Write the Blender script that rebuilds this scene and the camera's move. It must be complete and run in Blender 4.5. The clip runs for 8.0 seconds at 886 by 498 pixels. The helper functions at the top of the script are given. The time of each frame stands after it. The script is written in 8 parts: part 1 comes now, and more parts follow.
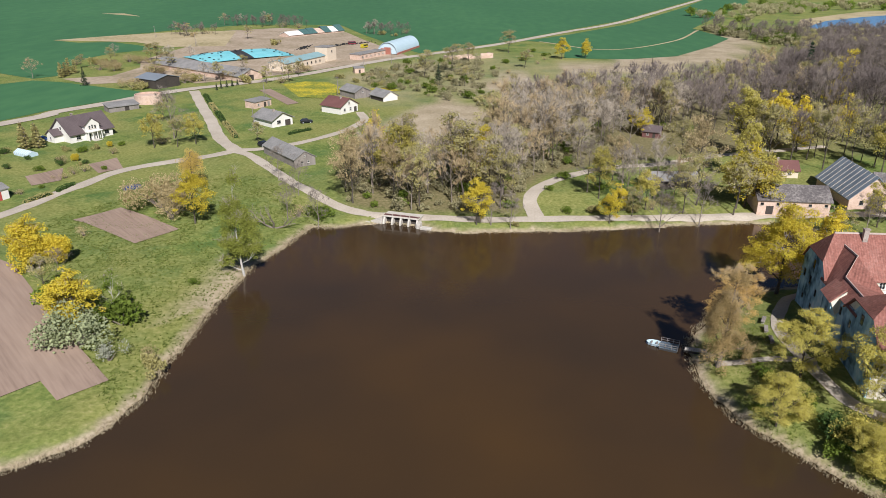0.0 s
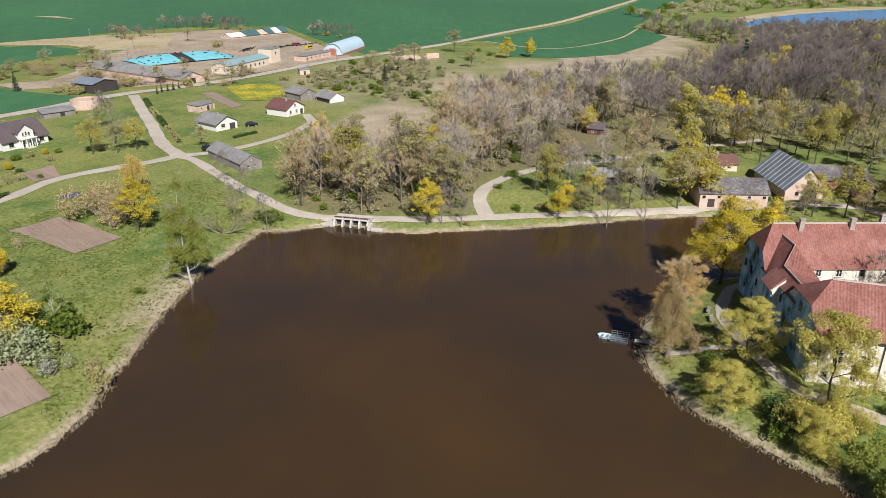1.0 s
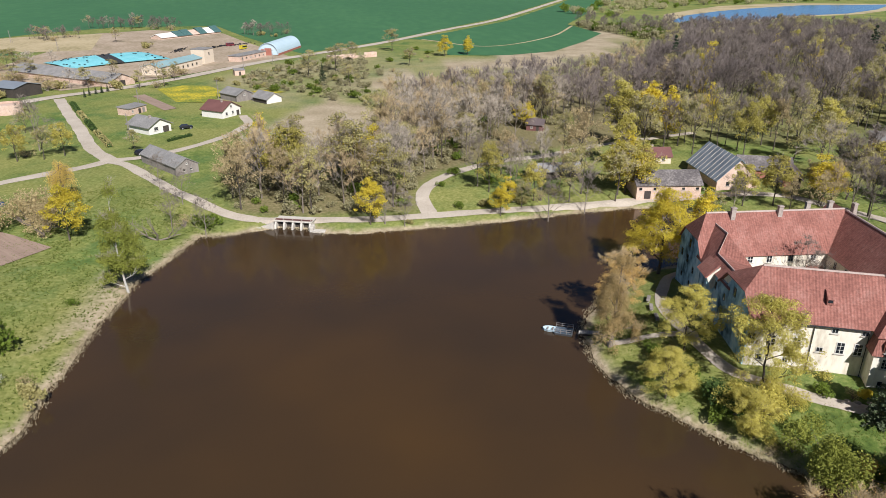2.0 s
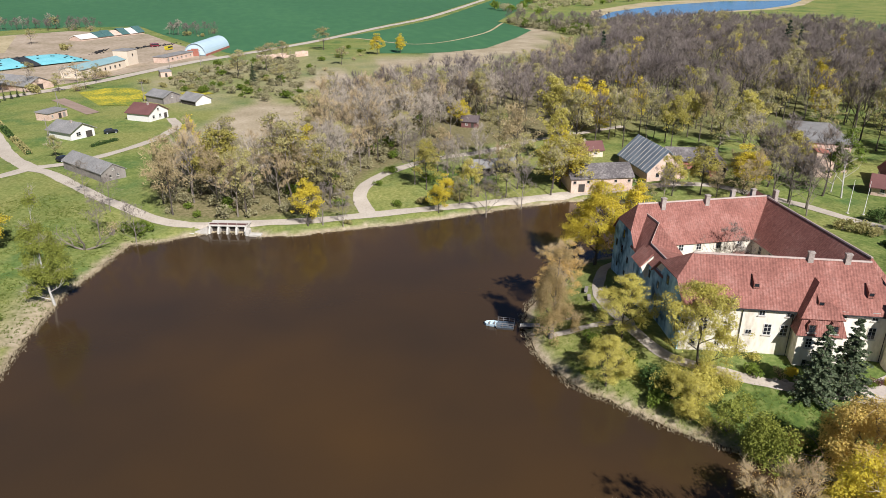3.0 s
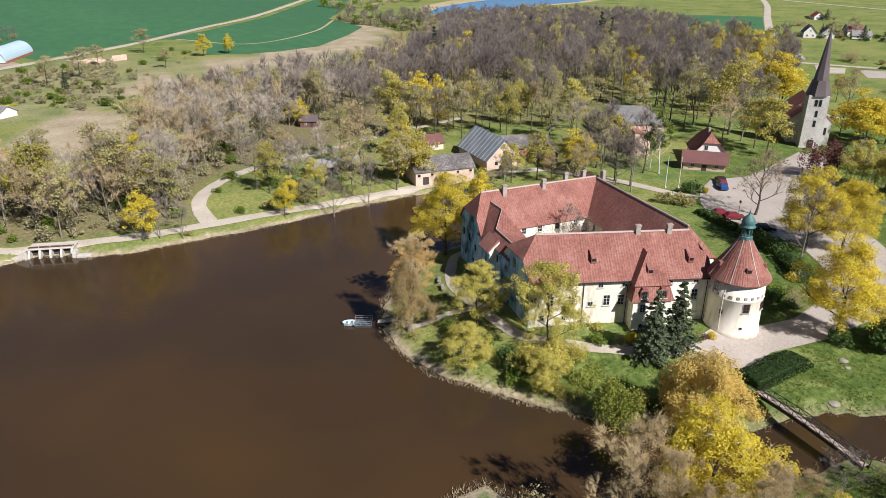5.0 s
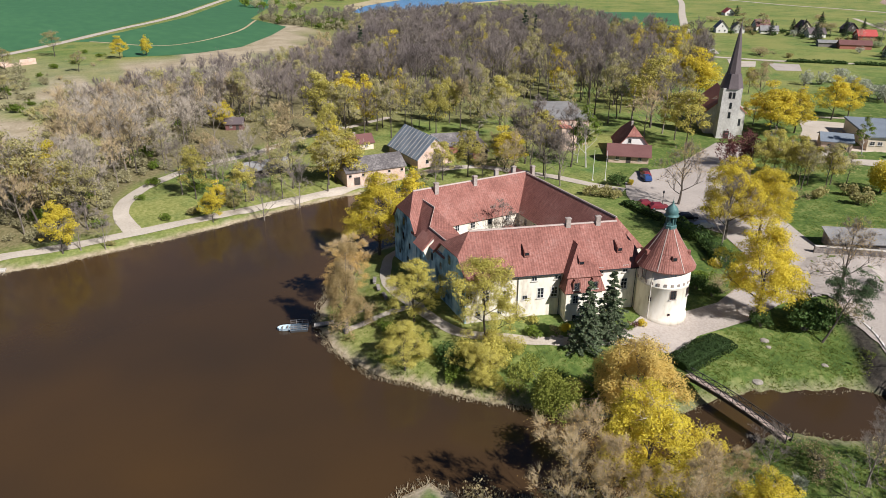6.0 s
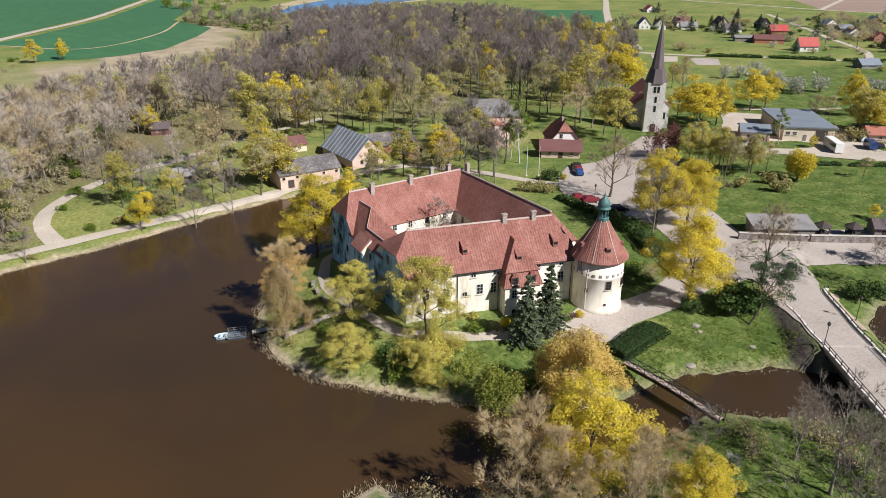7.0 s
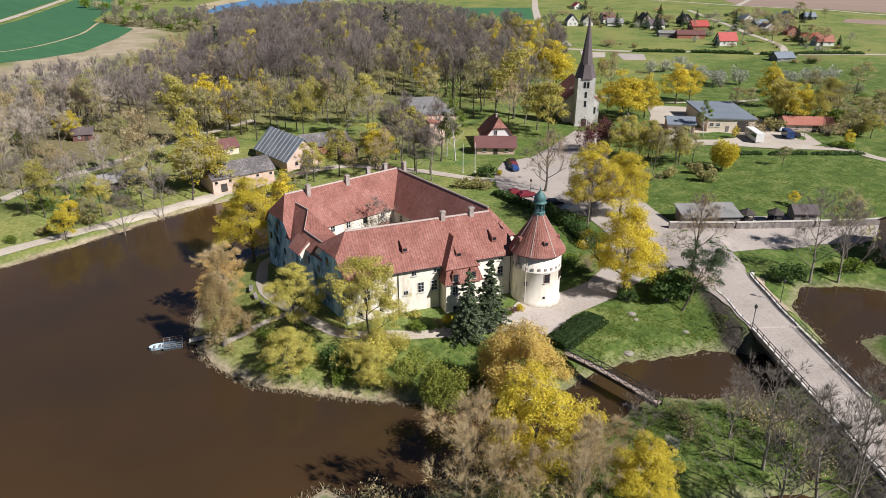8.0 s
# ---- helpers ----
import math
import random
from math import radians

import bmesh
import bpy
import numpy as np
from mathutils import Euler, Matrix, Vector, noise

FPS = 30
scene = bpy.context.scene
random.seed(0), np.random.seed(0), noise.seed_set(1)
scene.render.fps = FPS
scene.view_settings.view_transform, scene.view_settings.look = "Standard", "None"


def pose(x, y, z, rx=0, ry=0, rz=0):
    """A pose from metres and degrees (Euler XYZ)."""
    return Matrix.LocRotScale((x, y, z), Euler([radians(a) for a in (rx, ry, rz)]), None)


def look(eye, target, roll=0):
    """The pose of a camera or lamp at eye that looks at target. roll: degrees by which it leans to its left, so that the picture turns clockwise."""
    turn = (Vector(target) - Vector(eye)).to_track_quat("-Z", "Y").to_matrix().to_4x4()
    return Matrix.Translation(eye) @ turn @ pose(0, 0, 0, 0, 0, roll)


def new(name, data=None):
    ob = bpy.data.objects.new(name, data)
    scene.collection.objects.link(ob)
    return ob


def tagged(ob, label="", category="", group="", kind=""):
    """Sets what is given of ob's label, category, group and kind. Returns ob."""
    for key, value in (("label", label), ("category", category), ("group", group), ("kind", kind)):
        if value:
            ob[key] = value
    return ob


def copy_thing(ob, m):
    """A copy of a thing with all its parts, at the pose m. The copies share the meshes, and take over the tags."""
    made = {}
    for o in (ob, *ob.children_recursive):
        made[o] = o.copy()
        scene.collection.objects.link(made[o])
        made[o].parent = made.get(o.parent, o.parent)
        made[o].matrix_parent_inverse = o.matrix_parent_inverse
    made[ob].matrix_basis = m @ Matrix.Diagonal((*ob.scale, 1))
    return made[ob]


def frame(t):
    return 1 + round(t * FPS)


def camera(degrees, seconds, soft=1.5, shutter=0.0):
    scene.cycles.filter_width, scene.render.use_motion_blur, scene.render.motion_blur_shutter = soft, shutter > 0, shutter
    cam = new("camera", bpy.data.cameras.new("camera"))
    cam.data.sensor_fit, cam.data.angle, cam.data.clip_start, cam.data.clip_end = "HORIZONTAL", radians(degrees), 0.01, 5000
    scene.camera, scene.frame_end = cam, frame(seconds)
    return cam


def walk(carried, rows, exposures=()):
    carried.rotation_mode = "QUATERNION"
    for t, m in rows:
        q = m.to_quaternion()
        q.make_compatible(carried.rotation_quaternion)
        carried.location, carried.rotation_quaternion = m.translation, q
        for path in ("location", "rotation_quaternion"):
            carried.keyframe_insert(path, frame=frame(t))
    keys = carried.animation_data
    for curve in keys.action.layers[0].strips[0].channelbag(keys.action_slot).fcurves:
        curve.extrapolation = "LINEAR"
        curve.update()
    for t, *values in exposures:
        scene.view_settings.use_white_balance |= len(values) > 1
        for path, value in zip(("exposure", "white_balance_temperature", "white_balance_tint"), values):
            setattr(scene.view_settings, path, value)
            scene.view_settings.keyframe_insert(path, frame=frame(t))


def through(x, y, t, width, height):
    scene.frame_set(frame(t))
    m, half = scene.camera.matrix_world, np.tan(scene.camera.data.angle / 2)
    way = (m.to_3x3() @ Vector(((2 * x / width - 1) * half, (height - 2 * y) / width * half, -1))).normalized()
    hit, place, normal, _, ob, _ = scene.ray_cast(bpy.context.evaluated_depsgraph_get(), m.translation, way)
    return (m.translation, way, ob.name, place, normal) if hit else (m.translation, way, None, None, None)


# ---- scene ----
# The drone hangs over the pond and turns to its right.
cam = camera(64.55, 8.0, soft=0.8)
PATH = [
    (0.0, (0, 0, 56, 67.38, -0.14, -0.00)),
    (0.5, (0, 0, 56, 67.40, -0.12, -1.91)),
    (1.0, (0, 0, 56, 67.41, -0.10, -4.30)),
    (1.5, (0, 0, 56, 67.36, -0.11, -6.65)),
    (3.0, (0, 0, 56, 67.15, -0.11, -14.55)),
    (3.5, (0, 0, 56, 67.08, -0.13, -17.26)),
    (4.0, (0, 0, 56, 67.02, -0.12, -21.02)),
    (4.5, (0, 0, 56, 66.98, -0.12, -24.44)),
    (6.0, (0, 0, 56, 66.85, -0.14, -33.49)),
    (6.5, (0, 0, 56, 66.83, -0.14, -36.01)),
    (7.0, (0, 0, 56, 66.79, -0.09, -38.98)),
    (7.5, (0, 0, 56, 66.73, -0.07, -41.65)),
    (8.0, (0, 0, 56, 66.67, -0.09, -44.35)),
]
walk(cam, [(t, pose(*p)) for t, p in PATH], exposures=[(0.0, 0.36, 6200, 10), (2.0, 0.43, 6200, 10), (4.0, 0.57, 6200, 10), (6.0, 0.5, 6200, 10), (8.0, 0.47, 6200, 10)])

# ---- light ----
SUN_TO = Vector((0.273, -1.14, 1.0)).normalized()   # towards the sun
sun = new("sun", bpy.data.lights.new("sun", "SUN"))
sun.data.energy, sun.data.angle, sun.data.color = 5.0, radians(0.53), (1.0, 0.955, 0.915)
sun.matrix_world = look(SUN_TO * 300, (0, 0, 0))
world = bpy.data.worlds.new("sky")
scene.world = world
world.use_nodes = True
sky = world.node_tree.nodes.new("ShaderNodeTexSky")
sky.sky_type, sky.sun_disc = "NISHITA", False
sky.sun_elevation = math.asin(SUN_TO.z)
sky.sun_rotation = math.atan2(SUN_TO.x, SUN_TO.y)
sky.altitude, sky.air_density, sky.dust_density, sky.ozone_density = 60, 0.5, 0.1, 2.5
world.node_tree.nodes["Background"].inputs["Strength"].default_value = 0.05
world.node_tree.links.new(sky.outputs[0], world.node_tree.nodes["Background"].inputs[0])


# ---- materials ----
def mat(name, colours, scale=1.0, fine=8.0, rough=0.85, bump=0.0, metal=0.0, vary=0.0, stretch=(1, 1, 1), detail=4.0, spec=0.3, world_space=True, turn=None, span=0.4):
    """A surface of two or three mixed tones: broad patches and fine grain, with relief, and a change of tone from piece to piece."""
    m = bpy.data.materials.new(name)
    m.use_nodes = True
    nt = m.node_tree
    b = nt.nodes["Principled BSDF"]
    b.inputs["Roughness"].default_value, b.inputs["Metallic"].default_value = rough, metal
    b.inputs["Specular IOR Level"].default_value = spec
    tc = nt.nodes.new("ShaderNodeTexCoord")
    mp = nt.nodes.new("ShaderNodeMapping")
    mp.inputs["Scale"].default_value = stretch
    if turn is not None:
        mp.vector_type = "TEXTURE"
        mp.inputs["Rotation"].default_value = (0, 0, radians(turn))
        mp.inputs["Scale"].default_value = [1 / s for s in stretch]
    if world_space:
        geo = nt.nodes.new("ShaderNodeNewGeometry")
        nt.links.new(geo.outputs["Position"], mp.inputs[0])
    else:
        nt.links.new(tc.outputs["Object"], mp.inputs[0])
    n1, n2 = nt.nodes.new("ShaderNodeTexNoise"), nt.nodes.new("ShaderNodeTexNoise")
    for n, s in ((n1, scale), (n2, fine)):
        n.inputs["Scale"].default_value, n.inputs["Detail"].default_value = s, detail
        nt.links.new(mp.outputs[0], n.inputs["Vector"])
    ramp = nt.nodes.new("ShaderNodeValToRGB")
    els = ramp.color_ramp.elements
    while len(els) < len(colours):
        els.new(0.5)
    for i, (e, c) in enumerate(zip(els, colours)):
        e.position, e.color = 0.5 - span / 2 + span * i / max(1, len(colours) - 1), (*c, 1)
    add = nt.nodes.new("ShaderNodeMath")
    add.operation = "MULTIPLY_ADD"
    add.inputs[1].default_value = 0.5
    half = nt.nodes.new("ShaderNodeMath")
    half.operation = "MULTIPLY"
    half.inputs[1].default_value = 0.5
    nt.links.new(n2.outputs["Fac"], half.inputs[0])
    nt.links.new(n1.outputs["Fac"], add.inputs[0])
    nt.links.new(half.outputs[0], add.inputs[2])
    nt.links.new(add.outputs[0], ramp.inputs[0])
    out = ramp.outputs[0]
    if vary:
        info = nt.nodes.new("ShaderNodeObjectInfo")
        geo2 = nt.nodes.new("ShaderNodeNewGeometry")
        hsv = nt.nodes.new("ShaderNodeHueSaturation")
        mr = nt.nodes.new("ShaderNodeMapRange")
        mr.inputs["To Min"].default_value, mr.inputs["To Max"].default_value = 1 - vary, 1 + vary
        mix = nt.nodes.new("ShaderNodeMath")
        mix.operation = "ADD"
        nt.links.new(info.outputs["Random"], mix.inputs[0])
        nt.links.new(geo2.outputs["Random Per Island"], mix.inputs[1])
        mr.inputs["From Max"].default_value = 2.0
        nt.links.new(mix.outputs[0], mr.inputs["Value"])
        nt.links.new(mr.outputs[0], hsv.inputs["Value"])
        nt.links.new(out, hsv.inputs["Color"])
        out = hsv.outputs[0]
    nt.links.new(out, b.inputs["Base Color"])
    if bump:
        bp = nt.nodes.new("ShaderNodeBump")
        bp.inputs["Strength"].default_value, bp.inputs["Distance"].default_value = bump, 0.05
        nt.links.new(n2.outputs["Fac"], bp.inputs["Height"])
        nt.links.new(bp.outputs[0], b.inputs["Normal"])
    return m


def tiled(name, colours):
    """Clay tiles: courses that follow the slope, patches of lichen and soot, and a grain from tile to tile."""
    m = mat(name, colours, 0.3, 3.0, 0.85, 0.0, detail=8, span=0.5)
    nt = m.node_tree
    b = nt.nodes["Principled BSDF"]
    geo = nt.nodes.new("ShaderNodeNewGeometry")
    xyz = nt.nodes.new("ShaderNodeSeparateXYZ")
    nt.links.new(geo.outputs["Position"], xyz.inputs[0])
    def node(op, a, c=0.0):
        n = nt.nodes.new("ShaderNodeMath")
        n.operation = op
        for i, v in enumerate((a, c)):
            if isinstance(v, float):
                n.inputs[i].default_value = v
            else:
                nt.links.new(v, n.inputs[i])
        return n.outputs[0]
    course = node("FRACT", node("MULTIPLY", xyz.outputs["Z"], 4.2))
    side, along = nt.nodes.new("ShaderNodeVectorMath"), nt.nodes.new("ShaderNodeVectorMath")
    side.operation, along.operation = "CROSS_PRODUCT", "DOT_PRODUCT"
    side.inputs[1].default_value = (0, 0, 1.3)
    nt.links.new(geo.outputs["True Normal"], side.inputs[0])
    nt.links.new(side.outputs[0], along.inputs[0])
    nt.links.new(geo.outputs["Position"], along.inputs[1])
    run = along.outputs["Value"]
    rib = node("SINE", node("MULTIPLY", run, 17.0))
    place = nt.nodes.new("ShaderNodeCombineXYZ")
    nt.links.new(node("MULTIPLY", run, 3.2), place.inputs[0])
    nt.links.new(node("MULTIPLY", xyz.outputs["Z"], 0.55), place.inputs[1])
    streak = nt.nodes.new("ShaderNodeTexNoise")
    streak.inputs["Scale"].default_value, streak.inputs["Detail"].default_value = 1.0, 5.0
    nt.links.new(place.outputs[0], streak.inputs["Vector"])
    vor = nt.nodes.new("ShaderNodeTexVoronoi")
    vor.inputs["Scale"].default_value = 3.6
    nt.links.new(geo.outputs["Position"], vor.inputs["Vector"])
    grain = nt.nodes.new("ShaderNodeSeparateColor")
    nt.links.new(vor.outputs["Color"], grain.inputs[0])
    ribs = node("ADD", node("MULTIPLY", rib, 0.055), node("MULTIPLY", streak.outputs["Fac"], 0.75))
    tone = node("ADD", ribs, node("ADD", node("MULTIPLY", grain.outputs[0], 0.22), node("ADD", node("MULTIPLY", course, 0.06), 0.48)))
    hsv = nt.nodes.new("ShaderNodeHueSaturation")
    nt.links.new(b.inputs["Base Color"].links[0].from_socket, hsv.inputs["Color"])
    nt.links.new(tone, hsv.inputs["Value"])
    nt.links.new(hsv.outputs[0], b.inputs["Base Color"])
    bp = nt.nodes.new("ShaderNodeBump")
    bp.inputs["Strength"].default_value, bp.inputs["Distance"].default_value = 0.6, 0.05
    nt.links.new(node("ADD", node("MULTIPLY", rib, 0.5), grain.outputs[1]), bp.inputs["Height"])
    nt.links.new(bp.outputs[0], b.inputs["Normal"])
    return m


def leafy(name, a, c, through=0.35, vary=0.3, rough=0.7):
    """Foliage that lets part of the light through; the tone changes from leaf to leaf and from tree to tree."""
    m = mat(name, [a, c], scale=0.5, fine=3.0, rough=rough, vary=vary, spec=0.2)
    nt = m.node_tree
    b = nt.nodes["Principled BSDF"]
    tr = nt.nodes.new("ShaderNodeBsdfTranslucent")
    mx = nt.nodes.new("ShaderNodeMixShader")
    mx.inputs[0].default_value = through
    src = b.inputs["Base Color"].links[0].from_socket
    nt.links.new(src, tr.inputs["Color"])
    nt.links.new(b.outputs[0], mx.inputs[1])
    nt.links.new(tr.outputs[0], mx.inputs[2])
    nt.links.new(mx.outputs[0], nt.nodes["Material Output"].inputs[0])
    return m


M = {}
M["field"] = mat("young_crop", [(0.036, 0.115, 0.048), (0.046, 0.138, 0.055), (0.064, 0.17, 0.065)], 0.006, 0.15, 0.9, stretch=(1, 0.35, 1))
M["meadow"] = mat("meadow_grass", [(0.10, 0.17, 0.022), (0.13, 0.21, 0.03), (0.19, 0.24, 0.05)], 0.03, 0.6, 0.95, 0.4)
M["dandelion"] = mat("dandelion_meadow", [(0.12, 0.17, 0.03), (0.3, 0.28, 0.03), (0.6, 0.45, 0.03)], 0.1, 1.2, 0.95, 0.3, span=0.24)
M["soil"] = mat("tilled_soil", [(0.2, 0.14, 0.105), (0.3, 0.215, 0.165), (0.36, 0.265, 0.205)], 0.12, 1.6, 1.0, 0.5, stretch=(0.07, 1.3, 1), turn=-47)
M["straw"] = mat("dry_reed_meadow", [(0.22, 0.19, 0.08), (0.42, 0.34, 0.2), (0.5, 0.41, 0.26)], 0.03, 0.4, 1.0, 0.4)
M["gravel"] = mat("pale_gravel", [(0.35, 0.295, 0.235), (0.46, 0.395, 0.32), (0.54, 0.475, 0.395)], 0.2, 2.5, 0.95, 0.3, detail=7)
M["asphalt"] = mat("pale_worn_road", [(0.29, 0.245, 0.21), (0.395, 0.34, 0.295), (0.465, 0.4, 0.345)], 0.15, 2.5, 0.9, 0.2, detail=7)
M["yard"] = mat("trodden_yard_earth", [(0.2, 0.17, 0.09), (0.36, 0.28, 0.2), (0.47, 0.38, 0.29)], 0.05, 0.5, 1.0, 0.4)
M["plaster"] = mat("cream_plaster", [(0.55, 0.48, 0.38), (0.76, 0.69, 0.57), (0.82, 0.76, 0.66)], 0.3, 1.8, 0.9, 0.25, stretch=(1, 1, 0.35), span=0.3)
# Stained plaster; the blue of its sky-lit shade is painted into the tones.
M["shaded_oldwall"] = mat("weathered_shade_blue_plaster", [(0.06, 0.115, 0.155), (0.25, 0.41, 0.52), (0.43, 0.64, 0.75), (0.66, 0.78, 0.83)], 0.22, 0.9, 0.95, 0.4, detail=9, stretch=(1, 1, 0.6), span=0.24)
M["tile"] = tiled("red_clay_tiles", [(0.15, 0.058, 0.044), (0.265, 0.11, 0.085), (0.37, 0.195, 0.16)])
M["white"] = mat("white_render", [(0.66, 0.62, 0.56), (0.78, 0.75, 0.7)], 0.4, 3.0, 0.85, 0.1)
M["cream"] = mat("cream_render", [(0.6, 0.5, 0.38), (0.7, 0.6, 0.47)], 0.4, 3.0, 0.85, 0.1)
M["slate"] = mat("grey_fibre_cement", [(0.15, 0.145, 0.14), (0.23, 0.22, 0.21), (0.32, 0.3, 0.29)], 0.3, 3.0, 0.85, 0.3)
M["darkroof"] = mat("dark_metal_roof", [(0.09, 0.07, 0.07), (0.14, 0.11, 0.11)], 0.3, 3.0, 0.5, 0.2)
M["brownroof"] = mat("brown_metal_roof", [(0.13, 0.06, 0.055), (0.19, 0.09, 0.08)], 0.3, 3.0, 0.5, 0.2)
M["redroof"] = mat("bright_red_roof", [(0.36, 0.06, 0.05), (0.46, 0.09, 0.075)], 0.3, 3.0, 0.5, 0.2)
M["rust"] = mat("faded_red_sheet", [(0.3, 0.1, 0.07), (0.42, 0.18, 0.13)], 0.3, 3.0, 0.7, 0.2)
M["bluetin"] = mat("pale_blue_sheet", [(0.4, 0.52, 0.58), (0.52, 0.63, 0.68)], 0.2, 3.0, 0.5, 0.1)
M["flatgrey"] = mat("blue_grey_felt", [(0.16, 0.18, 0.21), (0.22, 0.25, 0.28)], 0.15, 2.0, 0.7, 0.1)
M["concrete"] = mat("pale_concrete", [(0.4, 0.36, 0.31), (0.52, 0.48, 0.42), (0.6, 0.56, 0.5)], 0.5, 4.0, 0.9, 0.3)
M["brick"] = mat("red_brick", [(0.3, 0.12, 0.085), (0.42, 0.19, 0.14)], 0.5, 6.0, 0.9, 0.4)
M["palebrick"] = mat("pink_plastered_brick", [(0.4, 0.27, 0.2), (0.58, 0.42, 0.33), (0.66, 0.52, 0.43)], 0.4, 3.0, 0.9, 0.3)
M["wood"] = mat("weathered_grey_boards", [(0.14, 0.125, 0.115), (0.24, 0.21, 0.19), (0.3, 0.27, 0.24)], 0.4, 4.0, 0.9, 0.3, stretch=(1, 1, 0.2))
M["darkwood"] = mat("dark_stained_boards", [(0.04, 0.034, 0.03), (0.08, 0.065, 0.055)], 0.4, 4.0, 0.8, 0.3)
M["stone"] = mat("field_stone", [(0.1, 0.085, 0.08), (0.24, 0.205, 0.185), (0.42, 0.37, 0.33)], 0.9, 3.0, 0.95, 0.6, vary=0.3)
M["glass"] = mat("window_glass", [(0.012, 0.014, 0.018), (0.03, 0.035, 0.04)], 0.5, 2.0, 0.08, spec=0.6)
M["frame"] = mat("white_window_paint", [(0.68, 0.66, 0.62), (0.78, 0.76, 0.72)], 0.5, 4.0, 0.6)
M["churchstone"] = mat("weathered_grey_stone", [(0.32, 0.295, 0.265), (0.48, 0.45, 0.41), (0.64, 0.61, 0.56)], 0.3, 2.2, 0.95, 0.4, detail=7)
M["boulder"] = mat("lichened_boulder", [(0.22, 0.19, 0.15), (0.36, 0.32, 0.27)], 0.6, 4.0, 0.95, 0.5)
M["copper"] = mat("green_copper", [(0.045, 0.11, 0.11), (0.11, 0.2, 0.185)], 0.8, 4.0, 0.6, 0.2, metal=0.2)
M["metal"] = mat("dark_painted_steel", [(0.03, 0.03, 0.032), (0.06, 0.06, 0.06)], 0.8, 4.0, 0.5)
M["bark"] = mat("grey_brown_bark", [(0.14, 0.115, 0.092), (0.25, 0.21, 0.172)], 0.8, 6.0, 0.95, 0.4, vary=0.2)
M["twig"] = mat("bare_twigs", [(0.33, 0.28, 0.22), (0.52, 0.45, 0.365)], 0.3, 2.0, 0.95, vary=0.3)
M["birchbark"] = mat("white_birch_bark", [(0.3, 0.28, 0.25), (0.6, 0.57, 0.52)], 1.0, 4.0, 0.9, 0.2)
M["yellow"] = leafy("yellow_maple_flowers", (0.56, 0.455, 0.04), (0.73, 0.6, 0.085), 0.42, 0.3)
M["olive"] = leafy("olive_young_leaves", (0.34, 0.3, 0.11), (0.48, 0.43, 0.19), 0.36)
M["ochre"] = leafy("ochre_budding_twigs", (0.38, 0.3, 0.15), (0.52, 0.42, 0.23), 0.36)
M["green"] = leafy("fresh_green_leaves", (0.12, 0.18, 0.025), (0.22, 0.28, 0.045), 0.4)
M["gold"] = leafy("golden_willow", (0.66, 0.48, 0.12), (0.78, 0.6, 0.21), 0.4, 0.15)
M["dark"] = leafy("dark_evergreen", (0.02, 0.04, 0.018), (0.04, 0.065, 0.03), 0.1)
M["hedge"] = leafy("clipped_dark_hedge", (0.02, 0.042, 0.01), (0.045, 0.075, 0.02), 0.12)
M["purple"] = leafy("plum_red_leaves", (0.1, 0.035, 0.035), (0.17, 0.065, 0.06), 0.2)
M["blossom"] = leafy("white_blossom", (0.3, 0.32, 0.22), (0.52, 0.51, 0.42), 0.2)
M["reed"] = leafy("dry_reed_blades", (0.38, 0.315, 0.2), (0.52, 0.435, 0.29), 0.3)
M["pineneedle"] = leafy("dark_pine_needles", (0.03, 0.055, 0.022), (0.075, 0.105, 0.045), 0.15, 0.4)
M["tealroof"] = mat("faded_teal_sheet", [(0.19, 0.31, 0.33), (0.29, 0.42, 0.43)], 0.15, 2.0, 0.6, 0.1)
M["tarp"] = mat("turquoise_tarpaulin", [(0.12, 0.42, 0.47), (0.27, 0.6, 0.64)], 0.2, 2.0, 0.5, 0.3)
M["black"] = mat("black_rubber", [(0.012, 0.012, 0.013), (0.03, 0.03, 0.032)], 0.8, 4.0, 0.8)
M["carred"] = mat("dark_red_car_paint", [(0.16, 0.02, 0.03), (0.2, 0.03, 0.04)], 0.5, 2.0, 0.25, spec=0.5)
M["cardark"] = mat("black_car_paint", [(0.012, 0.013, 0.016), (0.022, 0.023, 0.026)], 0.5, 2.0, 0.25, spec=0.5)
M["carblue"] = mat("blue_car_paint", [(0.02, 0.05, 0.16), (0.03, 0.07, 0.2)], 0.5, 2.0, 0.25, spec=0.5)
M["carlight"] = mat("silver_car_paint", [(0.4, 0.42, 0.44), (0.5, 0.52, 0.54)], 0.5, 2.0, 0.3, spec=0.5)
M["granary"] = mat("blue_plastic_sheet", [(0.01, 0.04, 0.14), (0.02, 0.07, 0.2)], 0.5, 2.0, 0.4)
M["sprig"] = leafy("pale_yellow_green_leaves", (0.39, 0.34, 0.075), (0.54, 0.475, 0.13), 0.4, 0.35)
M["fir"] = leafy("blue_green_needles", (0.07, 0.1, 0.05), (0.17, 0.2, 0.11), 0.25, 0.5)
M["rusty"] = leafy("rusty_budding_leaves", (0.48, 0.31, 0.1), (0.64, 0.45, 0.17), 0.36, 0.25)
M["spring"] = leafy("bright_spring_leaves", (0.48, 0.425, 0.09), (0.65, 0.575, 0.16), 0.4, 0.3)
M["fresh"] = leafy("yellow_green_bush_leaves", (0.22, 0.245, 0.04), (0.36, 0.38, 0.08), 0.34, 0.35)
M["tantwig"] = mat("tan_budding_twigs", [(0.36, 0.27, 0.15), (0.58, 0.45, 0.27)], 0.3, 2.0, 0.95, vary=0.3)
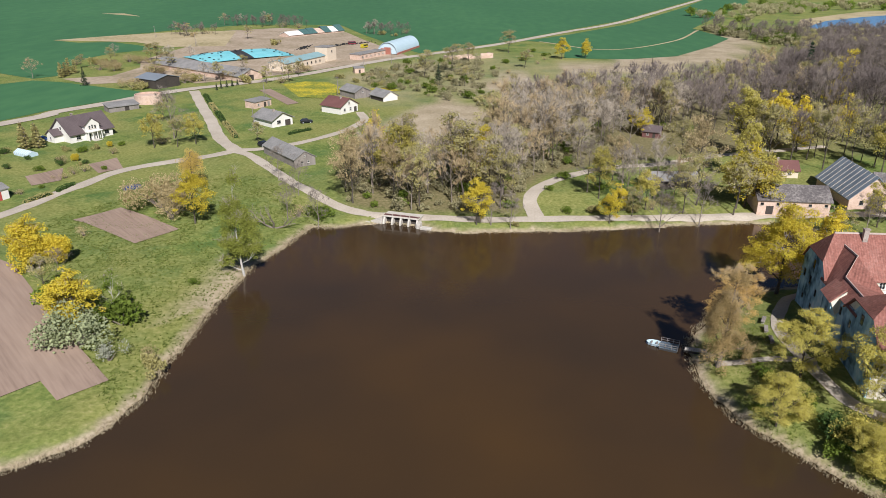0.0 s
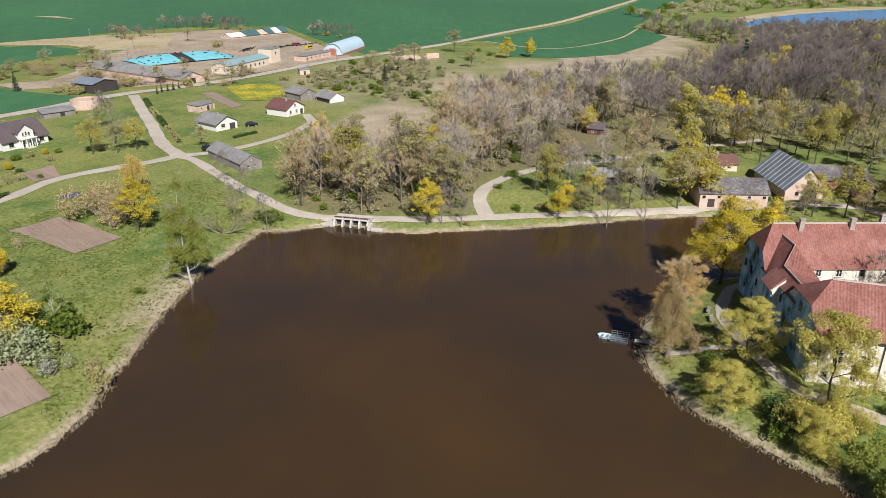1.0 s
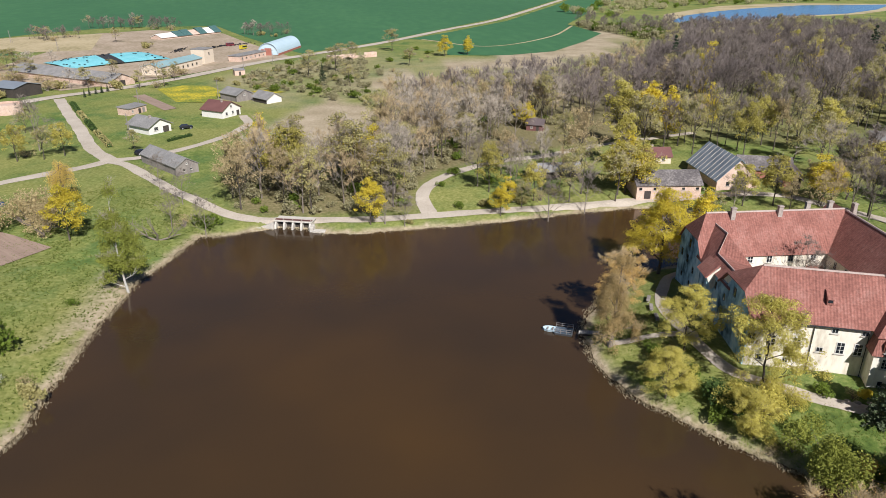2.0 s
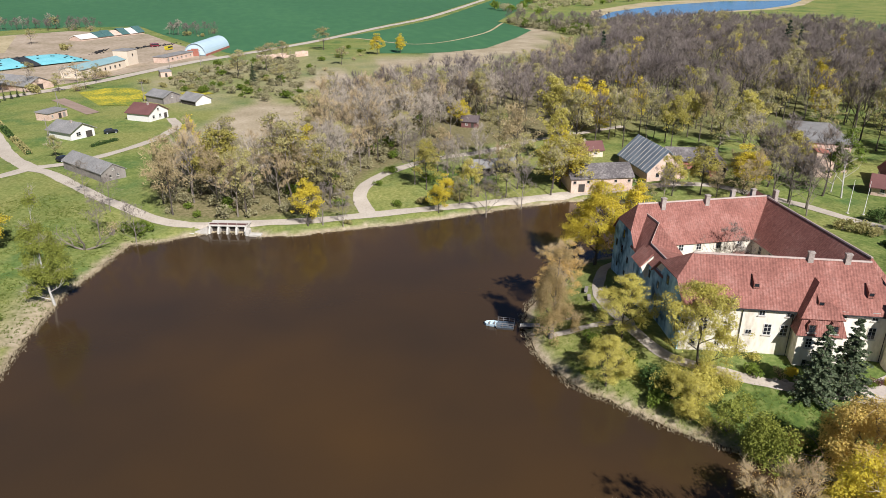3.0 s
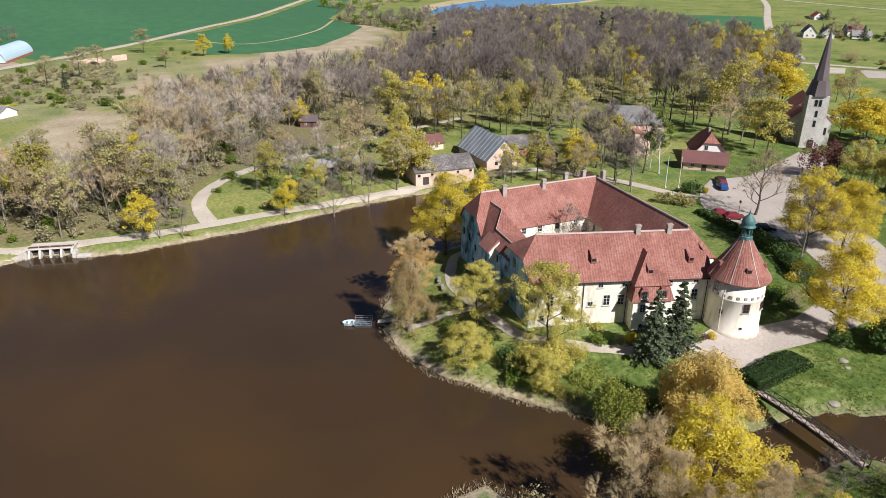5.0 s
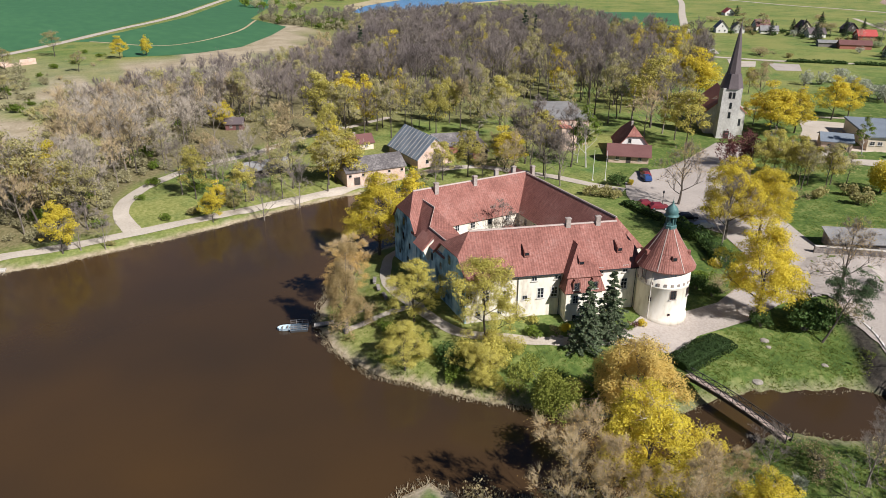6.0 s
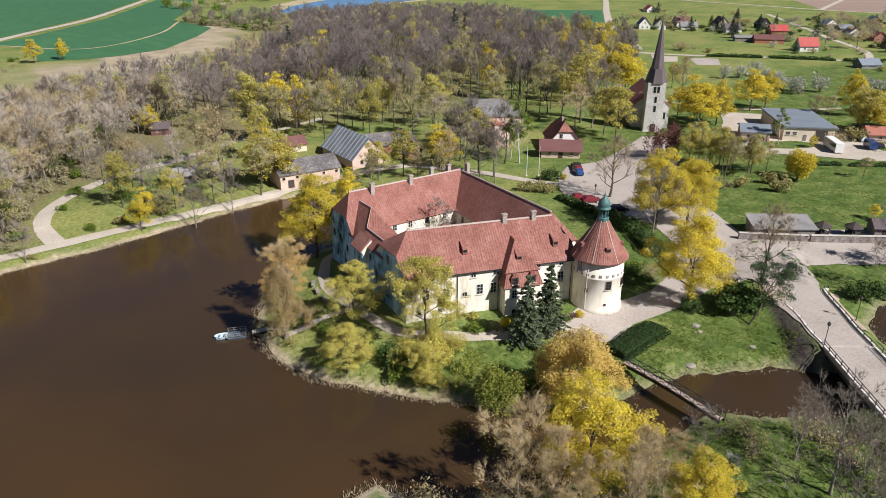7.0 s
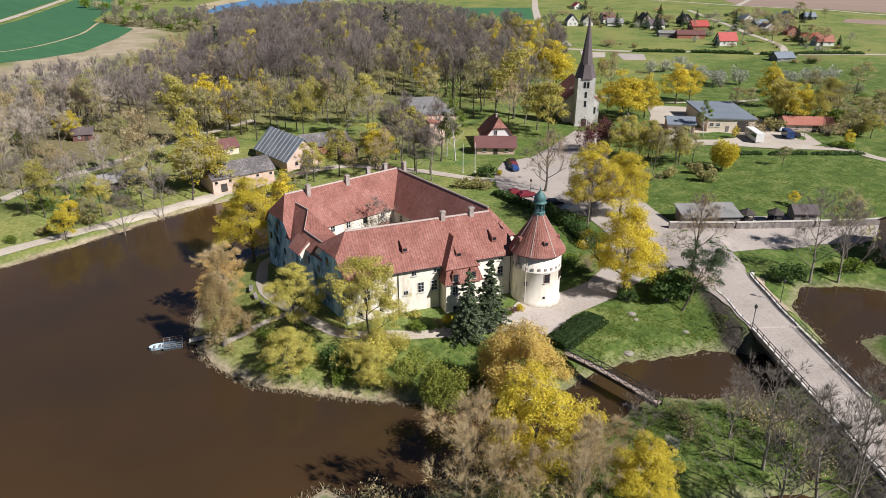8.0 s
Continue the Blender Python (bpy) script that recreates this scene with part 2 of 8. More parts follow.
M["grass"] = leafy("rough_grass_blades", (0.11, 0.17, 0.028), (0.3, 0.33, 0.085), 0.5, 0.4)
M["darktwig"] = mat("dark_grey_twigs", [(0.15, 0.125, 0.105), (0.29, 0.245, 0.205)], 0.3, 2.0, 0.95, vary=0.3)
M["fartwigs"] = mat("mauve_grey_twigs", [(0.165, 0.134, 0.117), (0.3, 0.25, 0.214)], 0.12, 2.0, 0.95, vary=0.35)
M["mauvetwig"] = mat("dark_mauve_twigs", [(0.125, 0.1, 0.09), (0.25, 0.205, 0.185)], 0.12, 2.0, 0.95, vary=0.35)
M["scrub"] = leafy("pale_scrub_twigs", (0.33, 0.3, 0.16), (0.47, 0.43, 0.25), 0.34, 0.35)
M["chimney"] = mat("weathered_chimney_render", [(0.2, 0.16, 0.14), (0.36, 0.3, 0.26), (0.46, 0.4, 0.35)], 0.8, 4.0, 0.95, 0.3)
M["oldslate"] = mat("old_dark_slate", [(0.075, 0.066, 0.066), (0.13, 0.115, 0.112), (0.26, 0.235, 0.22)], 0.25, 2.2, 0.85, 0.3, span=0.3)
M["blueslate"] = mat("pale_blue_grey_sheet", [(0.15, 0.18, 0.215), (0.24, 0.28, 0.32)], 0.3, 2.5, 0.6, 0.2, span=0.25)
M["darkbark"] = mat("dark_brown_bark", [(0.05, 0.04, 0.032), (0.12, 0.1, 0.08)], 0.8, 6.0, 0.95, 0.4, vary=0.2)
M["tanwillow"] = leafy("tan_budding_willow", (0.4, 0.285, 0.12), (0.58, 0.44, 0.21), 0.36, 0.35)
M["deckplank"] = mat("sun_bleached_bridge_planks", [(0.28, 0.205, 0.165), (0.48, 0.38, 0.32)], 1.0, 5.0, 0.9, 0.3, vary=0.3)
M["mortar"] = mat("pale_mortar_ridge", [(0.36, 0.27, 0.23), (0.5, 0.4, 0.35)], 0.8, 4.0, 0.9, 0.3)
M["stripe"] = mat("white_striped_paint", [(0.6, 0.57, 0.52), (0.75, 0.72, 0.67)], 0.8, 4.0, 0.7)
M["bluedeck"] = mat("blue_grey_decking", [(0.035, 0.05, 0.07), (0.1, 0.13, 0.16), (0.24, 0.28, 0.31)], 1.0, 5.0, 0.6, 0.2, vary=0.4)
M["hedgerow"] = leafy("dark_garden_leaves", (0.045, 0.085, 0.02), (0.09, 0.14, 0.035), 0.2)
M["greyblossom"] = leafy("grey_green_blossom", (0.24, 0.27, 0.13), (0.4, 0.43, 0.25), 0.25)


# ---- shared builders ----
def part(name, bm, material, parent, label=""):
    """One mesh object out of a bmesh, under a thing or a part."""
    me = bpy.data.meshes.new(name)
    bm.to_mesh(me)
    bm.free()
    me.materials.append(material)
    ob = new(name, me)
    ob.parent = parent
    if label:
        ob["label"] = label
    return ob


def raw(name, verts, faces, materials, parent=None, index=None, label=""):
    me = bpy.data.meshes.new(name)
    me.from_pydata([tuple(v) for v in verts], [], [tuple(f) for f in faces])
    for m in materials if isinstance(materials, (list, tuple)) else [materials]:
        me.materials.append(m)
    if index is not None:
        me.polygons.foreach_set("material_index", np.asarray(index, dtype=np.int32))
    ob = new(name, me)
    ob.parent = parent
    if label:
        ob["label"] = label
    return ob


def thing(name, label, category, at=(0, 0, 0), turn=0.0, group="", kind=""):
    """An Empty at the base of a thing; its parts are built in its own axes."""
    ob = new(name)
    ob.empty_display_size = 0.3
    ob.matrix_basis = pose(*at, 0, 0, turn)
    return tagged(ob, label, category, group, kind)


def box(bm, x0, x1, y0, y1, z0, z1, m=None, bevel=0.0):
    vs = [bm.verts.new(((x0, x1)[i & 1], (y0, y1)[i >> 1 & 1], (z0, z1)[i >> 2])) for i in range(8)]
    fs = [bm.faces.new([vs[i] for i in f]) for f in ((0, 2, 3, 1), (4, 5, 7, 6), (0, 1, 5, 4), (2, 6, 7, 3), (0, 4, 6, 2), (1, 3, 7, 5))]
    if bevel:
        done = bmesh.ops.bevel(bm, geom=list({e for f in fs for e in f.edges}), offset=bevel, segments=1, affect="EDGES")
        vs = list({v for f in done["faces"] for v in f.verts} | {v for v in vs if v.is_valid})
    if m is not None:
        bmesh.ops.transform(bm, matrix=m, verts=vs)
    return bm


def boxed(x0, x1, y0, y1, z0, z1, m=None, bevel=0.0):
    return box(bmesh.new(), x0, x1, y0, y1, z0, z1, m, bevel)


def solid(rings, closed=True):
    """A skin over equal rings of points, capped at both ends."""
    bm = bmesh.new()
    rows = [[bm.verts.new(p) for p in r] for r in rings]
    n = len(rows[0])
    for a, b in zip(rows, rows[1:]):
        for i in range(n if closed else n - 1):
            bm.faces.new((a[i], a[(i + 1) % n], b[(i + 1) % n], b[i]))
    if closed:
        bm.faces.new(rows[0][::-1])
        bm.faces.new(rows[-1])
    bmesh.ops.recalc_face_normals(bm, faces=bm.faces)
    return bm


def turned(profile, n=24):
    """A body of revolution from (radius, height) pairs."""
    return solid([[(r * math.cos(2 * math.pi * i / n), r * math.sin(2 * math.pi * i / n), z) for i in range(n)] for r, z in profile])


# ---- the lie of the land: water at 0 m ----
POND = [(-75, 56), (-51.8, 65.7), (-44.8, 70.3), (-40.9, 79.5), (-40.7, 88.4), (-39.6, 103.9), (-38, 116.6), (-36.9, 125.3), (-32.6, 135.8),
        (-29.3, 146.6), (-24.5, 145.7), (-18.4, 148.2), (-12.2, 149.6), (-5.5, 147.3), (-2.6, 144.1), (5.7, 143.2), (31.9, 144.6),
        (52.4, 147.7), (70, 149.7), (82, 147), (86, 136), (80, 124), (70, 118), (62, 116), (55, 113.8), (48, 107), (41.5, 100.5),
        (38.2, 94.8), (36.8, 86), (38, 77), (43.2, 69), (47, 63.5), (52, 58), (57.7, 52.2), (63, 48.7)]
MOAT = [(57, 52.9), (63, 48.7), (68.8, 46), (74.9, 45.4), (80.2, 44.4), (85.7, 40.5), (91.3, 37.2), (96, 33.1), (107.5, 25.2), (110.3, 28), (114.9, 33),
        (121.9, 35.3), (125.3, 35), (130.2, 30.8), (135, 23), (134, 14), (124, 17), (111.2, 22.5), (106.7, 17.1), (98.2, 14.2),
        (91, 22), (83, 29.7), (76.4, 36.1), (72.4, 37.7), (62.9, 38.4), (54, 38), (44, 43), (36, 48.5), (33.3, 53.5), (29.6, 53.8), (24, 49),
        (12, 36), (-4, 22), (-75, 10)]
WATERS = [np.array(POND + MOAT[2:]), np.array([(50, 20), (58, 22.5), (66, 19.5), (72, 14), (68, 10.5), (60, 13), (50, 14)]), ]


def smooth(a, b, x):
    t = np.clip((x - a) / (b - a), 0, 1)
    return t * t * (3 - 2 * t)


def signed(poly, x, y):
    """Distance to a polygon's edge: positive outside, negative inside."""
    x, y = np.asarray(x, float), np.asarray(y, float)
    best, inside = np.full(x.shape, 1e9), np.zeros(x.shape, bool)
    for (ax, ay), (bx, by) in zip(poly, np.roll(poly, -1, axis=0)):
        dx, dy = bx - ax, by - ay
        t = np.clip(((x - ax) * dx + (y - ay) * dy) / (dx * dx + dy * dy), 0, 1)
        best = np.minimum(best, np.hypot(x - ax - t * dx, y - ay - t * dy))
        if dy:
            inside ^= ((ay > y) != (by > y)) & (x < dx * (y - ay) / dy + ax)
    return np.where(inside, -best, best)


def ripple(x, y, s):
    return np.sin(x * s + 1.3 * np.sin(y * s * 0.7)) * np.cos(y * s * 1.1 + 0.9 * np.sin(x * s * 0.6))


BRIDGE_ROAD = [(60, -14), (78, 5), (90, 19), (100.4, 30.2), (109.9, 41.5), (117, 49), (126, 57)]


def run_to(a, b, x, y):
    """Distance to the line from a to b."""
    dx, dy = b[0] - a[0], b[1] - a[1]
    t = np.clip(((x - a[0]) * dx + (y - a[1]) * dy) / (dx * dx + dy * dy), 0, 1)
    return np.hypot(x - a[0] - t * dx, y - a[1] - t * dy)


def shore(x, y):
    d = np.minimum.reduce([signed(w, x, y) for w in WATERS])
    return d + 0.5 * ripple(np.asarray(x, float), np.asarray(y, float), 0.55) + 0.25 * ripple(np.asarray(x, float), np.asarray(y, float), 1.7)


def ground(x, y):
    """Height of the land."""
    x, y = np.asarray(x, float), np.asarray(y, float)
    d = shore(x, y)
    z = np.where(d < 0, np.maximum(-1.6, d * 0.5), 0.85 * smooth(0, 3.5, d) + 1.35 * smooth(0, 22, d))
    z = z + smooth(34, 22, np.hypot(x - 71, y - 88)) * 1.0 * smooth(0, 10, d)
    ramp = np.minimum.reduce([run_to(BRIDGE_ROAD[i], BRIDGE_ROAD[i + 1], x, y) for i in range(len(BRIDGE_ROAD) - 1)])
    z = np.where(d > 0, np.maximum(z, 2.72 * smooth(9.5, 4.6, ramp) * smooth(-0.2, 1.2, d)), z)
    near = smooth(330, 200, np.hypot(x - 40, y - 100))
    return z + near * smooth(4, 20, d) * 0.12 * ripple(x, y, 0.19)


def zat(x, y):  # the height at one place
    return float(ground(np.array([x]), np.array([y]))[0])


def axis(lo, hi, step, out):
    mid = np.arange(lo, hi + step, step)
    grow = np.array([step * (1.22 ** k) for k in range(1, 60)]).cumsum()
    grow = grow[grow < out]
    return np.concatenate([(lo - grow)[::-1], mid, hi + grow])


gx, gy = axis(-105, 185, 1.25, 4200), axis(2, 215, 1.25, 4200)
X, Y = np.meshgrid(gx, gy)
Z = ground(X, Y)
nx, ny = len(gx), len(gy)
verts = np.stack([X.ravel(), Y.ravel(), Z.ravel()], 1)
q = (np.arange(ny - 1)[:, None] * nx + np.arange(nx - 1)[None]).ravel()
faces = np.stack([q, q + 1, q + nx + 1, q + nx], 1)


def ground_material():
    m = bpy.data.materials.new("spring_grassland")
    m.use_nodes = True
    nt = m.node_tree
    b = nt.nodes["Principled BSDF"]
    b.inputs["Roughness"].default_value, b.inputs["Specular IOR Level"].default_value = 0.95, 0.15
    geo = nt.nodes.new("ShaderNodeNewGeometry")

    def noise_at(s, d=5.0, stretch=None):
        n = nt.nodes.new("ShaderNodeTexNoise")
        n.inputs["Scale"].default_value, n.inputs["Detail"].default_value, n.inputs["Roughness"].default_value = s, d, 0.62
        nt.links.new(geo.outputs["Position"], n.inputs["Vector"])
        return n.outputs["Fac"]

    def ramp(src, stops):
        r = nt.nodes.new("ShaderNodeValToRGB")
        while len(r.color_ramp.elements) < len(stops):
            r.color_ramp.elements.new(0.5)
        for e, (p, c) in zip(r.color_ramp.elements, stops):
            e.position, e.color = p, (*c, 1)
        nt.links.new(src, r.inputs[0])
        return r.outputs[0]

    def mixed(fac, a, c):
        x = nt.nodes.new("ShaderNodeMix")
        x.data_type = "RGBA"
        nt.links.new(fac, x.inputs[0])
        nt.links.new(a, x.inputs[6])
        nt.links.new(c, x.inputs[7])
        return x.outputs[2]

    def math2(op, a, c):
        x = nt.nodes.new("ShaderNodeMath")
        x.operation, x.use_clamp = op, True
        for i, v in enumerate((a, c)):
            if isinstance(v, (int, float)):
                x.inputs[i].default_value = v
            else:
                nt.links.new(v, x.inputs[i])
        return x.outputs[0]

    fine, broad, mid = noise_at(1.3, 8), noise_at(0.035, 6), noise_at(0.3, 9)
    mott = math2("ADD", math2("MULTIPLY", mid, 0.55), math2("MULTIPLY", fine, 0.45))
    lush = ramp(mott, [(0.34, (0.07, 0.108, 0.026)), (0.5, (0.138, 0.185, 0.045)), (0.63, (0.24, 0.265, 0.08))])
    rich = ramp(mott, [(0.36, (0.038, 0.07, 0.016)), (0.5, (0.09, 0.135, 0.028)), (0.64, (0.215, 0.23, 0.075))])
    bare = ramp(fine, [(0.3, (0.03, 0.026, 0.022)), (0.7, (0.1, 0.085, 0.068))])
    worn = ramp(fine, [(0.3, (0.15, 0.165, 0.04)), (0.55, (0.26, 0.255, 0.08)), (0.72, (0.37, 0.33, 0.14))])
    straw = ramp(math2("ADD", math2("MULTIPLY", fine, 0.5), math2("MULTIPLY", noise_at(0.09, 8), 0.5)), [(0.36, (0.24, 0.195, 0.115)), (0.5, (0.37, 0.3, 0.2)), (0.64, (0.48, 0.395, 0.285))])
    litter = ramp(fine, [(0.3, (0.1, 0.095, 0.035)), (0.55, (0.2, 0.17, 0.085)), (0.75, (0.31, 0.25, 0.14))])
    att = nt.nodes.new("ShaderNodeAttribute")
    att.attribute_name = "cover"
    sep = nt.nodes.new("ShaderNodeSeparateColor")
    nt.links.new(att.outputs["Color"], sep.inputs[0])
    jitter = math2("MULTIPLY", math2("SUBTRACT", fine, 0.32), 1.5)
    deep = ramp(fine, [(0.3, (0.045, 0.1, 0.028)), (0.7, (0.1, 0.18, 0.05))])
    lush = mixed(ramp(noise_at(0.11, 7), [(0.5, (0, 0, 0)), (0.62, (0.85, 0.85, 0.85))]), lush, deep)
    base = mixed(ramp(broad, [(0.38, (0, 0, 0)), (0.6, (0.85, 0.85, 0.85))]), lush, worn)
    base = mixed(math2("MULTIPLY", sep.outputs[2], math2("ADD", 0.55, math2("MULTIPLY", broad, 0.75))), base, rich)
    for chan, tone in ((1, litter), (0, straw)):
        f = math2("MULTIPLY", math2("ADD", sep.outputs[chan], math2("MULTIPLY", sep.outputs[chan], jitter)), 1.0)
        base = mixed(f, base, tone)
    base = mixed(att.outputs["Alpha"], base, bare)
    nt.links.new(base, b.inputs["Base Color"])
    bp = nt.nodes.new("ShaderNodeBump")
    bp.inputs["Strength"].default_value, bp.inputs["Distance"].default_value = 0.7, 0.25
    nt.links.new(fine, bp.inputs["Height"])
    nt.links.new(bp.outputs[0], b.inputs["Normal"])
    return m


earth = raw("ground", verts, faces, ground_material())
tagged(earth, "spring meadow ground with grass, straw and bare banks", "ground", kind="structure")
earth.data.shade_smooth()

# Where the grass gives way to straw (banks, reed meadows) and to leaf litter (woods).
WOOD_A = np.array([(-22, 158), (-10, 154), (18, 153), (19, 166), (27, 180), (45, 192), (70, 201), (100, 210), (128, 222), (150, 260), (150, 330), (60, 345), (30, 300), (25, 270), (-2, 232), (-30, 205)])
WOOD_B = np.array([(98, 212), (140, 190), (175, 200), (205, 222), (250, 255), (330, 330), (430, 470), (330, 560), (200, 480), (140, 400), (120, 330)])
REED = np.array([(-19, 244), (-9, 268), (1, 285), (12, 276), (19, 250), (13, 224), (-4, 222), (-16, 233)])
REED_GAP = np.array([(19, 322), (28, 345), (41, 347), (43, 314), (32, 299), (22, 303)])
VALLEY_DRY = np.array([(-45, 300), (-20, 275), (10, 268), (60, 290), (95, 330), (80, 400), (20, 420), (-20, 400), (-50, 350)])
EAST_LUSH = np.array([(60, 70), (90, 66), (112, 100), (150, 135), (260, 160), (420, 160), (420, -60), (30, -60), (30, 40)])
REED_FAR = np.array([(60, 345), (90, 352), (130, 378), (165, 405), (205, 490), (230, 545), (190, 560), (168, 470), (130, 440), (90, 402), (64, 392)])
d = shore(X, Y)
dry = 0.9 * smooth(2.0, 0.8, d) * smooth(-1.5, 0.2, d)
dry = np.maximum(dry, smooth(9, 0, d) * 0.8 * (signed(np.array([(-60, 76), (-28, 128), (-46, 128), (-62, 84)]), X, Y) < 0))
for zone in (REED, REED_GAP, REED_FAR):
    dry = np.maximum(dry, smooth(6, -4, signed(zone, X, Y)))
dry = np.maximum(dry, 0.6 * smooth(10, -10, signed(VALLEY_DRY, X, Y)) * (0.5 + 0.5 * ripple(X, Y, 0.07)))
rich = smooth(8, -8, signed(EAST_LUSH, X, Y))
dry = dry * (1 - 0.6 * rich)
litter = np.maximum(0.95 * smooth(4, -4, signed(WOOD_A, X, Y)), 0.45 * smooth(4, -8, signed(WOOD_B, X, Y)))
BANK_A = np.array([(108.6, 45.4), (105.6, 41.8), (101.4, 37.9), (97.6, 33.8), (95.2, 32.4), (93.8, 33.8), (95.4, 36.8), (100.2, 40.2), (103.4, 43.2), (106.6, 47)])
BANK_B = np.array([(87, 18.5), (80, 11.5), (72, 3), (69, 5.5), (76, 13.5), (82.5, 20.5)])
bare = np.maximum(*(smooth(0.9, -0.6, signed(b, X, Y) + 0.4 * ripple(X, Y, 1.3)) for b in (BANK_A, BANK_B)))
tint = earth.data.color_attributes.new("cover", "FLOAT_COLOR", "POINT")
tint.data.foreach_set("color", np.stack([dry, litter, rich, bare], -1).astype(np.float32).ravel())


def water_material(shallow, deep):
    m = bpy.data.materials.new("peat_sky_water")
    m.use_nodes = True
    nt = m.node_tree
    b = nt.nodes["Principled BSDF"]
    b.inputs["Roughness"].default_value, b.inputs["IOR"].default_value = 0.13, 1.36
    geo = nt.nodes.new("ShaderNodeNewGeometry")
    n = nt.nodes.new("ShaderNodeTexNoise")
    n.inputs["Scale"].default_value, n.inputs["Detail"].default_value = 0.02, 3
    r = nt.nodes.new("ShaderNodeValToRGB")
    r.color_ramp.elements[0].position, r.color_ramp.elements[1].position = 0.35, 0.7
    r.color_ramp.elements[0].color, r.color_ramp.elements[1].color = (*deep, 1), (*shallow, 1)
    w = nt.nodes.new("ShaderNodeTexNoise")
    w.inputs["Scale"].default_value, w.inputs["Detail"].default_value = 0.9, 3
    for k in (n, w):
        nt.links.new(geo.outputs["Position"], k.inputs["Vector"])
    nt.links.new(n.outputs["Fac"], r.inputs[0])
    nt.links.new(r.outputs[0], b.inputs["Base Color"])
    bp = nt.nodes.new("ShaderNodeBump")
    bp.inputs["Strength"].default_value, bp.inputs["Distance"].default_value = 0.16, 0.05
    nt.links.new(w.outputs["Fac"], bp.inputs["Height"])
    nt.links.new(bp.outputs[0], b.inputs["Normal"])
    return m


M["water"] = water_material((0.07, 0.0375, 0.0135), (0.04, 0.0255, 0.0145))
sheet = raw("water", [(-130, -120, 0), (140, -120, 0), (140, 152, 0), (-130, 152, 0)], [(0, 1, 2, 3)], M["water"])
tagged(sheet, "still brown peaty castle pond water", "water", kind="structure")


def patch(name, label, category, poly, material, lift=0.06, fine=0):
    """A flat piece of land cover that lies on the ground."""
    bm = bmesh.new()
    bm.faces.new([bm.verts.new((x, y, 0)) for x, y in poly])
    bmesh.ops.recalc_face_normals(bm, faces=bm.faces)
    bmesh.ops.triangulate(bm, faces=bm.faces)
    for _ in range(fine):
        bmesh.ops.subdivide_edges(bm, edges=[e for e in bm.edges if e.calc_length() > 3], cuts=1, use_grid_fill=True)
        bmesh.ops.triangulate(bm, faces=bm.faces)
    hs = ground(np.array([v.co.x for v in bm.verts]), np.array([v.co.y for v in bm.verts]))
    for v, h in zip(bm.verts, hs):
        v.co.z = h + lift
    ob = part(name, bm, material, None)
    if ob.data.polygons[0].normal.z < 0:
        ob.data.flip_normals()
    return tagged(ob, label, category, kind="structure")


def curve_points(pts, step):
    """Points at even steps on a smooth line through pts."""
    p = [Vector(a) for a in pts]
    p = [2 * p[0] - p[1], *p, 2 * p[-1] - p[-2]]
    out = []
    for a, b, c, e in zip(p, p[1:], p[2:], p[3:]):
        n = max(1, int((c - b).length / step))
        for i in range(n):
            t = i / n
            out.append(0.5 * ((2 * b) + (c - a) * t + (2 * a - 5 * b + 4 * c - e) * t * t + (3 * b - a - 3 * c + e) * t ** 3))
    return out + [p[-2]]


def ribbon(name, label, category, pts, width, material, lift=0.07, step=2.0, lanes=4, crown=0.04):
    """A road or path that follows the ground, with slightly uneven edges."""
    line = curve_points(pts, step)
    rows = []
    for i, c in enumerate(line):
        d = (line[min(i + 1, len(line) - 1)] - line[max(i - 1, 0)]).normalized()
        side = Vector((-d.y, d.x))
        w = width[0] + (width[1] - width[0]) * i / len(line) if isinstance(width, tuple) else width
        w *= 1 + 0.06 * math.sin(i * 0.9) + 0.04 * math.sin(i * 2.3)
        rows.append([c + side * w * (k / lanes - 0.5) for k in range(lanes + 1)])
    flat = np.array([tuple(p) for r in rows for p in r])
    z = ground(flat[:, 0], flat[:, 1]) + lift
    z = z + np.tile([crown * (1 - (2 * k / lanes - 1) ** 2) for k in range(lanes + 1)], len(rows))
    n = lanes + 1
    fs = [(i * n + k + 1, i * n + k, (i + 1) * n + k, (i + 1) * n + k + 1) for i in range(len(rows) - 1) for k in range(lanes)]
    ob = raw(name, np.column_stack([flat, z]), fs, material)
    if ob.data.polygons[0].normal.z < 0:
        ob.data.flip_normals()
    return tagged(ob, label, category, kind="structure")


# ---- roads and paths ----
ribbon("road", "pale gravel country road bending through meadow", "road", [(-112, 128), (-99, 147.4), (-94.7, 163.5), (-91.4, 171.4), (-88.4, 181), (-83.5, 187.6), (-77.3, 192.2), (-68.3, 199), (-62, 205.5)], 4.0, M["gravel"])
ribbon("road", "pale gravel lane between garden hedges", "road", [(-62, 205.5), (-71.6, 221.7), (-82, 246.8), (-93, 271.9), (-107.4, 306)], 4.1, M["gravel"], lift=0.075)
ribbon("road", "long pale gravel road across the fields", "road", [(-240, 120), (-152.9, 239.6), (-144.1, 260.6), (-131.2, 279.4), (-124.2, 292.8), (-111, 310), (-89.6, 327.1), (-68.3, 352.5), (-54.4, 373.6), (-33.3, 404.1), (-14.9, 423.8), (35.7, 482.1), (94.2, 566.3), (159.7, 659.5), (278.7, 880.7), (400, 1110)], 6.5, M["gravel"], lift=0.16, step=5)
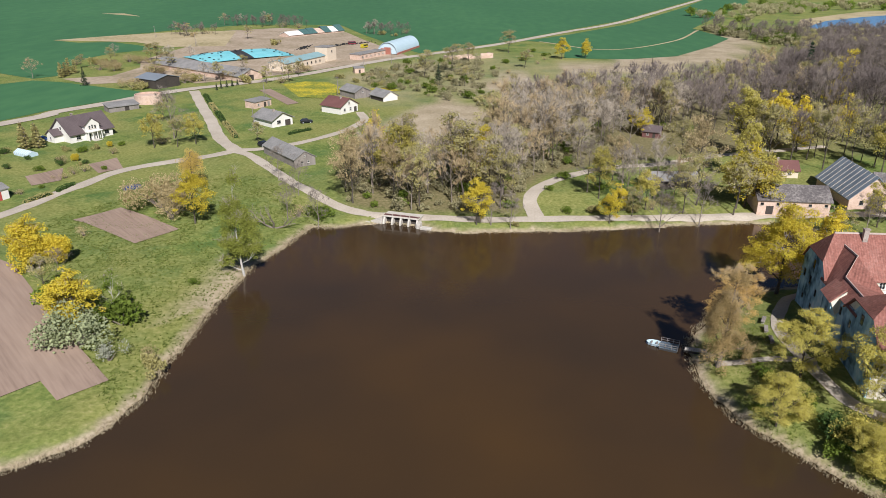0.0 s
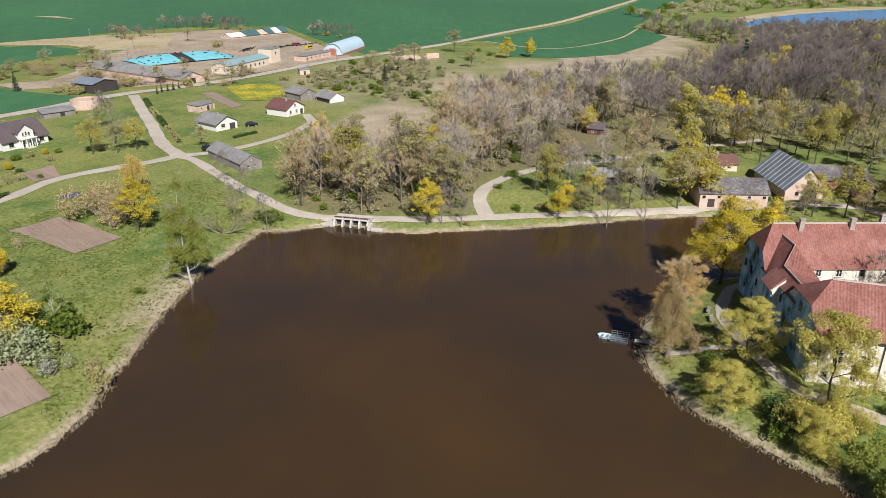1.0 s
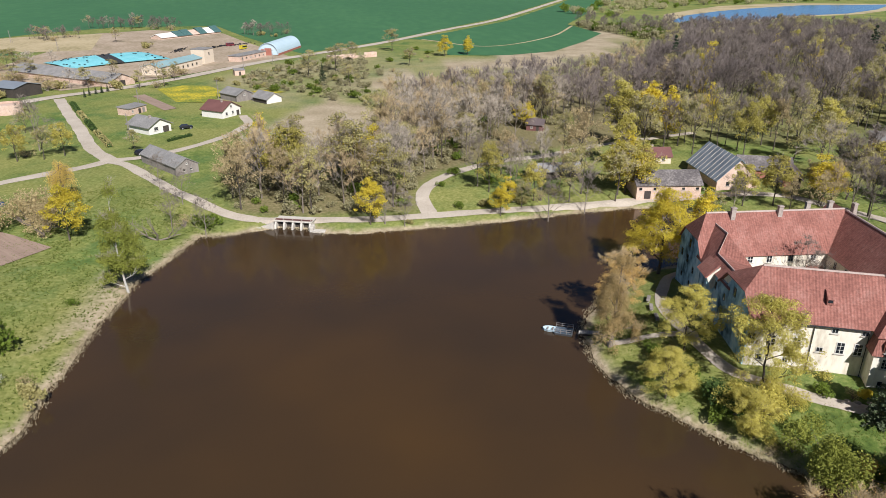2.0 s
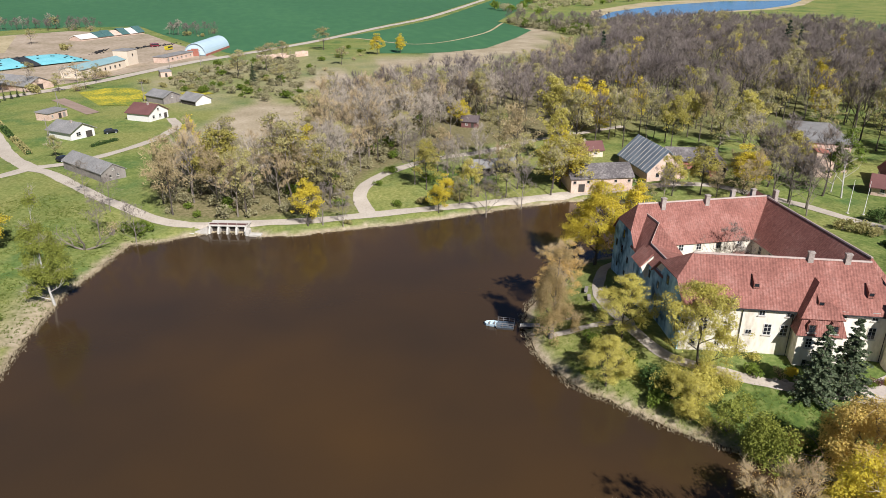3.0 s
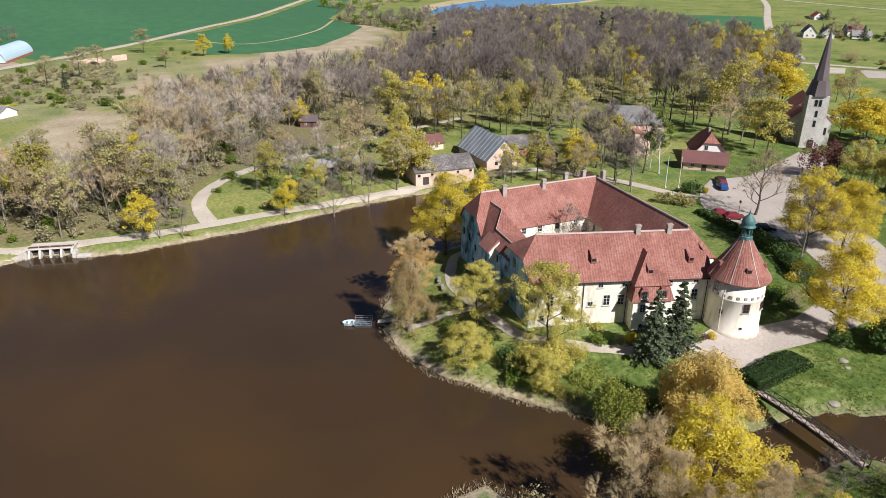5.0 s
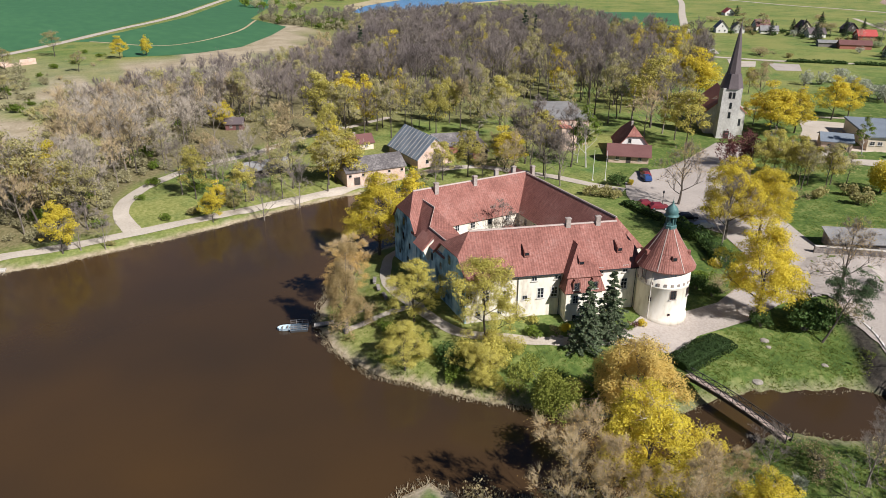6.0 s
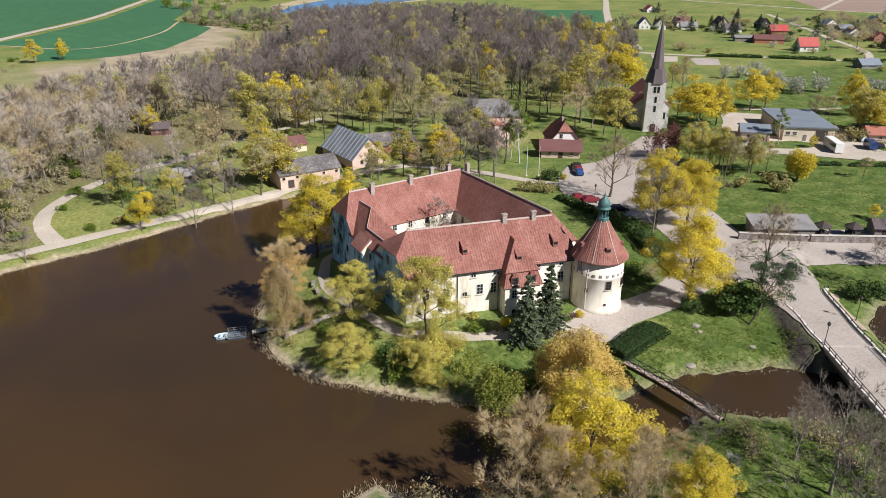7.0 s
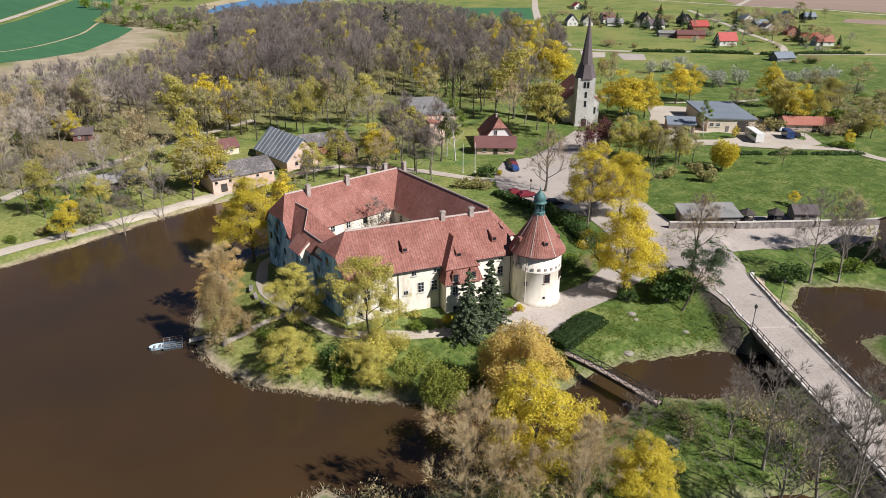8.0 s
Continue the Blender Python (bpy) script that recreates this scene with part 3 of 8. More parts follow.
ribbon("road", "pale gravel shore road along the pond", "road", [(-64.3, 205.5), (-57.2, 201), (-47.2, 186.2), (-38.5, 173.3), (-31.1, 164.1), (-24.6, 156.9), (-17.5, 153), (-10, 151.9), (-3, 150.6), (8.4, 149), (27.7, 149.8), (48.9, 151), (63.9, 152), (73.2, 152.6), (94.7, 151.2), (107.2, 147.2), (111.1, 143), (118.7, 130.5), (121.8, 122), (126.5, 111)], 3.1, M["gravel"], lift=0.085)
ribbon("path", "curved gravel loop path through the trees", "path", [(21.5, 149.9), (21, 160.1), (24.3, 169), (30.6, 177.4), (39.2, 183.7), (49.6, 188.8), (60, 190.8), (73.3, 197.7), (84.3, 201.8), (97.7, 205.6), (118, 212)], (3.6, 2.6), M["gravel"], lift=0.095)
ribbon("path", "gravel driveway curving to a farmhouse", "path", [(-62, 205.5), (-53.8, 207.6), (-43.4, 216.1), (-34.4, 228.4), (-27.9, 246.5), (-31, 262)], 3.2, M["gravel"], lift=0.1)
ribbon("path", "sandy footpath winding round the castle wall", "path", [(64.1, 110.4), (59.6, 108.2), (56.2, 103.6), (53.2, 98.3), (51.9, 92.4), (51.9, 86.5), (52.3, 79.9), (53.7, 75.2), (58.8, 69.7), (62.4, 66.6), (67.6, 63.2), (73.1, 60.4), (77.3, 58.8)], 2.0, M["gravel"], step=1.2, lift=0.09)
ribbon("path", "narrow sandy footpath to the pond jetty", "path", [(53.3, 86), (47.5, 87.5), (43, 88), (40, 88.6)], 1.4, M["gravel"], step=1.2, lift=0.1)

# ---- fields and plots ----
patch("field", "wide green field of young crop", "field", [(-1800, 1500), (-600, 1500), (700, 1700), (395, 1112), (275, 888), (163.4, 675.2), (96, 577.7), (36.2, 490.2), (-13.6, 435.3), (-31.2, 472.5), (-61.9, 551.7), (-86.3, 622.1), (-161.4, 625.4), (-205.1, 583.8), (-226.8, 547.6), (-268.3, 500.5), (-244.4, 487.3), (-223.4, 491.1), (-176.5, 457.3), (-197.5, 431.6), (-202.5, 406.5), (-186.1, 345.8), (-193.8, 337.2), (-260, 380), (-900, 700)], M["field"], 0.08)
patch("field", "green field of young crop beside the road", "field", [(-200.5, 321.2), (-191.1, 332.3), (-175.7, 327.7), (-129.6, 303.5), (-127.5, 291.7), (-135, 281.8), (-148.5, 262.7), (-157.5, 240.5), (-260, 110), (-420, 200)], M["field"], 0.08)
patch("field", "green field of young crop behind the reeds", "field", [(367, 1040), (500, 1240), (395, 960), (264, 714.7), (204.5, 598.9), (205, 522), (175.6, 474.7), (137.5, 424.6), (108, 412), (92.2, 411.2), (70.2, 416.4), (82, 487.9), (57.2, 505), (97, 551.4), (162, 639.8), (283, 866)], M["field"], 0.08)
patch("field", "flat green crop field behind the park", "field", [(407.3, 406.9), (501.1, 500.8), (556.5, 448.7), (468.7, 374.5)], M["field"], 0.08)
patch("field", "brown tilled field on the horizon", "field", [(731.5, 322.8), (860, 420), (1500, 700), (1500, 100), (900, 120), (742, 193.1), (745, 247.5)], M["soil"], 0.08)
patch("field", "narrow brown tilled field behind the village", "field", [(621.3, 191.7), (622.5, 161.2), (900, 60), (920, 100), (667, 173.6), (654.8, 198.4)], M["soil"], 0.1)
patch("field", "pale brown tilled strip behind the park", "field", [(386, 385.6), (424, 338.4), (436.8, 348.8), (397.9, 397.5)], M["soil"], 0.08)
patch("field", "dry straw-coloured strip in the green field", "field", [(-268.3, 500.5), (-240.7, 531), (-208.8, 556.6), (-161.1, 571.1), (-141, 470.2), (-175.1, 463.3), (-208.2, 491.5)], M["straw"], 0.12)
patch("field", "bare dry spot in the green field", "field", [(-345, 745), (-318, 728), (-290, 708), (-296, 716), (-322, 746)], M["straw"], 0.12)
patch("farmyard", "trodden brown earth of the farmyard", "yard", [(-150.2, 355.3), (-168, 400), (-164.4, 463.5), (-175, 505), (-169.8, 570.8), (-130.9, 595.4), (-73.6, 560), (-51.9, 500), (-30, 448.6), (-20, 422), (-50.1, 386.7), (-69.7, 360.4), (-92.6, 338.7), (-113, 325), (-124.6, 338.2)], M["yard"], 0.1)
patch("farmyard", "dry bare ground beside the field", "yard", [(-180.5, 337.4), (-160.3, 346.2), (-157.8, 374.4), (-150.8, 395.9), (-140.1, 329.9), (-159.9, 321.8)], M["yard"], 0.1)
patch("meadow", "yellow dandelion meadow beside the farmhouses", "meadow", [(-73.1, 323.1), (-64, 331), (-52, 328), (-45.2, 316), (-43.3, 302), (-48.6, 289), (-59.7, 292.6)], M["dandelion"], 0.1)
patch("meadow", "small yellow dandelion patch behind the sheds", "meadow", [(-32.2, 311.9), (-23.9, 316.3), (-18, 308), (-27.7, 302.2)], M["dandelion"], 0.1)
patch("garden_plot", "narrow tilled garden strip", "plot", [(-79.9, 308.3), (-75.6, 311.2), (-57.1, 279.3), (-60.9, 275.8)], M["soil"], 0.1)
patch("garden_plot", "tilled brown vegetable plot in the meadow", "plot", [(-81.5, 145.1), (-78.2, 143.4), (-62.2, 131.4), (-56.2, 139.8), (-66, 147.6), (-74.4, 153.5), (-77.5, 149.6)], M["soil"], 0.14, fine=3)
patch("garden_plot", "large ploughed brown plot beside the pond meadow", "plot", [(-130, 150), (-91.4, 127), (-80.5, 120.6), (-71.1, 109.8), (-58, 95), (-46.6, 83.5), (-51.2, 78.3), (-55.3, 82.1), (-58.7, 78.3), (-70, 77), (-100, 90)], M["soil"], 0.14, fine=4)
patch("garden_plot", "tilled beds of a cottage garden", "plot", [(-99, 190), (-92, 181), (-87.5, 186), (-94, 197)], M["soil"], 0.12, fine=2)
patch("garden_plot", "small tilled bed beside the lane", "plot", [(-110, 178), (-104, 170), (-99, 175), (-104, 186)], M["soil"], 0.12, fine=2)
patch("forecourt", "gravel yard of the garage", "yard", [(193.1, 101.1), (194.4, 97), (210.3, 70.1), (222.9, 66.8), (233, 75.2), (230, 84.1), (242, 92.6), (252, 106.5), (236, 130.3), (212.7, 118.4), (199.4, 104.6)], M["gravel"], 0.1)
patch("car_park", "round gravel car park behind the church", "car park", [(350, 278.4), (333, 258.5), (342, 252), (354, 252.8), (373, 271.5), (366, 284)], M["gravel"], 0.12)
patch("sports_sand", "pale sand court on the village green", "court", [(337.8, 230), (344.6, 223.5), (328, 212.5), (320.4, 216.9)], M["gravel"], 0.1)
patch("sports_court", "grey ball court on the village green", "court", [(344.8, 217.1), (354.1, 205.2), (334.9, 192), (326.4, 200.1)], M["asphalt"], 0.1)
patch("cafe_yard", "pale paved yard of the market stalls", "yard", [(133, 60), (140, 62), (150, 53), (158, 46), (155, 41), (146, 47.5)], M["asphalt"], 0.1, fine=2)
for pts, w, lab in (([(840, 690), (681, 545.8), (554.3, 441.5), (433.7, 340.3), (360, 278)], 6, "straight pale road to the village"), ([(335.7, 254.7), (354.9, 220), (375.8, 196.8), (407.9, 150.7), (441.5, 118.6), (470, 80)], 5, "pale village street behind the green"),
                    ([(780, 640), (739, 464.9), (735, 400), (727, 319.6), (736, 249.9), (718.2, 187.9), (700, 60)], 6, "far pale country road"), ([(727, 323), (840, 358), (1200, 470)], 5, "far field track"),
                    ([(408, 151), (447, 169.4), (497.4, 212.6), (536.4, 242.9), (640, 330)], 4, "village lane between gardens"), ([(194.4, 98), (203.4, 84.7), (212.2, 71.8), (221.7, 60), (217.1, 46), (225, 20)], 3.5, "gravel lane past the garage"),
                    ([(233.7, 129.5), (214.8, 116.4), (199, 110), (186, 118)], 3.5, "path from church to garage"), ([(340, 236), (290, 196), (239.5, 161.3), (240, 138), (257, 118.3), (275, 108)], 2.4, "narrow pale path behind the church"),
                    ([(66.5, 500), (104, 455), (160, 505), (204, 585)], 2.0, "faint wheel track in the crop")):
    ribbon("road", lab, "road", pts, w, M["gravel"] if "faint" not in lab else M["straw"], lift=0.13, step=4, lanes=2)
# The lake's base colour is blue to paint in the sky it mirrors.
lake = patch("lake", "far lake behind the wood with sky reflection painted blue", "water", [(292, 598), (330, 604), (368.3, 606.8), (455.5, 653.8), (526.8, 675.2), (600, 724), (680, 800), (560, 800), (465.4, 757.1), (409.2, 722), (352, 676)], water_material((0.06, 0.2, 0.38), (0.045, 0.16, 0.32)), 0.1)
patch("lake_shore", "dry pale reed belt round the lake", "shore", [(286, 590), (330, 596), (372, 598), (462, 645), (534, 666), (612, 716), (705, 806), (560, 840), (455, 800), (400, 752), (335, 690)], M["straw"], 0.06)
patch("castle_forecourt", "pale gravel forecourt beside the round tower", "yard", [(72, 62), (75, 57), (77.5, 54.5), (84, 56.3), (95, 54.5), (104, 55), (112, 53), (121, 56), (131, 64), (139, 76), (150, 92), (172, 108), (188, 122), (184, 128), (166, 122), (150, 118), (140, 120), (131, 115), (124, 108), (119.5, 101), (121, 95), (121, 88), (122, 80), (116, 70), (104, 63), (95, 61), (88, 62), (80, 64)], M["asphalt"], 0.1, fine=3)
ribbon("road", "wide pale road running onto the bridge", "road", BRIDGE_ROAD[:3], 7.0, M["asphalt"], lift=0.14, step=1.5, lanes=6, crown=0.1)
ribbon("road", "wide pale road leading from the bridge", "road", BRIDGE_ROAD[3:], (7.0, 13.0), M["asphalt"], lift=0.14, step=1.5, lanes=6, crown=0.08)
ribbon("road", "wide pale street beside a stone wall", "road", [(112, 54), (126, 56.5), (140, 48), (158.5, 34), (185, 15.5), (215, -5)], (13, 9), M["asphalt"], lift=0.12)

ribbon("path", "trodden earth strip along the striped kerb", "path", [(120.6, 41.6), (116.6, 39.6), (112.2, 35.6), (108.6, 31.8)], 1.5, M["yard"], lift=0.12, step=1.2)



def wing(name_wall, name_roof, parent, origin, angle, half, length, z0, eave, ridge, hips, skews, walls, roof, over=0.35, thick=0.22):
    """A castle range: walls up to half-hipped gables, and a tiled roof over them. origin lies under the ridge at one end.
    hips: (height of the hip's foot, inset of the ridge) at each end; skews: how far each end runs askew."""
    a = radians(angle)
    u, v = Vector((math.cos(a), math.sin(a), 0)), Vector((-math.sin(a), math.cos(a), 0))
    o = Vector((*origin, 0))

    def at(end, s, z, inset=0.0, out=0.0):
        run = (skews[0] * s + inset - out) if end == 0 else (length + skews[1] * s - inset + out)
        return o + u * run + v * s + Vector((0, 0, z))

    slope = (ridge - eave) / half
    rings = []
    for e in (0, 1):
        zh = min(hips[e][0], ridge - 0.3)
        w = half * (ridge - zh) / (ridge - eave)
        rings.append([at(e, -half, z0), at(e, half, z0), at(e, half, eave - 0.05), at(e, w - 0.1, zh - 0.12), at(e, -w + 0.1, zh - 0.12), at(e, -half, eave - 0.05)])
    part(name_wall, solid(rings), walls, parent)
    bm = bmesh.new()
    pts = []
    for e in (0, 1):
        zh, inset = hips[e]
        zh = min(zh, ridge - 0.01)
        w = half * (ridge - zh) / (ridge - eave)
        lo = eave - over * slope
        pts.append([bm.verts.new(p) for p in (at(e, -half - over, lo, 0, over), at(e, -w, zh, 0, over), at(e, 0, ridge, inset), at(e, w, zh, 0, over), at(e, half + over, lo, 0, over))])
    A, B = pts
    bm.faces.new((A[0], B[0], B[1], B[2], A[2], A[1]))
    bm.faces.new((B[4], A[4], A[3], A[2], B[2], B[3]))
    bm.faces.new((A[1], A[2], A[3]))
    bm.faces.new((B[3], B[2], B[1]))
    bmesh.ops.recalc_face_normals(bm, faces=bm.faces)
    if sum(f.normal.z for f in bm.faces) < 0:
        bmesh.ops.reverse_faces(bm, faces=bm.faces)
    bmesh.ops.solidify(bm, geom=list(bm.faces), thickness=thick)
    return part(name_roof, bm, roof, parent), at


EO, EA = (86.2, 104.5), -97.6
castle = thing("castle", "old four-winged castle with red tiled roofs beside the pond", "castle")
ZB = 2.2
_, FRONT = wing("wall", "roof", castle, (56.3, 82.8), -22.5, 5.6, 29.0, ZB, 10.7, 16.0, ((13.05, 2.9), (12.6, 1.9)), (-0.24, 0.0), M["plaster"], M["tile"])
_, NORTH = wing("wall", "roof", castle, (59.3, 101.9), -3.8, 5.0, 31.0, ZB, 11.0, 16.5, ((12.9, 1.8), (11.2, 4.7)), (0.09, 0.0), M["plaster"], M["tile"])
_, EAST = wing("wall", "roof", castle, EO, EA, 4.6, 33.4, ZB, 10.9, 16.3, ((16.25, 0.1), (11.0, 1.6)), (0.0, 0.0), M["plaster"], M["tile"])

# Windows: a painted frame with bars, a dark pane and a sill; alike ones share their meshes.
WINDOWS = {}


def window(parent, m, w, h, cols=2, rows=3, frame_mat="frame", sill=True):
    key = (w, h, cols, rows, frame_mat, sill)
    if key not in WINDOWS:
        t, b = 0.09, 0.03
        xs = [-w / 2, -w / 2 + t] + [v for i in range(1, cols) for v in (-w / 2 + w * i / cols - b, -w / 2 + w * i / cols + b)] + [w / 2 - t, w / 2]
        zs = [0, t] + [v for i in range(1, rows) for v in (h * i / rows - b * 0.8, h * i / rows + b * 0.8)] + [h - t, h]
        f = bmesh.new()
        grid = [[f.verts.new((x, -0.065, z)) for x in xs] for z in zs]
        for r in range(len(zs) - 1):
            for c in range(len(xs) - 1):
                if not (r % 2 and c % 2):
                    f.faces.new((grid[r][c], grid[r][c + 1], grid[r + 1][c + 1], grid[r + 1][c]))
        bmesh.ops.solidify(f, geom=list(f.faces), thickness=0.12)
        WINDOWS[key] = [o.data for o in (part("window", f, M[frame_mat], None), part("pane", boxed(-w / 2 + t, w / 2 - t, -0.035, 0.03, t, h - t), M["glass"], None), part("sill", boxed(-w / 2 - 0.12, w / 2 + 0.12, -0.16, 0.05, -0.1, -0.004), M["concrete"], None))]
        for o in [o for o in bpy.data.objects if o.data in WINDOWS[key]]:
            bpy.data.objects.remove(o)
    a, b, c = WINDOWS[key]
    ob = new("window", a)
    ob.parent, ob.matrix_basis = parent, m
    p = new("pane", b)
    p.parent = ob
    if sill:
        s = new("sill", c)
        s.parent = ob
    return ob


def wall_pose(o, angle, run, s, z):
    a = radians(angle)
    return pose(o[0] + run * math.cos(a) - s * math.sin(a), o[1] + run * math.sin(a) + s * math.cos(a), z, 0, 0, angle)


FO, FA = (56.3, 82.8), -22.5
NO, NA = (59.3, 101.9), -3.8
for run, z, w, h, r in [(3.6, 9.2, 0.9, 1.2, 2), (7.3, 9.2, 0.9, 1.2, 2), (12.0, 9.25, 0.9, 1.2, 2), (15.7, 9.3, 0.9, 1.2, 2), (22.8, 9.6, 0.8, 1.1, 2), (26.8, 9.5, 0.9, 1.3, 2),
                        (1.8, 6.3, 1.1, 1.8, 3), (4.4, 6.3, 1.1, 1.8, 3), (7.6, 6.3, 1.1, 1.8, 3), (13.1, 6.25, 1.1, 1.8, 3), (15.3, 6.25, 1.1, 1.8, 3), (26.8, 6.6, 1.1, 1.9, 3), (10.6, 6.2, 0.9, 0.8, 1), (3.2, 4.0, 0.8, 0.9, 1), (6.6, 3.9, 0.8, 0.9, 1)]:
    window(castle, wall_pose(FO, FA, run, -5.6, z), w, h, 2, r)
for run in (8.0, 11.3, 15.0, 18.9):
    window(castle, wall_pose(NO, NA, run, -5.0, 9.3), 1.0, 1.3, 2, 2)
    window(castle, wall_pose(NO, NA, run, -5.0, 5.8), 1.1, 1.8, 2, 3)
for run in (9.0, 12.3, 15.4, 19.0, 22.4):
    window(castle, wall_pose(EO, EA, run, -4.6, 8.7), 0.9, 1.4, 2, 2)
    window(castle, wall_pose(EO, EA, run, -4.6, 5.4), 1.0, 1.6, 2, 3)

# The weathered west wall, its blue shade painted in, with its two gables, and the low west range behind it.
WA, WD = Vector((55.4, 77.1, 0)), Vector((0.158, 0.987, 0))
WN = Vector((0.987, -0.158, 0))


def west(a, o, z):
    return WA + WD * a + WN * o + Vector((0, 0, z))


prof = [(0.1, 1.9), (0.1, 10.7), (2.5, 12.95), (7.2, 12.95), (8.6, 11.3), (13.4, 10.9), (20.2, 10.4), (20.3, 10.95), (21.9, 12.75), (28.3, 12.75), (30.1, 10.9), (30.1, 1.9)]
part("west_wall", solid([[west(a, o, z) for a, z in prof] for o in (-0.16, 0.2)]), M["shaded_oldwall"], castle, "weathered stained plaster wall tinted blue for its shade")
for a, z, w, h in [(5.8, 10.6, 0.9, 1.5), (2.6, 8.3, 0.7, 1.0), (9.0, 8.4, 0.6, 1.2), (12.6, 8.6, 0.7, 1.3), (14.4, 8.7, 0.6, 1.0), (25.2, 10.3, 0.9, 1.6), (25.6, 7.4, 0.9, 1.5), (28.4, 7.6, 0.8, 1.4), (22.6, 6.6, 0.7, 1.2), (23.5, 4.0, 0.7, 0.9), (27.4, 4.1, 0.7, 0.9)]:
    p = west(a, -0.16, z)
    window(castle, pose(p.x, p.y, p.z, 0, 0, -99.1), w, h, 1, 2, "metal", False)
part("range_wall", solid([[west(a, o, z) for a, z in ((11, 2.2), (11, 10.2), (20.6, 10.2), (20.6, 2.2))] for o in (0.2, 6.2)]), M["plaster"], castle)


def sheet_roof(name, faces, material, parent, thick=0.2):
    bm = bmesh.new()
    seen = {}
    for f in faces:
        vs = []
        for p in f:
            k = tuple(round(c, 3) for c in p)
            if k not in seen:
                seen[k] = bm.verts.new(p)
            vs.append(seen[k])
        bm.faces.new(vs)
    bmesh.ops.recalc_face_normals(bm, faces=bm.faces)
    if sum(f.normal.z for f in bm.faces) < 0:
        bmesh.ops.reverse_faces(bm, faces=bm.faces)
    bmesh.ops.solidify(bm, geom=list(bm.faces), thickness=thick)
    return part(name, bm, material, parent)


# The steep slope over the west wall, the low slope towards the court, and the lean-to below them.
r1, r2, knee, toe, court = west(24.6, 3.05, 15), west(19.6, 3.4, 15), west(17.2, 1.4, 12.5), west(8.3, 1.45, 12.5), west(14.0, 5.75, 11.5)
e1, e2, e4 = west(21.4, -0.4, 10.2), west(17.0, -0.4, 10.25), west(21.4, 6.5, 10.7)
sheet_roof("range_roof", [(e1, e2, knee, r2, r1), (knee, court, r2), (knee, toe, court), (court, e4, r1, r2)], M["tile"], castle)
sheet_roof("lean_to_roof", [(west(17.0, -0.45, 10.82), west(7.5, -0.45, 10.9), west(8.1, 1.42, 12.44), west(17.1, 1.42, 12.44))], M["tile"], castle)
for p, q in ((r1, r2), (r2, knee), (knee, toe), (toe, court)):
    part("ridge_tiles", solid([[c + Vector((x, y, z)) for x, y, z in ((-0.16, -0.1, -0.1), (-0.08, -0.05, 0.12), (0.08, 0.05, 0.12), (0.16, 0.1, -0.1))] for c in (p, q)]), M["mortar"], castle)
drop = Vector((0, 0, 3.2))
part("court_wall", solid([[toe - drop * 0.05, court - drop * 0.05, court - drop, toe - drop], [c + WD * 0.35 for c in (toe - drop * 0.05, court - drop * 0.05, court - drop, toe - drop)]]), M["plaster"], castle, "whitewashed court wall")
# Same plaster with the blue shade in its colour.
part("garderobe", solid([[west(a, o, z) for o, z in ((-1.35, 1.9), (-1.35, 10.3), (0, 11.5), (0, 1.9))] for a in (13.4, 16.7)]), M["shaded_oldwall"], castle)
sheet_roof("garderobe_roof", [(west(13.1, -1.8, 10.25), west(17.0, -1.8, 10.35), west(17.6, 0.3, 12.1), west(13.7, 0.5, 12.15))], M["tile"], castle)
part("cheek", solid([[west(a, o, z) for o, z in ((-1.5, 10.2), (0.4, 11.9), (0.2, 9.0), (-0.6, 8.2))] for a in (13.2, 13.38)]), M["plaster"], castle, "whitewashed cheek of the oriel")

# The mansard-roofed bay on the front.
bay = lambda r, s, z: FRONT(0, s, z, inset=r - (-0.24) * s)
part("bay_wall", solid([[bay(r, s, z) for r, s in ((16.4, -5.4), (16.4, -8.0), (22.2, -8.0), (22.2, -5.4))] for z in (2.2, 8.2)]), M["plaster"], castle)
lo, up = ((16.0, -4.9), (16.0, -8.35), (22.6, -8.35), (22.6, -4.9)), ((16.75, -4.9), (16.75, -7.4), (21.85, -7.4), (21.85, -4.9))
part("bay_mansard", solid([[bay(r, s, z) for r, s in q] for q, z in ((lo, 7.95), (up, 10.35))]), M["tile"], castle)
k1, k2, k3, k4 = bay(16.4, -3.6, 10.3), bay(16.4, -7.75, 10.3), bay(22.2, -7.75, 10.3), bay(22.2, -3.6, 10.3)
ap, bk = bay(19.3, -3.9, 14.1), bay(19.3, -1.2, 14.1)
sheet_roof("bay_roof", [(k1, k2, ap, bk), (k2, k3, ap), (k3, k4, bk, ap)], M["tile"], castle, 0.16)
for r in (17.9, 20.8):
    part("dormer", solid([[bay(r + dx, s, z) for dx, z in ((-0.62, 8.4), (-0.62, 9.7), (-0.35, 10.1), (0.35, 10.1), (0.62, 9.7), (0.62, 8.4))] for s in (-8.22, -7.0)]), M["tile"], castle)
    window(castle, wall_pose(FO, FA, r, -8.24, 8.5), 0.95, 1.2, 2, 2)
    window(castle, wall_pose(FO, FA, r, -8.0, 6.0), 0.9, 1.5, 2, 3)
    window(castle, wall_pose(FO, FA, r, -8.0, 3.4), 0.6, 0.7, 1, 1, "metal")
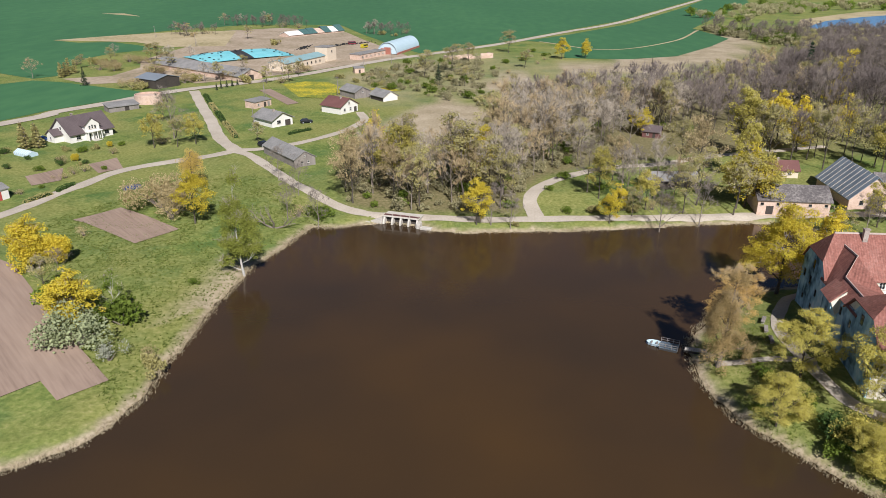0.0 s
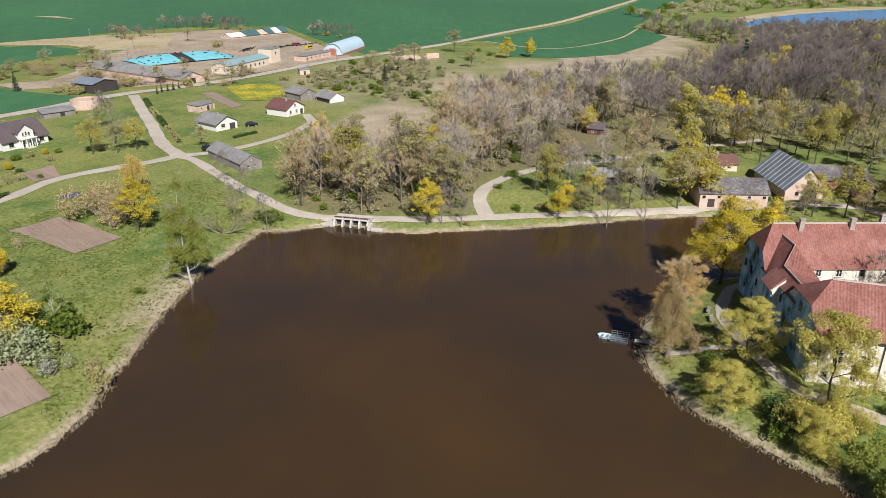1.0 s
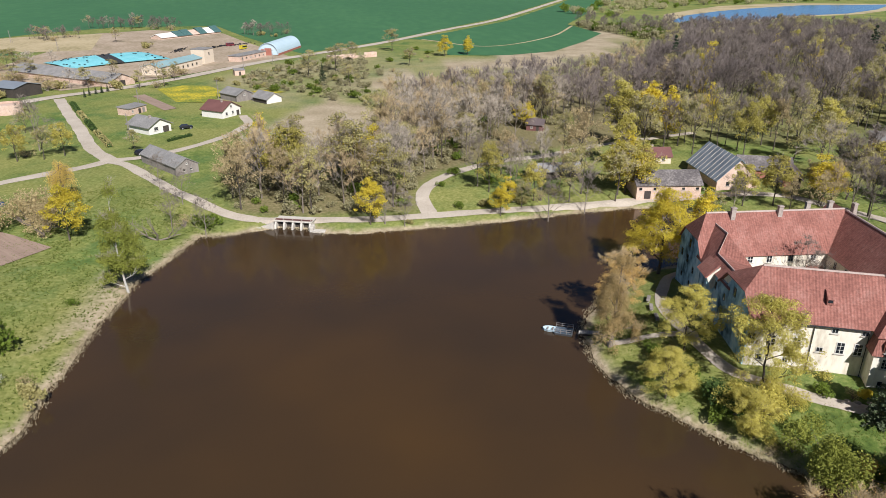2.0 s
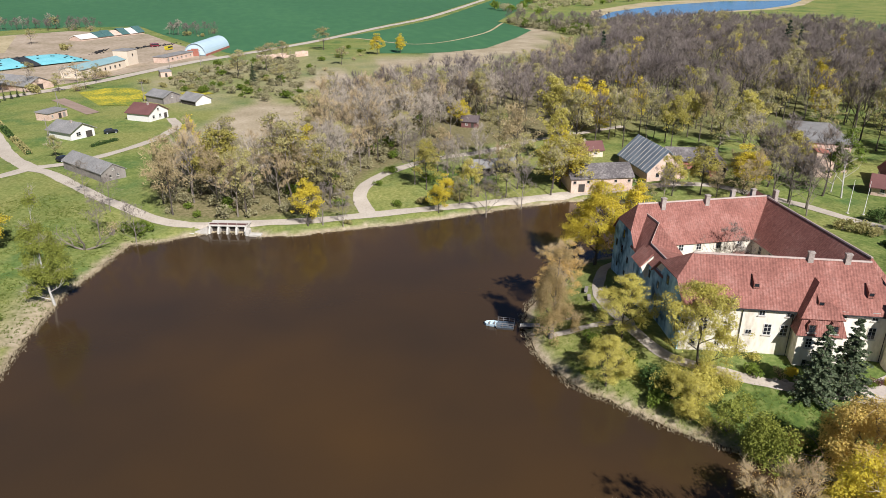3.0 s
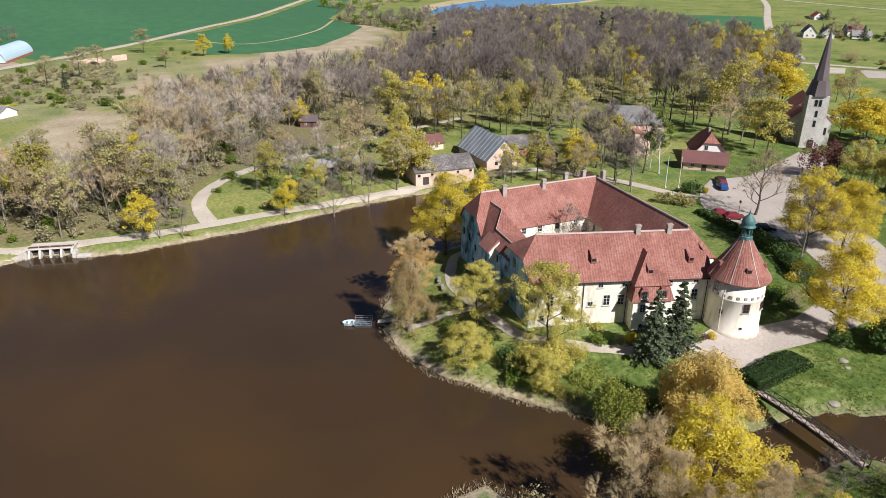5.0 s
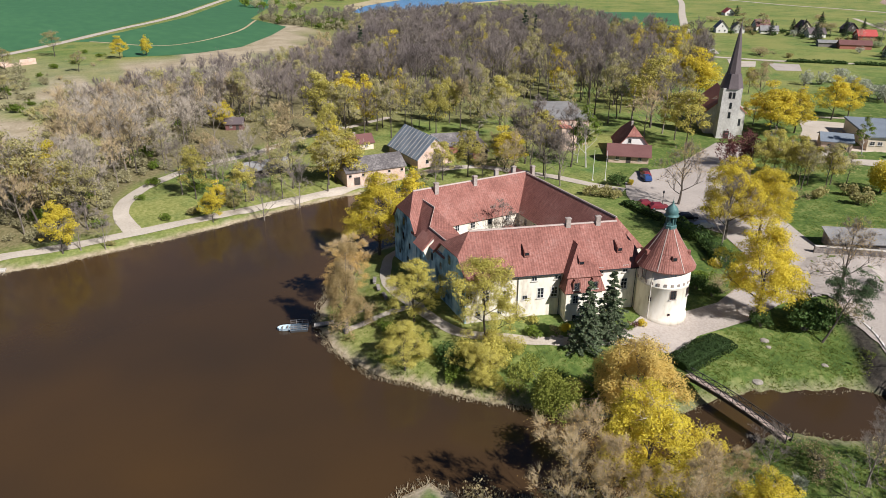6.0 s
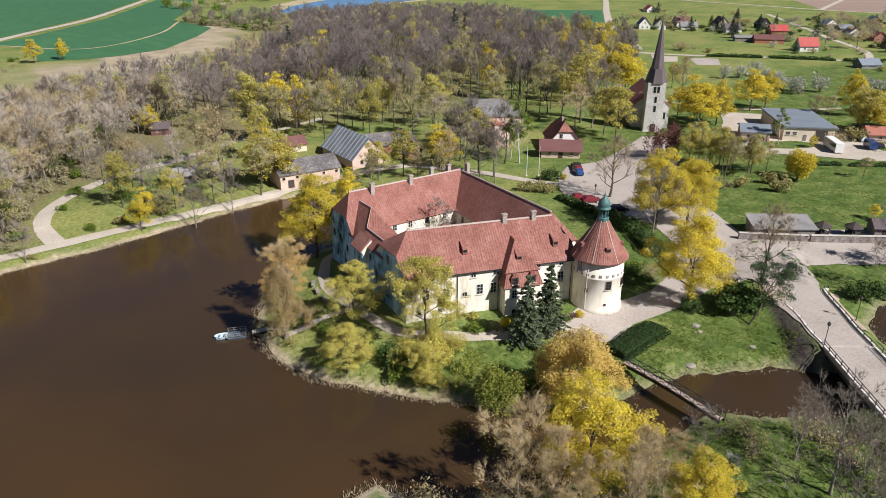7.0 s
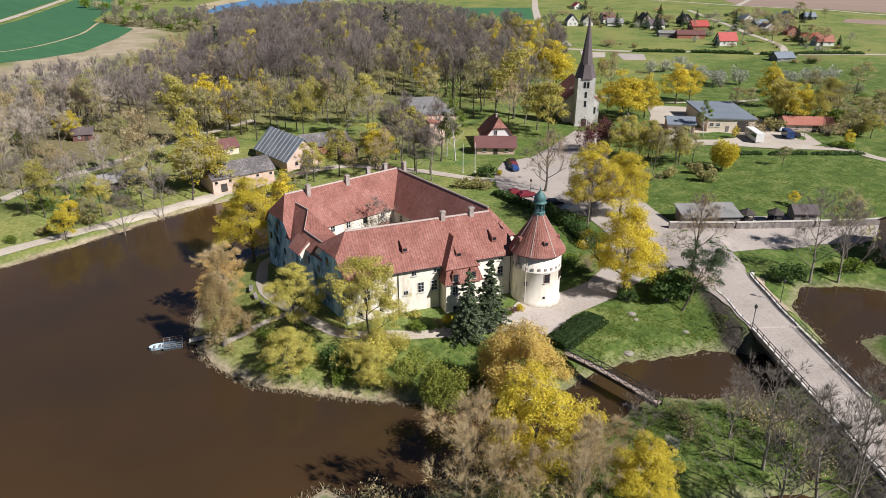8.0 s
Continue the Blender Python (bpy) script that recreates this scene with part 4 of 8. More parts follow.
for r, s in ((11.2, -3.1), (26.3, -3.4), (19.2, -5.6)):
    z = 10.7 + (5.6 + s) * 0.946 if s > -5 else 12.0
    d = part("dormer", solid([[bay(r + dx, q, z + h) for q, h in ((s - 0.75, -0.5), (s - 0.75, 0.3), (s + 0.85, 1.15), (s + 0.85, -0.1))] for dx in (-0.42, 0.42)]), M["tile"], castle)
    part("pane", boxed(-0.3, 0.3, -0.03, 0.03, 0, 0.42, wall_pose(FO, FA, r, s - 0.76, z - 0.2)), M["glass"], d)


def chimney(parent, x, y, z0, z1, angle, w=0.6, l=0.75):
    bm = bmesh.new()
    box(bm, -l / 2, l / 2, -w / 2, w / 2, z0, z1 - 0.25)
    box(bm, -l / 2 - 0.08, l / 2 + 0.08, -w / 2 - 0.08, w / 2 + 0.08, z1 - 0.246, z1 - 0.06)
    box(bm, -l / 2 + 0.15, l / 2 - 0.15, -w / 2 + 0.12, w / 2 - 0.12, z1 - 0.056, z1)
    c = part("chimney", bm, M["chimney"], parent)
    c.matrix_basis = pose(x, y, 0, 0, 0, angle)
    return c


for r, s in ((18.9, -0.2), (23.9, -0.2)):
    p = bay(r, s, 0)
    chimney(castle, p.x, p.y, 14.5, 17.2, FA)
for r, s in ((6.1, -0.7), (14.4, -0.5), (20.2, 1.1), (24.2, 1.1)):
    p = wall_pose(NO, NA, r, s, 0).translation
    chimney(castle, p.x, p.y, 14.8, 17.6, NA)
chimney(castle, 86.2, 98.9, 15, 17.9, EA)
bm = boxed(18.3, 20.6, -6.6, -4.99, 2.6, 7.3)
part("porch", bm, M["plaster"], castle).matrix_basis = pose(*NO, 0, 0, 0, NA)
p4 = [wall_pose(NO, NA, r, s, z).translation for r, s, z in ((18.0, -6.9, 7.2), (20.9, -6.9, 7.2), (20.9, -4.9, 8.5), (18.0, -4.9, 8.5))]
sheet_roof("porch_roof", [p4], M["tile"], castle, 0.15)
# Ridge tiles and rain pipes.
for a, b in ((bay(2.9, 0, 16.06), bay(27.2, 0, 16.06)), (Vector((61.1, 101.8, 16.56)), Vector((86.0, 100.15, 16.56))), (Vector((85.65, 100.4, 16.36)), Vector((82.0, 73.0, 16.36)))):
    n = (b - a).normalized()
    s = n.cross(Vector((0, 0, 1)))
    part("ridge_tiles", solid([[q + s * x + Vector((0, 0, z)) for x, z in ((-0.2, -0.14), (-0.1, 0.05), (0.1, 0.05), (0.2, -0.14))] for q in (a, b)]), M["mortar"], castle)
for run, s in ((9.4, -5.72), (28.6, -5.72), (16.1, -5.8)):
    part("rain_pipe", turned([(0.06, 2.6), (0.06, 10.5)], 8), M["metal"], castle).matrix_basis = wall_pose(FO, FA, run, s, 0)

for a, b in ((1.3, 16.0), (22.6, 29.2)):
    p, q = (FRONT(0, -6.02, 10.28, inset=r + 0.24 * -6.02) for r in (a, b))
    s = (q - p).normalized().cross(Vector((0, 0, 1)))
    part("gutter", solid([[c + s * x + Vector((0, 0, z)) for x, z in ((-0.09, 0.05), (-0.09, -0.08), (0.07, -0.08), (0.09, 0.05))] for c in (p, q)]), M["metal"], castle)

# The round tower.
tower = thing("round_tower", "white plastered round castle tower with conical tiled roof", "tower", (84.0, 64.0, 0))
part("wall", turned([(4.25, 2.0), (4.12, 3.2), (4.0, 3.4), (3.95, 8.3), (4.04, 8.4), (4.04, 8.52), (3.98, 8.6), (3.98, 11.5)], 40), M["plaster"], tower).data.shade_smooth()
part("roof", turned([(3.7, 11.2), (4.6, 11.18), (4.62, 11.32), (3.2, 13.4), (1.95, 15.3), (0.78, 17.2), (0.5, 17.25)], 28), M["tile"], tower)
for k in range(0, 28, 4):
    a = 2 * math.pi * (k + 0.0) / 28
    part("roof_seam", solid([[(math.cos(a) * r - math.sin(a) * x, math.sin(a) * r + math.cos(a) * x, z) for x in (-0.06, 0.06)] + [(math.cos(a) * r + math.sin(a) * -x, math.sin(a) * r + math.cos(a) * x, z + 0.09) for x in (0.06, -0.06)] for r, z in ((4.6, 11.33), (3.2, 13.41), (1.95, 15.31), (0.8, 17.2))]), M["mortar"], tower)
# Dark blocks on the wall stand in for the shade in the frieze arches.
for k in range(24):
    a = radians(15 * k)
    part("niche", boxed(-0.24, 0.24, -0.05, 0.05, 8.75, 9.25, pose(3.97 * math.cos(a), 4.0 * math.sin(a), 0, 0, 0, 15 * k + 90), 0.045), M["chimney"], tower)
part("lantern_base", turned([(0.95, 17.0), (0.95, 17.5), (0.8, 17.6)], 8), M["copper"], tower)
for k in range(8):
    a = radians(45 * k + 22.5)
    part("lantern_post", boxed(-0.09, 0.09, -0.09, 0.09, 17.6, 19.1, pose(0.68 * math.cos(a), 0.68 * math.sin(a), 0, 0, 0, 45 * k + 22.5)), M["copper"], tower)
part("dome", turned([(0.3, 18.9), (1.12, 18.92), (1.14, 19.05), (0.9, 19.15), (0.97, 19.45), (0.94, 19.8), (0.78, 20.2), (0.45, 20.55), (0.2, 20.8), (0.1, 21.1), (0.15, 21.2), (0.05, 21.35), (0.02, 21.9)], 16), M["copper"], tower).data.shade_smooth()
for a, z, w, h in ((-115, 6.7, 1.0, 1.5), (172, 9.4, 0.8, 1.6), (-120, 3.9, 0.4, 0.4), (-70, 6.7, 0.9, 1.4), (-165, 6.0, 0.5, 0.7)):
    window(tower, pose(3.98 * math.cos(radians(a)), 3.98 * math.sin(radians(a)), z, 0, 0, a + 90), w, h, 2 if w > 0.7 else 1, 3 if h > 1 else 1, "brownroof", h > 1)
for a, r, z in ((-120, 3.1, 12.9), (-55, 3.0, 13.0), (160, 3.1, 12.9)):
    d = part("dormer", boxed(-0.4, 0.4, -0.5, 0.6, 0, 0.75, pose(r * math.cos(radians(a)), r * math.sin(radians(a)), z, 0, 0, a + 90), 0.05), M["tile"], tower)
    part("pane", boxed(-0.26, 0.26, -0.56, -0.505, 0.15, 0.6, pose(r * math.cos(radians(a)), r * math.sin(radians(a)), z, 0, 0, a + 90)), M["glass"], d)
part("rain_pipe", turned([(0.07, 3.0), (0.07, 11.2)], 8), M["concrete"], tower).matrix_basis = pose(4.08 * math.cos(radians(-165)), 4.08 * math.sin(radians(-165)), 0)

# ---- the church ----
church = thing("church", "grey stone church with tall dark spire", "church", (192.9, 131.7, 2.1), -44.5)
part("tower_wall", solid([[(x * k, y * k, z) for x, y in ((-2.9, -2.9), (2.9, -2.9), (2.9, 2.9), (-2.9, 2.9))] for z, k in ((0, 1.05), (0.6, 1.0), (15.4, 0.95))]), M["churchstone"], church)
part("spire_skirt", solid([[(x * k, y * k, z) for x, y in ((-1, -0.45), (-0.45, -1), (0.45, -1), (1, -0.45), (1, 0.45), (0.45, 1), (-0.45, 1), (-1, 0.45))] for z, k in ((15.2, 3.2), (15.5, 3.15), (19.6, 2.1))]), M["darkroof"], church)
part("spire", turned([(2.08, 19.55), (1.4, 24.2), (0.72, 29.6), (0.05, 34.6)], 8), M["darkroof"], church)
part("spire_cross", boxed(-0.04, 0.04, -0.04, 0.04, 34.5, 35.6), M["metal"], church)
part("nave_wall", solid([[(x, y, z) for x, z in ((-5.8, 0), (-5.8, 7.2), (0, 12.2), (5.8, 7.2), (5.8, 0))] for y in (2.7, 24.0)]), M["churchstone"], church)
part("nave_roof", solid([[(x, y, z) for x, z in ((-6.3, 6.75), (0, 12.25), (6.3, 6.75), (6.3, 7.1), (0, 12.65), (-6.3, 7.1))] for y in (2.5, 24.4)]), M["rust"], church)
for z in (6.4, 9.3, 12.4):
    for x in ((-0.55, 0.55) if z > 12 else (0,)):
        window(church, pose(x, -2.82, z, 0, 0, 0), 0.75, 1.9, 1, 3, "metal", False)
part("door", boxed(-0.8, 0.8, -3.06, -2.8, 0.05, 2.6, None, 0.05), M["darkwood"], church, "dark wooden church door")
for y in (7, 11.5, 16, 20.5):
    window(church, pose(5.82, y, 2.6, 0, 0, 90), 1.1, 3.2, 2, 4, "metal", False)
    window(church, pose(-5.82, y, 2.6, 0, 0, -90), 1.1, 3.2, 2, 4, "metal", False)
window(church, pose(4.3, 2.68, 3.0), 0.9, 2.2, 1, 3, "metal", False)


# ---- houses, barns and sheds ----
def house(name, label, at, turn, length, width, eave, ridge, wall="white", roof="slate", over=0.4, chim=0, wins=(), doors=(), z=None, category="house", group="", win_frame="frame", pitch="gable", seams=0):
    """A gabled building: x runs along the ridge. wins: (side, place along it, sill height, width, height) with sides s, n, e, w."""
    t = thing(name, label, category, (*at, (zat(*at) - 0.05) if z is None else z), turn, group)
    l, w = length / 2, width / 2
    if pitch == "gable":
        part("wall", solid([[(x, y, h) for y, h in ((-w, -0.4), (-w, eave), (0, ridge), (w, eave), (w, -0.4))] for x in (-l, l)]), M[wall], t)
        k = (ridge - eave) / w
        lo = eave - over * k
        section = ((-w - over, lo), (0, ridge + 0.02), (w + over, lo), (w + over, lo + 0.2), (0, ridge + 0.24), (-w - over, lo + 0.2))
        rf = part("roof", solid([[(x, y, h) for y, h in section] for x in (-l - over, l + over)]), M[roof], t)
    elif pitch == "shed":
        part("wall", solid([[(x, y, h) for y, h in ((-w, -0.4), (-w, eave), (w, ridge), (w, -0.4))] for x in (-l, l)]), M[wall], t)
        k = (ridge - eave) / (2 * w)
        rf = part("roof", solid([[(x, y, h) for y, h in ((-w - over, eave - over * k + 0.02), (w + over, ridge + over * k + 0.02), (w + over, ridge + over * k + 0.2), (-w - over, eave - over * k + 0.2))] for x in (-l - over, l + over)]), M[roof], t)
    else:
        part("wall", boxed(-l, l, -w, w, -0.4, eave), M[wall], t)
        rf = part("roof", boxed(-l - over, l + over, -w - over, w + over, eave + 0.003, ridge, None, 0.05), M[roof], t)
    for i in range(seams):
        x = -l + length * (i + 0.5) / seams
        for s in (-1, 1):
            part("batten", solid([[(x + dx, s * yy, hh + dh) for dx, dh in ((-0.07, 0.2), (0.07, 0.2), (0.07, 0.3), (-0.07, 0.3))] for yy, hh in ((w + over, lo), (0.05, ridge))]), M["concrete"], rf)
    sides = {"s": (0, -w, 0), "n": (0, w, 180), "e": (l, 0, 90), "w": (-l, 0, -90)}
    for side, u, h, ww, hh in wins:
        x, y, a = sides[side]
        m = pose(x, y, 0, 0, 0, a) @ pose(u, -0.01, h)
        window(t, m, ww, hh, 2 if ww > 0.7 else 1, 2, win_frame)
    for side, u, ww, hh, mt in doors:
        x, y, a = sides[side]
        part("door", boxed(u - ww / 2, u + ww / 2, -0.07, 0.03, 0.0, hh, pose(x, y, 0, 0, 0, a), 0.02), M[mt], t)
    for i in range(chim):
        chimney(t, (-0.3 + 0.5 * i) * l, 0.15 * w, ridge - 1.2, ridge + 0.75, 0, 0.5, 0.6)
    return t


# The white house with a gabled bay over its porch.
h = house("house", "white house with brown roof and columned porch", (-115.6, 222.3), 57, 14.2, 10.6, 2.9, 7.2, "white", "darkroof", 0.6, 1,
          [("s", -4.6, 0.9, 1.5, 1.3), ("s", 5.0, 0.9, 1.5, 1.3), ("w", 0.5, 3.6, 1.0, 1.1), ("w", -2.6, 0.9, 1.0, 1.2), ("e", 0, 0.9, 1.2, 1.2)])
part("bay_wall", solid([[(x, y, z) for x, z in ((-2.4, -0.3), (-2.4, 4.9), (0, 6.9), (2.4, 4.9), (2.4, -0.3))] for y in (-6.0, -2.0)]), M["white"], h)
part("bay_roof", solid([[(x, y, z) for x, z in ((-2.9, 4.55), (0, 6.95), (2.9, 4.55), (2.9, 4.75), (0, 7.15), (-2.9, 4.75))] for y in (-6.3, -0.4)]), M["darkroof"], h)
for x in (-0.95, 0, 0.95):
    window(h, pose(x, -6.02, 3.6), 0.6, 1.3 if x == 0 else 1.0, 1, 2)
part("balcony", boxed(-2.6, 2.6, -7.4, -5.9, 2.75, 3.0, None, 0.04), M["white"], h)
for x in (-2.2, -0.8, 0.8, 2.2):
    part("column", turned([(0.2, 0), (0.16, 0.15), (0.14, 2.75)], 10), M["white"], h).matrix_basis = pose(x, -7.15, 0)
part("steps", boxed(-1.2, 1.2, -8.6, -6.1, -0.3, 0.25, None, 0.05), M["concrete"], h)
for x in (-1.3, 1.3):
    window(h, pose(x, -6.02, 0.1), 1.0, 2.1, 2, 2)
house("house_annex", "small white annex with brown roof", (-120.8, 216.0), 57, 3.6, 4.2, 2.4, 3.8, "white", "darkroof", 0.4, 0, [("w", 0, 0.9, 0.8, 1.0)], category="annex")

house("barn", "long grey board shed with sheet roof", (-44.2, 196.6), 127, 20.4, 6.4, 2.4, 4.3, "wood", "slate", 0.3, 0, [("w", -1.0, 1.0, 0.6, 0.6), ("w", 1.0, 1.0, 0.6, 0.6), ("w", 0, 2.7, 0.5, 0.5)], [("s", 2, 2.2, 2.0, "darkwood")], category="shed")
house("house", "white cottage with pale sheet roof and garage", (-58.8, 242.1), 138, 10.6, 8.4, 2.6, 4.7, "white", "slate", 0.7, 1, [("w", -1.5, 1.0, 1.6, 1.2), ("s", -2, 1.0, 1.2, 1.1), ("s", 2.6, 1.0, 1.2, 1.1)], [("w", 2.2, 2.2, 2.0, "darkwood"), ("s", 0.4, 1.6, 2.1, "darkwood")])
house("house", "white farmhouse with dark red-brown roof", (-38.7, 264.0), 145, 9.6, 9.5, 2.9, 5.4, "white", "brownroof", 0.5, 1, [("w", -2.6, 1.0, 1.1, 1.2), ("w", 0.6, 1.0, 1.1, 1.2), ("w", 0, 3.4, 0.9, 0.9), ("s", -2, 1.0, 1.2, 1.2), ("s", 2, 1.0, 1.2, 1.2)], [("w", 3.3, 1.4, 2.0, "darkwood")])
house("shed", "grey board barn with pale sheet roof", (-36.5, 294.9), 130, 11.2, 7.6, 2.6, 4.4, "wood", "slate", 0.4, 0, [("w", 0, 2.2, 0.8, 0.7)], [("s", -2, 1.8, 2.0, "darkwood")], category="shed")
house("shed", "dark open-fronted shed with grey roof and pale end", (-24.1, 288.7), 130, 9.4, 7.0, 1.9, 3.9, "white", "slate", 0.5, 0, [], [("s", 0, 8.8, 1.8, "darkwood"), ("n", 0, 8.8, 1.8, "darkwood")], category="shed")
house("shed", "small pale block shed with flat roof", (-71.5, 272.9), 60, 9.0, 5.0, 2.5, 2.9, "palebrick", "slate", 0.3, 0, [("s", -2.5, 1.0, 0.8, 0.8)], [("s", 1, 1.2, 1.9, "darkwood"), ("s", 3, 1.2, 1.9, "wood")], category="shed", pitch="shed")
house("shed", "low grey shed with sheet roof", (-121.5, 265.7), 43, 11.0, 5.5, 1.9, 2.7, "wood", "slate", 0.4, 0, [], [("s", 1, 1.6, 1.6, "darkwood")], category="shed", pitch="shed")
house("barn", "black board barn with dark roof", (-127.3, 318.5), 148, 13.3, 12.5, 3.9, 5.4, "darkwood", "flatgrey", 0.4, 0, [], [("s", 0, 3, 3, "metal")], category="barn")
house("barn", "very long low farm barn with grey roof", (-118.4, 357.5), 142, 72, 13.0, 2.4, 5.2, "palebrick", "slate", 0.5, 0, [("s", x, 0.9, 1.0, 0.7) for x in range(-32, 34, 6)], [("w", 0, 3, 2.4, "darkwood")], category="barn")
house("farm_office", "long white farm building with faded teal roof", (-76.4, 380), 66, 36.3, 10, 3.9, 5.4, "cream", "tealroof", 0.4, 0, [("s", x, 1.2, 1.2, 1.2) for x in range(-15, 17, 4)] + [("w", -2.6, 1.2, 1.1, 1.1), ("w", 2.6, 1.2, 1.1, 1.1)], category="farm building")
house("farm_block", "tall cream rendered farm block", (-65.5, 404.5), 66, 9, 8, 7.4, 7.8, "cream", "slate", 0.2, 0, [("s", 0, 4.6, 1.0, 1.2)], category="farm building", pitch="flat")
house("shed", "low brick shed with flat roof", (-43.2, 417), 60, 25.5, 7, 2.9, 3.3, "palebrick", "slate", 0.3, 0, [("s", x, 1.2, 1.0, 0.8) for x in range(-10, 12, 4)], category="shed", pitch="flat")
house("shed", "small pale hut beside the road", (-42, 358.5), 20, 5, 3.4, 2.5, 3.0, "palebrick", "slate", 0.2, 0, [], [("s", 0, 1.0, 1.9, "darkwood")], category="shed", pitch="shed")
# The arched barn with red ends.
ab = thing("arched_barn", "pale blue arched metal barn with red end", "barn", (-27.0, 449, 2.1), 73)
ring = [(6.2 * math.cos(math.pi * i / 14), 0.6 + 6.6 * math.sin(math.pi * i / 14)) for i in range(15)]
part("roof", solid([[(x, y, z) for y, z in ring] + [(x, y * 0.98, z - 0.15) for y, z in ring[::-1]] for x in (-20.5, 20.5)]), M["bluetin"], ab)
for x in (-19.8, 19.6):
    part("end_wall", solid([[(x + d, y * 0.97, z * 0.985 - 0.05) for y, z in ring] for d in (0, 0.2)]), M["bluetin"], ab)
part("base_wall", boxed(-20.3, 20.3, -6.4, -6.05, -0.3, 1.3), M["rust"], ab)
part("base_wall", boxed(-20.3, 20.3, 6.05, 6.4, -0.3, 1.3), M["rust"], ab)
part("door", boxed(-20.1, -19.85, -2.0, 2.0, 0, 4.2), M["rust"], ab, "rust red sliding barn door")
part("door", boxed(-20.4, -20.15, 2.1, 4.2, 0, 3.6), M["rust"], ab, "rust red sliding barn door")
# The half-collapsed shed with a patched green roof.
gs = thing("ruined_shed", "long derelict shed with patched green roof", "shed", (-97.5, 548, 2.1), 50)
for i, mt in enumerate(("white", "white", "copper", "copper", "palebrick", "copper", "white", "copper")):
    x0, x1 = -27 + 6.75 * i, -27 + 6.75 * (i + 1) - 0.05
    hgt = (3.4, 3.5, 4.2, 4.6, 3.9, 5.0, 4.4, 5.2)[i]
    part("roof_panel", solid([[(x, y, z) for y, z in ((-6, 1.2), (0, hgt), (6, 1.2), (6, 1.4), (0, hgt + 0.25), (-6, 1.4))] for x in (x0, x1)]), M[mt], gs)
part("wall", solid([[(x, y, z) for y, z in ((-5.4, -0.3), (-5.4, 1.2), (0, 2.9), (5.4, 1.2), (5.4, -0.3))] for x in (-26.8, 26.8)]), M["palebrick"], gs)
# The covered silage heap.
hp = thing("silage_heap", "turquoise tarpaulin over a long silage heap", "heap", (-118, 419, 2.1), 40)
for i, (x0, x1, y0, y1, mt) in enumerate(((-27, -6, -17, 17, "tarp"), (-5.9, 1, -17, 17, "metal"), (1.1, 14, -17, 3, "tarp"), (1.1, 14, 3.1, 17, "metal"), (14.1, 27, -17, 17, "tarp"))):
    pts = [[(x, y, 0.2 + 3.6 * (1 - abs(y) / 18.5) ** 0.6 * (1 - (abs(x) / 29) ** 4)) for y in np.linspace(y0, y1, 9)] for x in np.linspace(x0, x1, 6)]
    bm = bmesh.new()
    g = [[bm.verts.new(p) for p in r] for r in pts]
    for a in range(5):
        for b in range(8):
            bm.faces.new((g[a][b], g[a + 1][b], g[a + 1][b + 1], g[a][b + 1]))
    bmesh.ops.recalc_face_normals(bm, faces=bm.faces)
    bmesh.ops.solidify(bm, geom=list(bm.faces), thickness=0.15)
    part("sheet", bm, M[mt], hp)
rng = random.Random(8)
tyre = turned([(0.28, 0), (0.5, 0.02), (0.56, 0.12), (0.5, 0.22), (0.28, 0.24)], 10)
first = part("tyre", tyre, M["black"], hp)
first.matrix_basis = pose(-10, 0, 3.7)
for i in range(60):
    x, y = rng.uniform(-26, 26), rng.uniform(-16, 16)
    o = new("tyre", first.data)
    o.parent, o.matrix_basis = hp, pose(x, y, 0.3 + 3.6 * (1 - abs(y) / 18.5) ** 0.6 * (1 - (abs(x) / 29) ** 4))
for x, y, a in ((-72, 470, 60), (-58, 486, 40), (-88, 462, 80)):
    h2 = thing("tyre_heap", "low dark heap of old tyres", "heap", (x, y, 2.15), a)
    for i in range(70):
        o = new("tyre", first.data)
        o.parent, o.matrix_basis = h2, pose(rng.gauss(0, 6), rng.gauss(0, 1.8), rng.uniform(0, 0.5), rng.uniform(-25, 25), rng.uniform(-25, 25), 0)
# The round brick silo base.
sl = thing("brick_ring", "round roofless pink brick silo base", "silo", (-116.5, 279.5, 2.1))
part("wall", turned([(5.2, -0.2), (5.2, 3.6), (4.8, 3.65), (4.8, 0.3)], 28), M["palebrick"], sl)
part("rubble", turned([(4.75, 0.2), (4.7, 2.9), (2.0, 3.1), (0.2, 3.2)], 14), M["palebrick"], sl)
# A roofless ruin beside the road.
rn = thing("ruined_wall", "roofless brick ruin beside the road", "ruin", (16, 411, 2.1), 22)
for x0, x1, y0, y1, hh in ((-14, -2, -0.3, 0.3, 2.4), (-1.9, 6, -0.3, 0.3, 1.6), (6.1, 14, -0.3, 0.3, 2.9), (-14, -13.4, 0.31, 7, 2.1), (13.4, 14, 0.31, 7, 2.6), (-5, 4, 6.4, 7, 1.8)):
    part("wall_piece", boxed(x0, x1, y0, y1, -0.2, hh, None, 0.08), M["palebrick"], rn)

# ---- barns and houses near the castle ----
house("barn", "long pale plastered barn with worn dark slate roof", (81.0, 156.2), -7, 15.8, 8.4, 3.5, 5.9, "palebrick", "oldslate", 0.4, 0, [("s", x, 2.2, 0.7, 0.6) for x in (-7, -3.5, 0, 3.5, 7)], [("s", -5.2, 1.6, 2.0, "darkwood")], category="barn", win_frame="metal")
